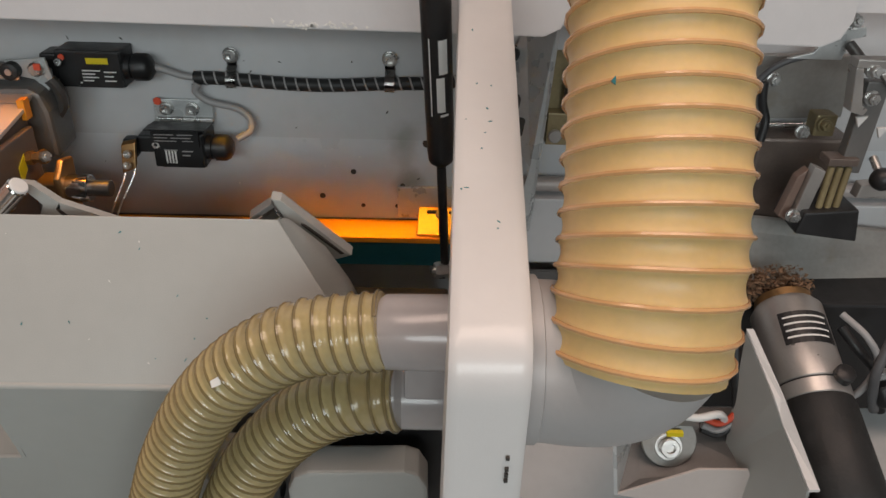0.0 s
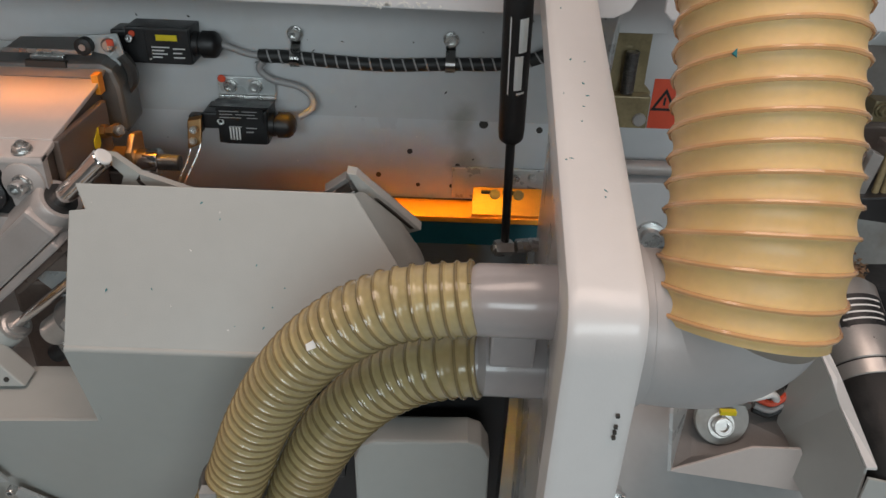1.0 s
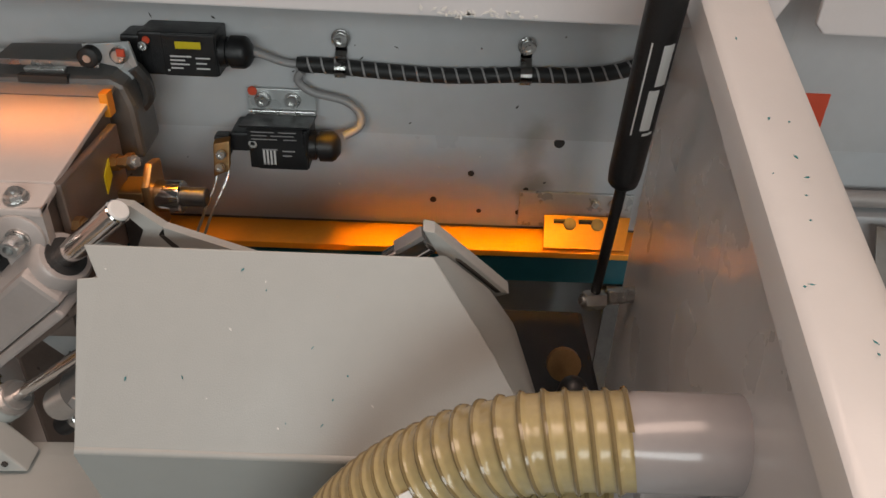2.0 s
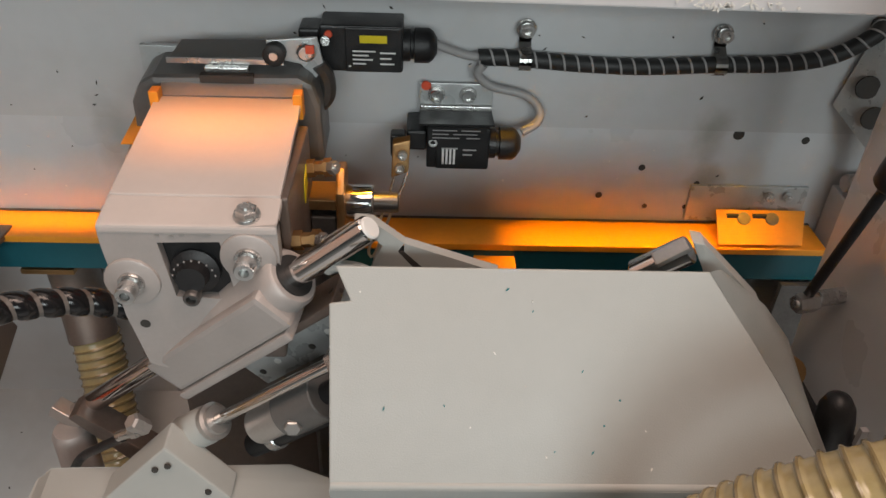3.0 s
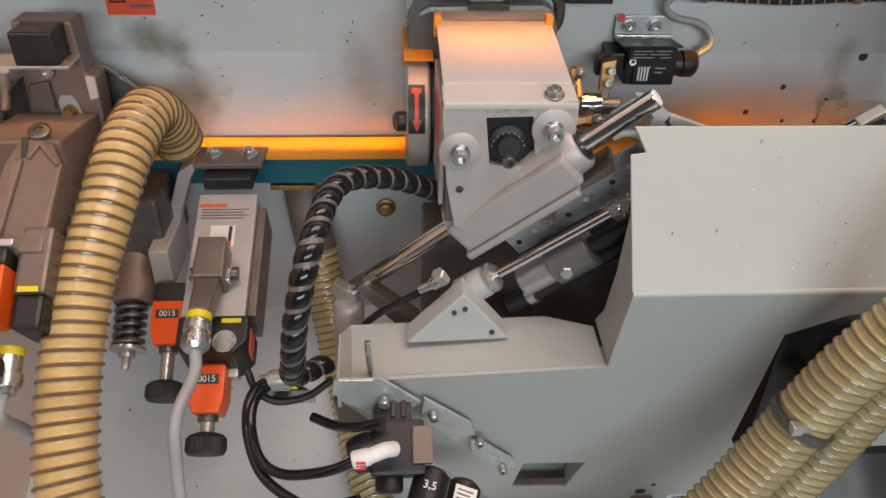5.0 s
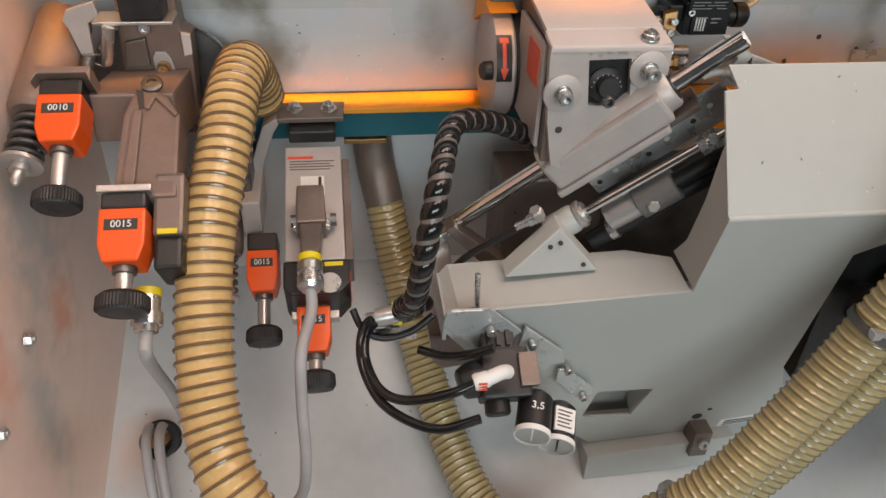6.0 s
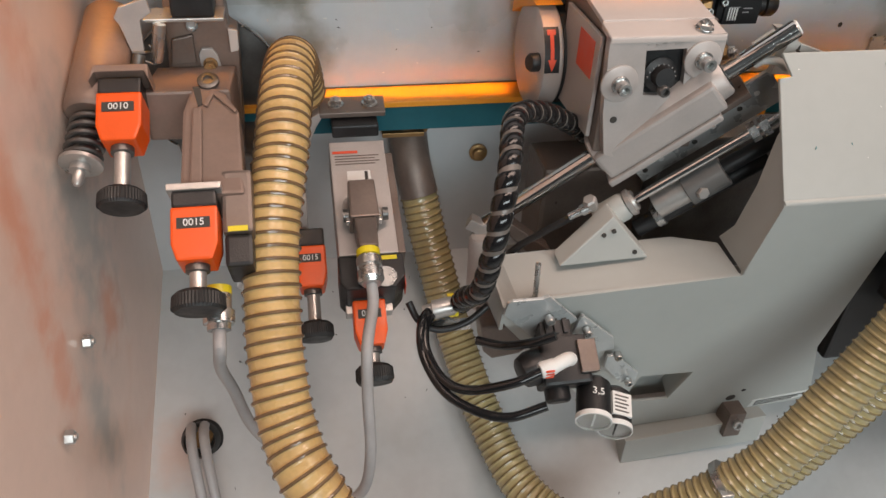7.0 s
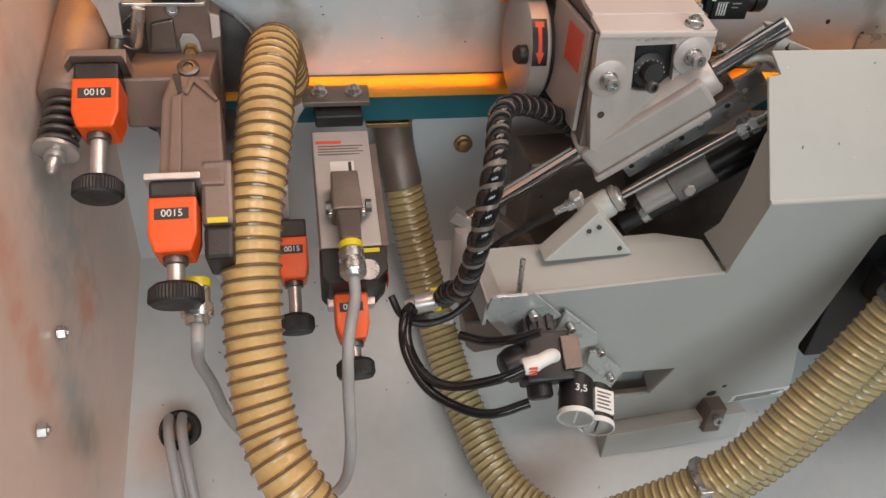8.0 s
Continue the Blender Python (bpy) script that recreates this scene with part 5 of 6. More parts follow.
for gx, gp, txt in ((0, Vector((-0.459, 0.362, 0.938)), "3,5"), (1, Vector((-0.433, 0.370, 0.913)), "")):
    ax = Vector((-0.28, -0.93, -0.25)).normalized()
    gg = part("gauge", lathe(gp - ax * 0.036, ax, [(0, 0.0105), (0.004, 0.0145), (0.033, 0.0148), (0.036, 0.0148)], 32), BLACK, rg, "black pressure gauge", smooth=True)
    part("face", lathe(gp + ax * 0.0002, ax, [(0, 0.0138), (0.0004, 0.0138)], 32), CAST, gg)
    part("lens", lathe(gp + ax * 0.0008, ax, [(0, 0.0146), (0.003, 0.0146), (0.0045, 0.012)], 32), glass, gg, "clear domed lens", smooth=True)
    part("rim", lathe(gp - ax * 0.001, ax, [(0, 0.0154), (0.0045, 0.0154), (0.0045, 0.0140), (0.0005, 0.0140)], 32), WHITE, gg, smooth=True)
    part("needle", box((-0.0008, -0.009, 0), (0.0008, 0.009, 0.0006), Matrix.Translation(gp + ax * 0.0007) @ ax.to_track_quat("Z", "Y").to_matrix().to_4x4()), CHIPD if gx else WHITE, gg)
    if txt:
        out = Vector((-0.05, -0.62, 0.78)).normalized()
        out = (out - ax * out.dot(ax)).normalized()
        yv = -ax
        mt_ = Matrix((yv.cross(out), yv, out)).transposed().to_4x4()
        mt_.translation = gp - ax * 0.018 + out * 0.0149
        letters(txt, mt_, 0.009, WHITE, rg, "handwriting", 0.0004)
    else:
        out = Vector((0.1, -0.62, 0.78)).normalized()
        out = (out - ax * out.dot(ax)).normalized()
        mt_ = Matrix((ax.cross(out) * -1, -ax, out)).transposed().to_4x4()
        mt_.translation = gp - ax * 0.016 + out * 0.0146
        part("paper_label", box((-0.009, -0.011, -0.003), (0.009, 0.011, 0.0006), mt_), WHITE, rg, "white printed sticker", bevel=0.0004)
        for k in range(5):
            part("print_bar", box((-0.007, -0.008 + k * 0.0036, 0.0006), (0.006 - 0.002 * (k % 2), -0.0066 + k * 0.0036, 0.0009), mt_), DSTEEL, rg)
wf = thing("elbow_fitting", (-0.492, 0.375, 0.99), "white push-in elbow fitting with a red mark", "fitting")
part("elbow", tube([(-0.480, 0.382, 0.990), (-0.486, 0.376, 0.996), (-0.493, 0.372, 0.997), (-0.500, 0.370, 0.995)], 0.0058, 16, 0.002), WHITE, wf, smooth=True)
part("collar", lathe((-0.498, 0.3705, 0.9958), (-0.95, -0.1, -0.2), [(0, 0.0066), (0.010, 0.0070), (0.012, 0.0060)], 22), WHITE, wf, smooth=True)
for dz in (-0.003, 0.0, 0.003):
    part("red_mark", box((-0.507, 0.3625, 0.994 + dz), (-0.500, 0.3640, 0.9952 + dz)), RED, wf)
tubes = (("air_tube", [(-0.506, 0.369, 0.994), (-0.530, 0.368, 0.984), (-0.562, 0.38, 0.968), (-0.581, 0.395, 0.967), (-0.591, 0.42, 0.975), (-0.590, 0.44, 0.985), (-0.580, 0.458, 0.984), (-0.566, 0.475, 0.966), (-0.556, 0.50, 0.93)]),
         ("air_tube", [(-0.505, 0.355, 0.968), (-0.535, 0.357, 0.957), (-0.560, 0.370, 0.955), (-0.582, 0.39, 0.960), (-0.594, 0.418, 0.972), (-0.594, 0.438, 0.986), (-0.586, 0.456, 0.988), (-0.572, 0.478, 0.970), (-0.562, 0.50, 0.93)]),
         ("air_tube", [(-0.488, 0.40, 1.000), (-0.505, 0.405, 0.990), (-0.525, 0.42, 0.975), (-0.545, 0.435, 0.970)]))
for n, p in tubes:
    solo(n, tube(p, 0.0040, 12, 0.003), PIPE, "glossy black pneumatic tube", "tube", "air tubes", smooth=True)

# ---- milling units on the left ----
def counter(o, m, digits, w=0.0175, top_v=-0.025, shaft=0.014, knob_r=0.0188, knob_l=0.016):
    """Position counter: black top, orange body, white digits, shaft and knurled knob."""
    hs = part("counter_housing", box((-w * 0.96, top_v, -0.028), (w * 0.96, -0.0125, 0.001), m), BLACK, o, "black housing", bevel=0.002)
    part("counter_body", prism([(-w, -0.0125, 0.002), (w, -0.0125, 0.002), (w, 0.015, 0.002), (w * 0.75, 0.028, 0.002), (-w * 0.75, 0.028, 0.002), (-w, 0.015, 0.002)], (0, 0, -0.030), m), SIKO, o, "bright orange counter body", bevel=0.002)
    part("window", box((-w * 0.72, -0.0038, 0.0019), (w * 0.68, 0.0042, 0.0026), m), CHIPD, o)
    t = Matrix((m.col[0].to_3d(), -m.col[1].to_3d(), m.col[2].to_3d())).transposed().to_4x4()
    t.translation = m @ Vector((0, 0.0002, 0.0027))
    letters(digits, t, 0.0074, WHITE, o, "digits")
    vv = m.col[1].to_3d()
    c0 = m @ Vector((0, 0.028, -0.012))
    part("collar", lathe(c0, vv, [(0, 0.0085), (0.005, 0.0085), (0.0055, 0.007)], 22), DSTEEL, o, smooth=True)
    part("shaft", lathe(c0 + vv * 0.005, vv, [(0, 0.006), (shaft, 0.006)], 18), ALU, o, "dull shaft", smooth=True)
    kb = nb()
    seg = 96
    prof_k = [(0, 0.45), (0.002, 0.80), (0.005, 0.98), (0.014, 1.0), (knob_l - 0.003, 0.97), (knob_l, 0.86), (knob_l + 0.0005, 0.3)]
    dd, uu, ww = axes_to(vv)
    rings = []
    for s, f in prof_k:
        cc = c0 + vv * (0.004 + shaft + s)
        rings.append([kb.verts.new(cc + (uu * math.cos(2 * math.pi * i / seg) + ww * math.sin(2 * math.pi * i / seg)) * knob_r * f * (1.0 if i % 2 or f < 0.9 else 0.97)) for i in range(seg)])
    for a, b in zip(rings, rings[1:]):
        for i in range(seg):
            kb.faces.new((a[i], a[(i + 1) % seg], b[(i + 1) % seg], b[i]))
    kb.faces.new(rings[0][::-1])
    kb.faces.new(rings[-1])
    bmesh.ops.recalc_face_normals(kb, faces=kb.faces)
    part("knob", kb, RUBBER, o, "black knurled knob", smooth=False)


def spring_unit(o, tip, r_body, body_len, ax=None):
    """A plunger: body, coil spring, washer and threaded tip, along the unit's axis."""
    tip = Vector(tip)
    ax = Vector(ax).normalized() if ax else V
    part("barrel", lathe(tip - ax * (0.052 + body_len), ax, [(0, r_body * 0.9), (0.004, r_body), (body_len - 0.006, r_body), (body_len - 0.002, r_body * 0.95), (body_len, r_body * 0.85)], 36), CASTM, o, "dull cast barrel", smooth=True)
    part("spring_core", rod(tip - ax * 0.054, tip - ax * 0.008, 0.008, 16), DSTEEL, o, smooth=True)
    part("spring", helix([tip - ax * 0.052, tip - ax * 0.03, tip - ax * 0.010], 0.0125, 0.0080, 0.0025, 8, 20), DSTEEL, o, "coil spring", smooth=True)
    part("washer", lathe(tip - ax * 0.010, ax, [(0, 0.0160), (0.003, 0.0160), (0.0035, 0.0145)], 32), ALU, o, "dull washer", smooth=True)
    part("tip", lathe(tip - ax * 0.007, ax, [(0, 0.0075), (0.006, 0.0075), (0.006, 0.0045), (0.015, 0.004), (0.018, 0.002)], 14), ALU, o, smooth=True)


# unit with the front counter 0015
u2 = thing("milling_unit", (-0.755, 0.50, 1.07), "dark cast milling unit with an orange counter reading 0015", "milling unit", "milling units")
m2 = local((-0.760, 0.432, 1.112))
counter(u2, m2, "0015", w=0.0163)
part("spacer", box((-0.019, -0.031, -0.030), (0.019, -0.0255, 0.002), m2), ALU, u2, "bright spacer plate", bevel=0.0008)
ma2 = local((-0.759, 0.548, 1.160), (0, -0.917, -0.40))
part("arm", prism([(-0.0115, 0.020, 0), (-0.0075, 0.004, 0), (-0.004, -0.004, 0), (0.008, -0.005, 0), (0.020, 0.002, 0), (0.031, 0.022, 0), (0.034, 0.100, 0), (-0.012, 0.100, 0)], (0, 0, -0.034), ma2), CASTM, u2, "cast arm with a central rib", bevel=0.0025)
part("arm_rib", prism([(-0.0035, 0.020, 0.0), (0.0035, 0.020, 0.0), (0.0045, 0.0985, 0.0), (-0.0045, 0.0985, 0.0)], (0, 0, 0.0045), ma2), CASTM, u2, "raised rib", bevel=0.0015)
part("fork_rib", prism([(0.004, 0.016, 0.0), (0.010, 0.000, 0.0), (0.014, 0.001, 0.0), (0.030, 0.023, 0.0), (0.028, 0.025, 0.0), (0.012, 0.006, 0.0), (0.0075, 0.018, 0.0)], (0, 0, 0.0030), ma2), CASTM, u2, "raised forked edge", bevel=0.0008)
part("arm_slot", prism([(-0.0045, -0.004, 0.0), (0.0015, -0.004, 0.0), (0.0035, 0.014, 0.0), (0.0, 0.016, 0.0)], (0, 0, 0.0008), ma2), CHIPD, u2)
part("cross_arm", prism([(-0.803, 0.550, 1.1600), (-0.803, 0.634, 1.1460), (-0.803, 0.634, 1.092), (-0.803, 0.550, 1.1175)], (0.068, 0, 0)), CASTM, u2, "broad cast cross arm", bevel=0.0025)
# dark plate added behind the arm for the shadow gap
part("gap_shade_plate", prism([(-0.792, 0.600, 1.100), (-0.733, 0.600, 1.100), (-0.733, 0.600, 1.035), (-0.785, 0.600, 1.035)], (0, 0.01, 0)), DSTEEL, u2, "dark plate for the shade in the gap", bevel=0.001)
part("pivot", lathe(ma2 @ Vector((0.0075, -0.010, -0.001)), ma2.col[2].to_3d(), [(0, 0.0085), (0.003, 0.0085), (0.004, 0.0065), (0.004, 0.004), (0.002, 0.0035)], 20), DSTEEL, u2, smooth=True)
part("motor_side", box((0.018, -0.045, -0.055), (0.040, 0.005, -0.010), m2), CASTD, u2, bevel=0.003)
part("motor_end", box((0.019, 0.0055, -0.055), (0.039, 0.030, -0.012), m2), BLACK, u2, "black motor end cap", bevel=0.003)
part("yellow_tag", box((0.022, 0.0005, -0.0095), (0.036, 0.0045, -0.0085), m2), YELLOW, u2)
gl = m2 @ Vector((0.010, 0.055, -0.038))
part("gland", lathe(gl - V * 0.012, V, [(0, 0.0095), (0.012, 0.0095), (0.0125, 0.0115), (0.022, 0.0115), (0.0225, 0.009), (0.027, 0.0085)], 18), STEEL, u2, "nickel cable gland", smooth=True)
part("gland_ring", lathe(gl - V * 0.018, V, [(0, 0.0098), (0.006, 0.0098)], 18), YELLOW, u2, smooth=True)
solo("motor_cable", tube([gl + V * 0.012, gl + V * 0.03, (-0.757, 0.415, 0.985), (-0.752, 0.425, 0.95), (-0.741, 0.425, 0.902), (-0.715, 0.42, 0.86), (-0.69, 0.41, 0.83)], 0.0048, 12, 0.004), CABLE, "grey rubber motor cable hanging down", "cable", "motor cables", smooth=True)

# saw head behind, with the upper counter
u1 = thing("saw_unit", (-0.80, 0.60, 1.05), "dark cast saw unit with an orange counter and spring", "saw unit")
m1 = local((-0.815, 0.524, 1.160))
counter(u1, m1, "0010", w=0.0165, top_v=-0.026, shaft=0.030, knob_r=0.0178)
spring_unit(u1, (-0.848, 0.500, 1.119), 0.0215, 0.105, (-0.105, -0.88, -0.455))
part("arch", prism([(-0.018, -0.030, 0.003), (0.018, -0.030, 0.003), (0.022, -0.022, 0.003), (0.021, -0.036, 0.003), (-0.020, -0.036, 0.003), (-0.022, -0.022, 0.003)], (0, 0, -0.028), m1), CASTM, u1, "cast bow over the counter", bevel=0.001)
xz = lambda pts, y: [(x, y, z) for x, z in pts]
part("head_plate", prism(xz([(-0.788, 1.225), (-0.740, 1.225), (-0.738, 1.181), (-0.731, 1.175), (-0.7315, 1.147), (-0.737, 1.050), (-0.788, 1.050), (-0.793, 1.140)], 0.636), (0, 0.028, 0)), CASTM, u1, "brownish oily head plate", bevel=0.002)
part("upper_step", prism(xz([(-0.786, 1.172), (-0.768, 1.176), (-0.768, 1.150), (-0.790, 1.148)], 0.630), (0, 0.006, 0)), CASTD, u1, "raised cast step", bevel=0.0015)
part("edge_tab", prism(xz([(-0.738, 1.180), (-0.730, 1.178), (-0.7305, 1.160), (-0.738, 1.158)], 0.632), (0, 0.004, 0)), COVER, u1, "pale edge tab", bevel=0.001)
part("boss", prism(xz([(-0.7655, 1.157), (-0.7625, 1.1625), (-0.7535, 1.1625), (-0.7495, 1.156), (-0.7465, 1.138), (-0.7495, 1.134), (-0.7615, 1.134), (-0.7645, 1.138)], 0.6325), (0, 0.0035, 0)), CAST, u1, "pale cast boss", bevel=0.001)
socket_bolt("bolt", (-0.7565, 0.6325, 1.148), (0, -1, 0.1), 0.0055, BRASS, u1, washer=0.0062, h=0.008)
part("bolt_stud", rod((-0.7565, 0.628, 1.147), (-0.7575, 0.600, 1.137), 0.0032, 12), DSTEEL, u1, smooth=True)
socket_bolt("screw", (-0.767, 0.6355, 1.1835), (0, -1, 0.1), 0.0052, STEEL, u1, h=0.004, hexed=False)
part("strap", prism([(-0.822, 0.598, 1.203), (-0.817, 0.598, 1.2115), (-0.795, 0.598, 1.218), (-0.793, 0.598, 1.2065), (-0.8025, 0.598, 1.2000), (-0.8035, 0.598, 1.1750), (-0.8135, 0.598, 1.1745), (-0.8185, 0.598, 1.1960)], (0, 0.0035, 0)), CAST, u1, "bent pale steel strap", bevel=0.0008)
part("strap_foot", prism([(-0.8135, 0.598, 1.1745), (-0.8035, 0.598, 1.1750), (-0.8035, 0.622, 1.166), (-0.8135, 0.622, 1.166)], (0, 0.001, -0.0025)), CAST, u1, bevel=0.0006)
part("guide_pin", lathe((-0.7885, 0.602, 1.196), (-0.22, -0.05, -1), [(0, 0.0052), (0.026, 0.0052), (0.031, 0.0045), (0.033, 0.003)], 18), STEEL, u1, "worn steel guide pin", smooth=True)
part("spindle_nut", lathe((-0.808, 0.598, 1.172), (-0.3, -0.5, -0.9), [(0, 0.0055), (0.010, 0.0055), (0.010, 0.0075), (0.016, 0.0075), (0.016, 0.0048), (0.026, 0.0048)], 12), DSTEEL, u1, "dark spindle with a nut", smooth=True)
part("spring_clip", tube([(-0.800, 0.604, 1.178), (-0.793, 0.602, 1.170), (-0.797, 0.600, 1.163), (-0.806, 0.600, 1.166)], 0.0012, 8, 0.002), DSTEEL, u1, "bent wire clip", smooth=True)
part("top_bar", box((-0.802, 0.606, 1.1955), (-0.738, 0.6355, 1.1985)), ALU, u1, "worn flat bar", bevel=0.0008)
part("top_box", box((-0.779, 0.606, 1.1988), (-0.745, 0.6355, 1.226)), BLACK, u1, "black switch box", bevel=0.002)
part("blade", lathe((-0.765, 0.672, 1.110), (0.02, -1, 0.05), [(0, 0.068), (0.0012, 0.069), (0.0022, 0.068)], 72), DSTEEL, u1, "dark round saw blade", smooth=True)
bm = nb()
rings = [[bm.verts.new((-0.765 + (0.0702 + 0.0014 * math.cos(b)) * math.cos(a), 0.6695 + 0.003 * math.sin(b), 1.110 + (0.0702 + 0.0014 * math.cos(b)) * math.sin(a))) for b in [math.pi * 2 * j / 8 for j in range(8)]] for a in [math.pi * 2 * i / 90 for i in range(90)]]
for i in range(90):
    p, q = rings[i], rings[(i + 1) % 90]
    for j in range(8):
        bm.faces.new((p[j], p[(j + 1) % 8], q[(j + 1) % 8], q[j]))
bmesh.ops.recalc_face_normals(bm, faces=bm.faces)
part("blade_rim", bm, STEEL, u1, "thin bright blade cover rim", smooth=True)

# middle unit: motor with connector and the small counter
u4 = thing("milling_unit", (-0.63, 0.55, 0.97), "aluminium motor unit with an orange counter reading 0015", "milling unit", "milling units")
m4 = local((-0.6305, 0.619, 1.066), (0, -0.92, -0.39))
V4 = m4.col[1].to_3d()
part("motor_body", box((-0.0265, -0.006, -0.052), (0.0265, 0.122, 0.0), m4), CAST, u4, "brushed aluminium motor body", bevel=0.0015)
part("side_rail", box((0.0268, 0.004, -0.050), (0.034, 0.118, -0.008), m4), CASTD, u4, bevel=0.001)
part("end_cap", prism([(-0.028, 0.1225, 0.0), (0.030, 0.1225, 0.0), (0.030, 0.145, 0.0), (0.020, 0.156, 0.0), (-0.022, 0.156, 0.0), (-0.028, 0.148, 0.0)], (0, 0, -0.050), m4), BLACK, u4, "black fan end cap", bevel=0.002)
part("fan_ring", lathe(m4 @ Vector((0.012, 0.146, 0.0005)), m4.col[2].to_3d(), [(0, 0.010), (0.0008, 0.010), (0.0008, 0.0085), (0.0003, 0.0085)], 24), STEEL, u4)
part("yellow_tag", box((0.008, 0.1250, 0.0003), (0.024, 0.1290, 0.0009), m4), YELLOW, u4, "yellow tag")
part("red_tag", box((0.0302, 0.128, -0.03), (0.0308, 0.150, -0.012), m4), RED, u4, "red warning tag")
part("red_stripe", box((-0.024, 0.006, 0.0002), (0.0, 0.009, 0.0006), m4), RED, u4)
for k in range(4):
    part("print_bar", box((-0.022, 0.0115 + k * 0.0032, 0.0002), (0.020 - 0.004 * (k % 2), 0.0125 + k * 0.0032, 0.0005), m4), CASTD, u4)
part("white_label", box((-0.012, 0.030, 0.0002), (0.010, 0.052, 0.0005), m4), WHITE, u4, "small white label")
part("label_stripe", box((0.0045, 0.031, 0.0005), (0.0075, 0.051, 0.0008), m4), CHIPD, u4)
part("label_patch", box((0.0045, 0.047, 0.0008), (0.0075, 0.052, 0.0011), m4), SIKO, u4)
part("connector", prism([(-0.014, 0.060, 0.0), (0.010, 0.060, 0.0), (0.011, 0.100, 0.0), (-0.015, 0.100, 0.0)], (0, 0, 0.028), m4), CASTD, u4, "brownish cast connector hood", bevel=0.002)
part("connector_neck", prism([(-0.012, 0.1002, 0.006), (0.008, 0.1002, 0.006), (0.006, 0.136, 0.018), (-0.010, 0.136, 0.018)], (0, 0, 0.021), m4), CASTD, u4, bevel=0.002)
part("latch", box((-0.018, 0.084, 0.008), (0.014, 0.097, 0.016), m4), STEEL, u4, "steel latch", bevel=0.001)
for sx in (-0.0200, 0.0150):
    part("latch_knob", lathe(m4 @ Vector((sx, 0.088, 0.012)), (1, 0, 0), [(0, 0.006), (0.005, 0.006)], 14), DSTEEL, u4, smooth=True)
g4 = m4 @ Vector((-0.003, 0.136, 0.029))
part("gland_ring", lathe(g4, V4, [(0, 0.0100), (0.006, 0.0100)], 20), YELLOW, u4, "yellow ring", smooth=True)
part("gland", lathe(g4 + V4 * 0.006, V4, [(0, 0.0090), (0.002, 0.0108), (0.010, 0.0108), (0.0105, 0.009), (0.014, 0.009), (0.0145, 0.0112), (0.022, 0.0112), (0.026, 0.0080)], 20), STEEL, u4, "nickel cable gland", smooth=True)
mc = local((-0.634, 0.472, 0.979))
counter(u4, mc, "0015", w=0.0145, top_v=-0.022, shaft=0.010, knob_r=0.0168, knob_l=0.018)
part("clip", box((-0.020, -0.020, -0.03), (0.022, -0.004, -0.012), mc), ALU, u4, bevel=0.001)
solo("motor_cable", tube([g4 + V4 * 0.028, g4 + V4 * 0.042 + Vector((0, 0, -0.010)), (-0.642, 0.408, 1.000), (-0.644, 0.392, 0.960), (-0.644, 0.378, 0.91), (-0.650, 0.375, 0.868), (-0.668, 0.37, 0.85)], 0.0048, 12, 0.004), CABLE, "grey rubber motor cable hanging down", "cable", "motor cables", smooth=True)
mbk = thing("motor_bracket", (-0.64, 0.65, 1.06), "bent steel bracket with two bolts carrying the motor", "bracket")
part("plate", prism([(-0.664, 0.640, 1.086), (-0.600, 0.640, 1.086), (-0.598, 0.676, 1.0865), (-0.664, 0.676, 1.0865)], (0, 0, 0.0055)), CASTD, mbk, "oily steel plate", bevel=0.0012)
part("arm", prism([(-0.664, 0.640, 1.0915), (-0.678, 0.640, 1.083), (-0.690, 0.640, 1.05), (-0.694, 0.640, 1.035), (-0.684, 0.640, 1.032), (-0.678, 0.640, 1.05), (-0.668, 0.640, 1.076), (-0.662, 0.640, 1.0855)], (0, 0.034, 0)), CAST, mbk, "pale bent arm", bevel=0.0012)
part("arm_block", box((-0.700, 0.580, 0.995), (-0.682, 0.650, 1.035)), CAST, mbk, bevel=0.002)
for x in (-0.647, -0.614):
    socket_bolt("bolt", (x, 0.658, 1.0915), (0, -0.1, 1), 0.0062, STEEL, mbk, washer=0.008, h=0.005)
part("clip", box((-0.653, 0.626, 1.0715), (-0.608, 0.664, 1.0842)), BLACK, mbk, "black clamp under the bracket", bevel=0.002)

# dark plunger unit with the red counter, behind the left hose
u3 = thing("plunger_unit", (-0.70, 0.58, 0.93), "dark plunger unit with spring and a dull red counter", "plunger")
spring_unit(u3, (-0.722, 0.532, 0.950), 0.020, 0.105)
m3 = local((-0.682, 0.548, 0.988))
counter(u3, m3, "0015", w=0.0145, top_v=-0.030, shaft=0.026, knob_r=0.0168, knob_l=0.018)
part("grey_plate", prism([(-0.742, 0.640, 1.045), (-0.728, 0.640, 1.05), (-0.722, 0.60, 0.99), (-0.735, 0.555, 0.945), (-0.755, 0.56, 0.95)], (0.004, 0.01, 0.002)), GALV, u3, "pale grey side plate", bevel=0.001)
part("rear_block", box((-0.738, 0.600, 1.00), (-0.690, 0.690, 1.075)), DSTEEL, u3, "dark rear block", bevel=0.004)

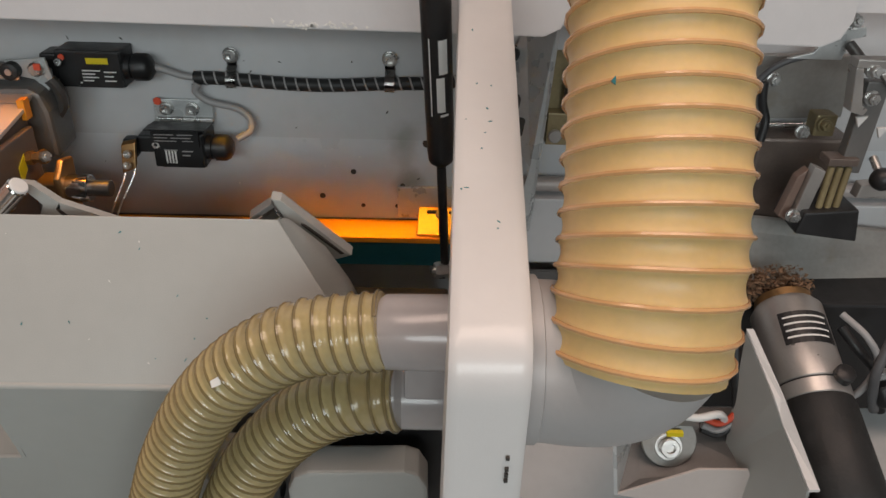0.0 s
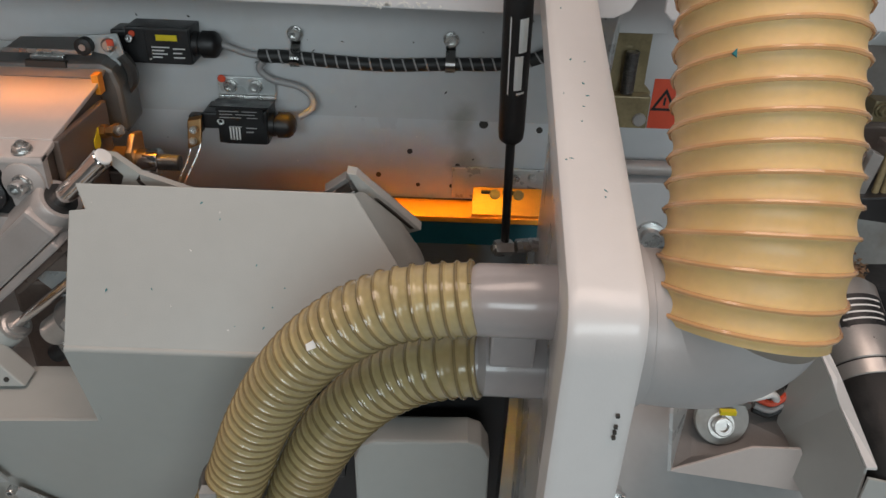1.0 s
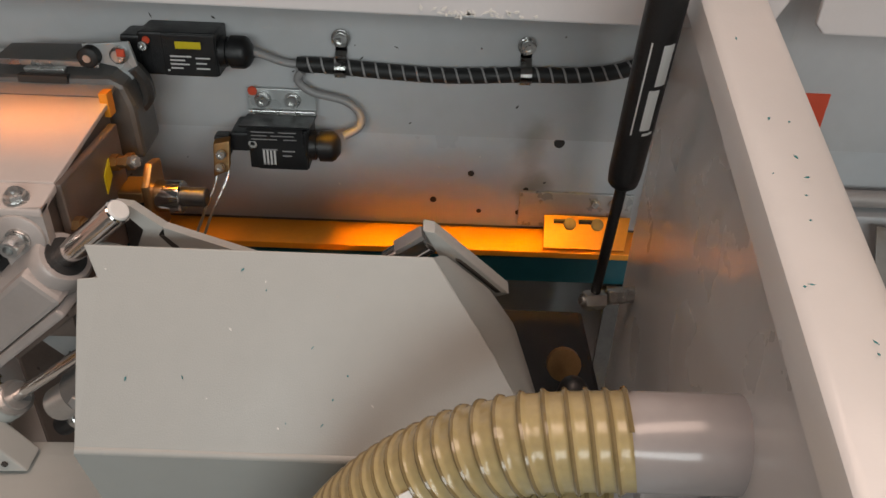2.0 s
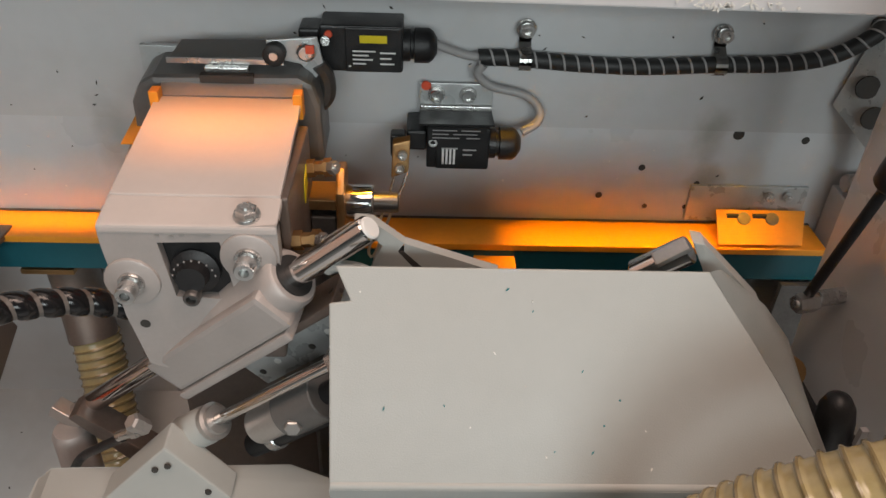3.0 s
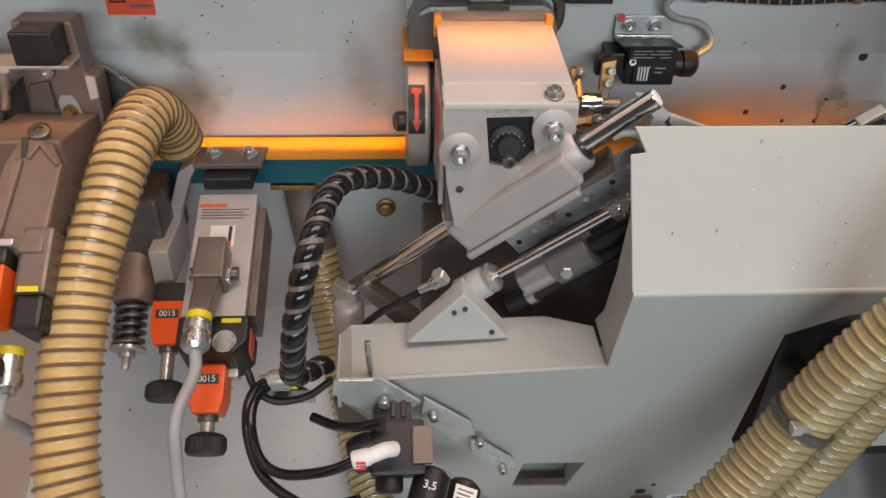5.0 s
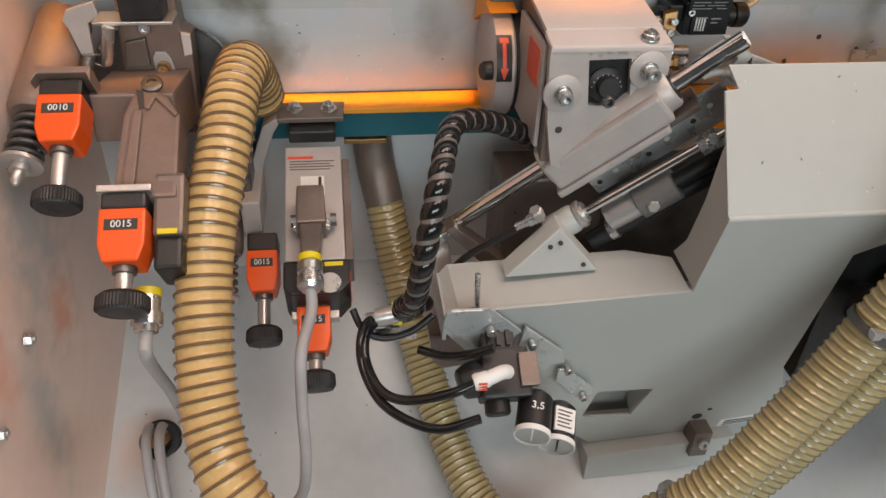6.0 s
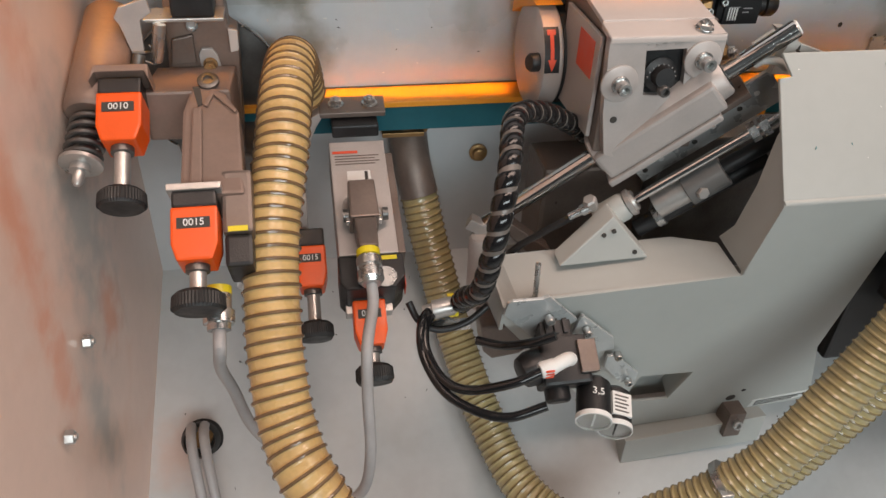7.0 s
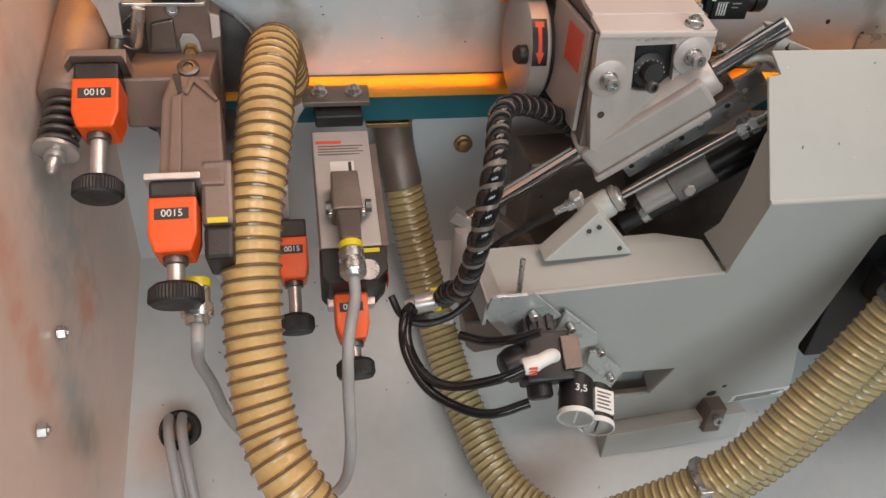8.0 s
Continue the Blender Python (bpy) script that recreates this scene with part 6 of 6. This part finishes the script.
# cable grommet in the bed with two grey cables
fz0 = lambda y: 0.865 - (0.712 - y) * K
gr = thing("cable_grommet", (-0.812, 0.515, fz0(0.515)), "black rubber cable grommet with two grey cables", "grommet")
gn = Vector((0, -K, 1)).normalized()
gc = Vector((-0.812, 0.543, fz0(0.543)))
part("sleeve", lathe(gc - gn * 0.002, gn + Vector((0, -0.35, 0)), [(0, 0.022), (0.004, 0.022), (0.006, 0.0195), (0.022, 0.0185), (0.026, 0.016), (0.014, 0.014)], 28), RUBBER, gr, smooth=True)
part("orange_insert", lathe(gc + gn * 0.010 + Vector((0, 0.002, 0)), gn, [(0, 0.014), (0.006, 0.013)], 16), BRASS, gr)
for dx in (-0.007, 0.006):
    part("cable", tube([gc + Vector((dx, 0.004, 0.0)), gc + Vector((dx, -0.008, 0.028)), gc + Vector((dx + 0.006, -0.05, 0.030)), (-0.790 + dx, 0.430, fz0(0.430) + 0.03), (-0.762 + dx, 0.375, fz0(0.375) + 0.03), (-0.72 + dx, 0.32, fz0(0.32) + 0.02), (-0.66 + dx, 0.28, fz0(0.28) + 0.012)], 0.0052, 12, 0.004), CABLE, gr, "grey cable", smooth=True)
for y, z in ((0.385, 0.958), (0.461, 0.985)):
    x = -0.888 + (y - 0.16) * 0.0616
    socket_bolt("bolt", (x, y, z), (1, 0, 0), 0.0058, ALU, None)

# ---- right hand bay ----
rp = thing("guide_block", (0.115, 0.69, 1.17), "oily steel guide block with a threaded spindle", "guide")
part("plate", prism([(0.090, 0.690, 1.275), (0.138, 0.690, 1.275), (0.138, 0.690, 1.225), (0.145, 0.690, 1.218), (0.145, 0.690, 1.187), (0.090, 0.690, 1.187)], (0, 0.0095, 0)), OLIVE, rp, "brown stained plate", bevel=0.001)
part("block", box((0.100, 0.674, 1.187), (0.142, 0.6895, 1.218)), OLIVE, rp, bevel=0.001)
part("spindle", rod((0.120, 0.682, 1.218), (0.120, 0.682, 1.258), 0.0058, 18), DSTEEL, rp, smooth=True)
part("spindle_thread", helix([(0.120, 0.682, 1.219), (0.120, 0.682, 1.24), (0.120, 0.682, 1.258)], 0.0058, 0.0028, 0.0008, 6, 18), DSTEEL, rp, smooth=True)
for x in (0.108, 0.134):
    part("pin", lathe((x, 0.674, 1.196), (0, -1, 0), [(0, 0.0065), (0.002, 0.0065), (0.003, 0.0055)], 18), ALU, rp, smooth=True)
part("cap", box((0.092, 0.676, 1.276), (0.148, 0.6985, 1.312)), WALL, rp, "pale cover", bevel=0.001)
solo("round_rail", rod((0.078, 0.684, 1.142), (0.60, 0.684, 1.142), 0.0075, 20), CAST, "grey round rail along the back panel", "rail", smooth=True)
solo("rail_step", box((0.078, 0.670, 1.060), (0.60, 0.6995, 1.132)), WALL, "pale painted step below the rail", "panel", bevel=0.002)
solo("wing_nut", lathe((0.165, 0.668, 1.075), (-0.2, -1, 0.1), [(0, 0.015), (0.006, 0.015), (0.007, 0.010), (0.016, 0.009)], 20), STEEL, "steel knob on the pale step", "knob", smooth=True)
rb = thing("arm_assembly", (0.34, 0.64, 1.13), "oily steel arm assembly with bolts and a black ball knob", "machine arm")
part("plate", prism([(0.285, 0.688, 1.273), (0.379, 0.688, 1.275), (0.381, 0.688, 1.216), (0.290, 0.688, 1.212)], (0, 0.009, 0)), STAINED, rb, "oil stained steel plate", bevel=0.001)
part("edge_bar", rod((0.300, 0.682, 1.2085), (0.372, 0.682, 1.211), 0.0026, 14), STEEL, rb, "bright round bar", smooth=True)
part("dark_block", box((0.296, 0.660, 1.112), (0.385, 0.6985, 1.204)), CASTD, rb, "dark oily block", bevel=0.003)
part("upper_bracket", prism([(0.302, 0.660, 1.278), (0.324, 0.660, 1.284), (0.337, 0.660, 1.306), (0.364, 0.660, 1.307), (0.366, 0.660, 1.299), (0.354, 0.660, 1.296), (0.350, 0.660, 1.278)], (0, 0.004, 0)), GALV, rb, "grey folded bracket", bevel=0.0008)
socket_bolt("bolt", (0.351, 0.660, 1.311), (0, -1, 0.3), 0.0055, STEEL, rb, washer=0.007)
part("stay", rod((0.350, 0.656, 1.294), (0.366, 0.640, 1.275), 0.0045, 14), DSTEEL, rb, smooth=True)
part("frame_top", box((0.330, 0.598, 1.2885), (0.400, 0.612, 1.2955)), ALU, rb, "pale machined frame", bevel=0.001)
part("frame_side", prism([(0.330, 0.598, 1.2885), (0.3365, 0.598, 1.2885), (0.3440, 0.598, 1.2580), (0.3500, 0.598, 1.2540), (0.3470, 0.598, 1.2490), (0.3360, 0.598, 1.2520)], (0, 0.014, 0)), ALU, rb, "pale machined upright", bevel=0.001)
part("frame_brace", prism([(0.351, 0.597, 1.2840), (0.354, 0.597, 1.2860), (0.372, 0.597, 1.2680), (0.370, 0.597, 1.2650)], (0, 0.010, 0)), ALU, rb, bevel=0.0008)
part("swing_arm", prism([(0.347, 0.604, 1.276), (0.366, 0.604, 1.276), (0.3635, 0.604, 1.195), (0.3490, 0.604, 1.195), (0.3455, 0.604, 1.207)], (0, 0.012, 0)), REAR, rb, "dark grey swing arm", bevel=0.0015)
for x, z in ((0.3435, 1.247), (0.364, 1.238)):
    part("white_wedge", prism([(x, 0.600, z), (x + 0.010, 0.600, z + 0.001), (x + 0.004, 0.600, z - 0.009)], (0, 0.003, 0)), POST, rb, "white plastic wedge", bevel=0.0005)
part("knob_stem", rod((0.372, 0.606, 1.210), (0.373, 0.590, 1.200), 0.0035, 12), STEEL, rb, smooth=True)
part("ball_knob", lathe((0.373, 0.5955, 1.198), (0, -1, 0), [(0, 0.002), (0.002, 0.0062), (0.006, 0.0092), (0.010, 0.0098), (0.014, 0.0090), (0.018, 0.0058), (0.0196, 0.002)], 24), BLACK, rb, "black ball knob", smooth=True)
part("lower_bar", prism([(0.367, 0.600, 1.1855), (0.405, 0.600, 1.1910), (0.405, 0.600, 1.1770), (0.365, 0.600, 1.1730)], (0, 0.012, 0)), ALU, rb, "pale machined bar", bevel=0.001)
part("strut", prism([(0.320, 0.598, 1.2030), (0.3310, 0.598, 1.1985), (0.3235, 0.598, 1.1480), (0.3125, 0.598, 1.1500)], (0, 0.010, 0)), ALU, rb, "worn bright strut", bevel=0.001)
part("strut_side", prism([(0.3105, 0.604, 1.190), (0.3190, 0.604, 1.198), (0.3110, 0.604, 1.148), (0.3030, 0.604, 1.152)], (0, 0.010, 0)), CASTM, rb, bevel=0.001)
for x in (0.3365, 0.3440, 0.3515):
    part("pillar", rod((x, 0.602, 1.202), (x - 0.002, 0.600, 1.163), 0.0030, 12), OLIVE, rb, "yellowish spring pillar", smooth=True)
part("pillar_cap", box((0.331, 0.598, 1.2035), (0.357, 0.616, 1.2105)), CASTD, rb, bevel=0.001)
part("foot_block", prism([(0.3190, 0.590, 1.1625), (0.3660, 0.590, 1.1665), (0.3720, 0.590, 1.1350), (0.3150, 0.590, 1.1420)], (0, 0.05, 0)), BLACK, rb, "black foot block", bevel=0.002)
for x, y, z, mt in ((0.306, 0.686, 1.252, STEEL), (0.346, 0.602, 1.286, STEEL), (0.340, 0.640, 1.226, OLIVE), (0.322, 0.640, 1.219, STEEL), (0.312, 0.597, 1.157, STEEL), (0.352, 0.603, 1.263, STEEL)):
    socket_bolt("bolt", (x, y, z), (0, -1, 0.1), 0.005, mt, rb, washer=0.0065)
part("fitting_block", box((0.333, 0.641, 1.214), (0.352, 0.659, 1.234)), OLIVE, rb, "oily fitting block", bevel=0.002)
part("cable", tube([(0.287, 0.672, 1.255), (0.298, 0.670, 1.268), (0.312, 0.668, 1.276), (0.332, 0.667, 1.281)], 0.0030, 10, 0.003), WIRE, rb, smooth=True)
part("cable", tube([(0.292, 0.672, 1.253), (0.294, 0.670, 1.235), (0.300, 0.668, 1.218), (0.297, 0.662, 1.200)], 0.0042, 10, 0.003), BLACK, rb, smooth=True)
solo("lower_guard", prism([(0.250, 0.650, 1.132), (0.60, 0.650, 1.098), (0.60, 0.600, 1.000), (0.250, 0.620, 1.086)], (0, 0.003, 0.002)), STAINED, "grey painted guard below the arm", "guard", kind=S, bevel=0.001)

mo = thing("spindle_motor", (0.315, 0.47, 1.0), "silver cylindrical motor with black nameplate and boot", "motor")
ma, mz = Vector((0.311, 0.565, 1.080)), Vector((0.313, 0.412, 1.008))
md = (mz - ma).normalized()
part("housing", lathe(ma, md, [(0, 0.026), (0.006, 0.0305), (0.078, 0.0305), (0.079, 0.0295)], 40), ALU, mo, "silver motor housing", smooth=True)
part("rear_ring", lathe(ma - md * 0.008, md, [(0, 0.024), (0.008, 0.025)], 30), BRASS, mo, smooth=True)
part("groove", lathe(ma + md * 0.079, md, [(0, 0.0298), (0.002, 0.0298)], 40), BLACK, mo)
part("ring", lathe(ma + md * 0.081, md, [(0, 0.031), (0.012, 0.031), (0.013, 0.030)], 40), ALU, mo, smooth=True)
part("boot", lathe(ma + md * 0.094, md, [(0, 0.0305), (0.003, 0.0315), (0.080, 0.0325), (0.085, 0.030)], 40), RUBBER, mo, "black rubber boot", smooth=True)
nm = (Vector((0, -0.55, 0.83)) - md * Vector((0, -0.55, 0.83)).dot(md)).normalized()
tm = Matrix((md.cross(nm) * -1, md, nm)).transposed().to_4x4()


def on_motor(u0, u1, s0, s1, r):
    bm = nb()
    rows = []
    for i in range(9):
        a = u0 + (u1 - u0) * i / 8
        rows.append([bm.verts.new(ma + md * s + (tm.col[0].to_3d() * math.sin(a) + nm * math.cos(a)) * r) for s in (s0, s1)])
    for p, q in zip(rows, rows[1:]):
        bm.faces.new((p[0], q[0], q[1], p[1]))
    return bm


part("nameplate", on_motor(-0.75, 0.75, 0.020, 0.050, 0.0308), BLACK, mo, "black nameplate")
for k in range(4):
    part("print_bar", on_motor(-0.65, 0.6 - 0.08 * (k % 2), 0.0245 + k * 0.0062, 0.0262 + k * 0.0062, 0.0311), WHITE, mo)
part("clamp_knob", lathe(ma + md * 0.081 + nm * 0.028 + tm.col[0].to_3d() * 0.014, nm, [(0, 0.008), (0.008, 0.008), (0.009, 0.0065)], 18), BLACK, mo, smooth=True)
sh = thing("motor_shield", (0.27, 0.46, 0.98), "pale grey folded shield beside the motor", "shield")
part("side", prism([(0.259, 0.520, 1.085), (0.265, 0.462, 1.062), (0.269, 0.445, 1.048), (0.273, 0.398, 1.030), (0.273, 0.385, 0.94), (0.259, 0.50, 0.96)], (0.0025, 0, 0)), GUARD, sh, bevel=0.0006)
part("rim", prism([(0.259, 0.520, 1.086), (0.265, 0.462, 1.063), (0.269, 0.445, 1.049), (0.273, 0.396, 1.031), (0.281, 0.396, 1.031), (0.277, 0.445, 1.049), (0.273, 0.462, 1.063), (0.265, 0.520, 1.086)], (0, 0.0003, 0.0022)), POST, sh, "bright folded rim")
part("front", prism([(0.273, 0.390, 1.028), (0.336, 0.385, 1.018), (0.336, 0.385, 0.94), (0.273, 0.388, 0.94)], (0, 0.0025, 0)), GUARD, sh, bevel=0.0006)
m6 = thing("gear_motor", (0.215, 0.50, 0.95), "small grey gear motor with a yellow tag and bolt", "motor")
part("housing", lathe((0.213, 0.555, 1.025), (-0.05, -0.78, -0.5), [(0, 0.022), (0.06, 0.022), (0.062, 0.019)], 30), ALU, m6, smooth=True)
part("flange", lathe((0.204, 0.500, 0.985), (-0.05, -0.85, 0.4), [(0, 0.022), (0.008, 0.024), (0.010, 0.023)], 32), STAINED, m6, "grey round flange", smooth=True)
socket_bolt("bolt", (0.203, 0.490, 0.984), (-0.05, -0.85, 0.45), 0.0085, ALU, m6, washer=0.012, h=0.007, hexed=False)
part("yellow_tag", box((0.199, 0.4875, 0.997), (0.213, 0.492, 1.001)), YELLOW, m6, "yellow tag")
part("white_cable", tube([(0.200, 0.50, 1.030), (0.205, 0.495, 1.018), (0.225, 0.495, 1.012), (0.245, 0.50, 1.012), (0.255, 0.505, 1.0)], 0.0035, 10, 0.003), WHITE, m6, "white cable", smooth=True)
for k, (mat_, z0) in enumerate(((RED, 1.003), (CABLE, 0.995), (BLACK, 0.990))):
    part("wire", tube([(0.235, 0.505, z0), (0.25, 0.503, z0 - 0.004), (0.262, 0.505, z0 + 0.006), (0.268, 0.512, z0 + 0.02)], 0.003, 8, 0.003), mat_, m6, smooth=True)
part("black_cable", tube([(0.252, 0.56, 1.12), (0.256, 0.535, 1.08), (0.260, 0.515, 1.04), (0.266, 0.505, 1.005), (0.275, 0.50, 0.995)], 0.005, 10, 0.003), BLACK, m6, smooth=True)
mcb = thing("cable_bundle", (0.36, 0.50, 1.0), "dark looped motor cables beside the silver motor", "cable")
for k, (p, r_, mt) in enumerate((([(0.335, 0.520, 1.105), (0.349, 0.500, 1.096), (0.362, 0.495, 1.074), (0.360, 0.500, 1.040), (0.352, 0.510, 1.020)], 0.0030, CABLE), ([(0.400, 0.520, 1.130), (0.372, 0.500, 1.105), (0.360, 0.490, 1.075), (0.363, 0.490, 1.050), (0.378, 0.500, 1.020)], 0.0042, WIRE), ([(0.345, 0.530, 1.085), (0.358, 0.515, 1.070), (0.376, 0.510, 1.050), (0.392, 0.510, 1.010)], 0.0045, BLACK))):
    part("cable", tube(p, r_, 10, 0.003), mt, mcb, smooth=True)
part("connector", lathe((0.372, 0.495, 1.052), (0.4, -0.3, -0.8), [(0, 0.006), (0.004, 0.0085), (0.018, 0.0085), (0.020, 0.006)], 16), BLACK, mcb, "black cable connector", smooth=True)
part("nut", lathe((0.366, 0.497, 1.064), (0.4, -0.3, -0.8), [(0, 0.007), (0.006, 0.007)], 6, hexed=True), STEEL, mcb)
solo("side_plate", prism([(0.372, 0.440, 1.035), (0.420, 0.440, 1.050), (0.420, 0.420, 0.900), (0.362, 0.420, 0.900)], (0, 0.003, 0)), GUARD, "grey painted plate beside the motor boot", "plate", bevel=0.001)
tr = thing("chute_plate", (0.23, 0.48, 0.93), "pale folded chute plate under the gear motor", "chute")
part("floor_plate", prism([(0.157, 0.462, 0.957), (0.290, 0.462, 0.975), (0.290, 0.54, 0.985), (0.175, 0.54, 0.985)], (0, 0.001, -0.002)), REAR, tr, "dark scuffed floor plate")
part("left_wall", prism([(0.1535, 0.460, 0.956), (0.172, 0.500, 0.990), (0.164, 0.520, 1.030), (0.143, 0.460, 1.022)], (0.003, 0, 0)), GALV, tr, "bright left wall")
part("front_lip", prism([(0.154, 0.460, 0.956), (0.221, 0.460, 0.987), (0.262, 0.460, 0.987), (0.289, 0.460, 0.934)], (0, 0.0025, 0)), COVER, tr, "pale sheet front", bevel=0.0006)
solo("bay_floor", prism([(0.04, 0.66, 0.93), (0.60, 0.66, 0.93), (0.60, 0.30, 0.80), (0.04, 0.30, 0.80)], (0, 0, -0.01)), FLOORM, "pale grey sloping bed of the next bay", "floor", kind=S)
# black box added behind the spindle motor to darken this bay
solo("bay_shade_box", box((0.215, 0.58, 0.95), (0.60, 0.65, 1.075)), BLACK, "black box added to darken the bay behind the spindle motor", "casing", kind=S, bevel=0.003)
solo("bay_back", box((0.04, 0.655, 0.90), (0.60, 0.66, 1.058)), DSTEEL, "thin dark sheet behind the motors", "casing", kind=S)
bm = nb()
rnd = random.Random(4)
for i in range(900):
    c = Vector((rnd.uniform(0.275, 0.335), rnd.uniform(0.565, 0.60), rnd.uniform(1.085, 1.104)))
    a = [c + Vector((rnd.gauss(0, 0.0018), rnd.gauss(0, 0.0016), rnd.gauss(0, 0.0012))) for _ in range(4)]
    vs = [bm.verts.new(p) for p in a]
    bm.faces.new(vs[:3])
    bm.faces.new((vs[1], vs[2], vs[3]))
solo("wood_shavings", bm, DUST, "heap of brown wood shavings behind the motor", "shavings", kind="stuff")

# dark space under the stub pipes, its shade made by a black box
dc = thing("dark_void_box", (-0.06, 0.5, 0.86), "black box filling the shaded void beneath the hoses", "casing")
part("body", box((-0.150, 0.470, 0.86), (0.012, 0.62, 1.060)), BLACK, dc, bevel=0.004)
part("pipe", tube([(-0.150, 0.462, 1.050), (-0.10, 0.458, 1.046), (-0.05, 0.458, 1.048), (-0.004, 0.462, 1.052)], 0.008, 12, 0.004), RUBBER, dc, "black pipe", smooth=True)
part("lever", prism([(-0.076, 0.455, 1.044), (-0.071, 0.455, 1.047), (-0.059, 0.455, 1.066), (-0.063, 0.455, 1.068)], (0, 0.006, 0)), CASTD, dc, "dull lever", bevel=0.0008)
cb = thing("cover_box", (-0.06, 0.43, 0.90), "grey sheet cover with rounded shoulders under the hoses", "cover")
part("panel", prism([(-0.112, 0.424, 0.925), (-0.113, 0.420, 1.000), (-0.108, 0.419, 1.014), (-0.097, 0.419, 1.020), (-0.024, 0.419, 1.022), (-0.013, 0.420, 1.017), (-0.006, 0.421, 1.003), (-0.004, 0.424, 0.927)], (0, 0.030, 0)), GUARD, cb, bevel=0.003)
part("side_valve", box((-0.140, 0.432, 0.965), (-0.122, 0.455, 1.000)), BLACK, cb, "black valve beside the cover", bevel=0.002)
be = thing("black_elbow", (-0.018, 0.45, 1.07), "black plastic elbow standing by the partition", "fitting")
part("body", lathe((-0.016, 0.452, 1.070), (-0.19, 0, 1), [(0, 0.0110), (0.048, 0.0110), (0.058, 0.0100), (0.065, 0.0070), (0.068, 0.002)], 24), BLACK, be, smooth=True)
part("spout", lathe((-0.020, 0.450, 1.098), (1, -0.3, -0.1), [(0, 0.0090), (0.016, 0.0090), (0.018, 0.0075)], 18), BLACK, be, smooth=True)
part("band", box((-0.0165, 0.4385, 1.108), (-0.0125, 0.4420, 1.122)), CABLE, be, "grey clip")
solo("round_fitting", lathe((-0.02, 0.52, 1.09), (0, -1, 0.4), [(0, 0.012), (0.006, 0.012), (0.007, 0.006)], 18), BRASS, "brass coloured round fitting", "fitting", smooth=True)

# ---- chips and dust ----
def scatter(name, n, mat, place, size, label, seed):
    bm = nb()
    r = random.Random(seed)
    for i in range(n):
        p, u, v = place(r)
        a = r.uniform(0, 6.28)
        e1 = (u * math.cos(a) + v * math.sin(a)) * size * r.uniform(0.5, 1.6)
        e2 = (v * math.cos(a) - u * math.sin(a)) * size * r.uniform(0.3, 0.7)
        up_ = u.cross(v) * size * 0.25
        vs = [bm.verts.new(q) for q in (p + e1, p + e2 * 0.8, p - e1 * 0.8, p - e2)]
        ws = [bm.verts.new(q.co + up_) for q in vs]
        bm.faces.new(ws)
        for k in range(4):
            bm.faces.new((vs[k], vs[(k + 1) % 4], ws[(k + 1) % 4], ws[k]))
    bmesh.ops.recalc_face_normals(bm, faces=bm.faces)
    solo(name, bm, mat, label, "chips", kind="stuff")


XA, ZA = Vector((1, 0, 0)), Vector((0, 0, 1))
on_wall = lambda r: (Vector((r.uniform(-0.70, 0.05), 0.6995, r.uniform(1.185, 1.30))), XA, ZA)
on_apron = lambda r: (Vector((r.uniform(-0.66, 0.04), 0.7025, r.uniform(1.095, 1.175))), XA, ZA)
FV = Vector((0, 1, K)).normalized()
on_floor = lambda r: (lambda y: (Vector((r.uniform(-0.84, -0.14), y, fz0(y) + 0.0004)), XA, FV))(r.uniform(0.36, 0.70))
TV = Vector((0, 0.062, 0.098)).normalized()
on_top = lambda r: (lambda s: (Vector((r.uniform(-0.30, -0.12), 0.411 + 0.058 * s - 0.0006, 1.112 + 0.092 * s + 0.0004)), XA, TV))(r.uniform(0.05, 0.95))
scatter("dark_chips", 42, CHIPD, on_wall, 0.0016, "scattered small dark chips clinging to the panel", 11)
scatter("dark_chips", 14, CHIPD, on_apron, 0.0013, "a few small dark chips on the lower panel", 12)
scatter("dark_chips", 60, CHIPD, on_floor, 0.0016, "small dark chips scattered over the bed", 13)
scatter("teal_chips", 9, CHIPT, on_top, 0.0011, "small teal paint chips on the guard", 14)
scatter("white_chips", 7, CHIPW, on_top, 0.0009, "small white chips on the guard", 15)
scatter("white_chips", 16, CHIPW, on_apron, 0.0015, "small white scratches and chips on the panel", 16)
on_edge = lambda r: (Vector((r.gauss(-0.095, 0.018), 0.5745, 1.3155 + r.uniform(-0.002, 0.003))), XA, ZA)
scatter("white_chips", 30, CHIPW, on_edge, 0.0020, "white shavings hanging on the flap edge", 17)
on_post = lambda r: (lambda y: (Vector((0.013 + (y - 0.233) * sk * 0.8 + r.uniform(-0.012, 0.012), y, 1.289 + (y - 0.242) * 0.3 + 0.0007)), XA, Vector((0, 1, 0.3))))(r.uniform(0.25, 0.45))
scatter("teal_chips", 12, CHIPT, on_post, 0.0009, "tiny teal chips on the partition flange", 18)
solo("white_flake", prism([(-0.125, 0.3225, 1.188), (-0.120, 0.3235, 1.191), (-0.119, 0.321, 1.187), (-0.124, 0.3205, 1.185)], (0, -0.001, 0.0006)), CHIPW, "white flake lying on the suction hose", "chip")
solo("teal_flake", prism([(0.0545, 0.2755, 1.371), (0.0560, 0.2755, 1.373), (0.0560, 0.274, 1.370)], (0, -0.001, 0.0005)), CHIPT, "teal flake stuck to the big hose", "chip")

# ---- hall around the machine ----
solo("hall_floor", box((-4, -4, -0.05), (4, 2.5, 0)), HALLM, "grey concrete hall floor", "floor", kind=S)
solo("machine_front", box((-0.95, -0.6, 0.0), (0.75, 0.02, 0.43)), WALL, "light grey machine base in front of the bed", "machine base", kind=S)
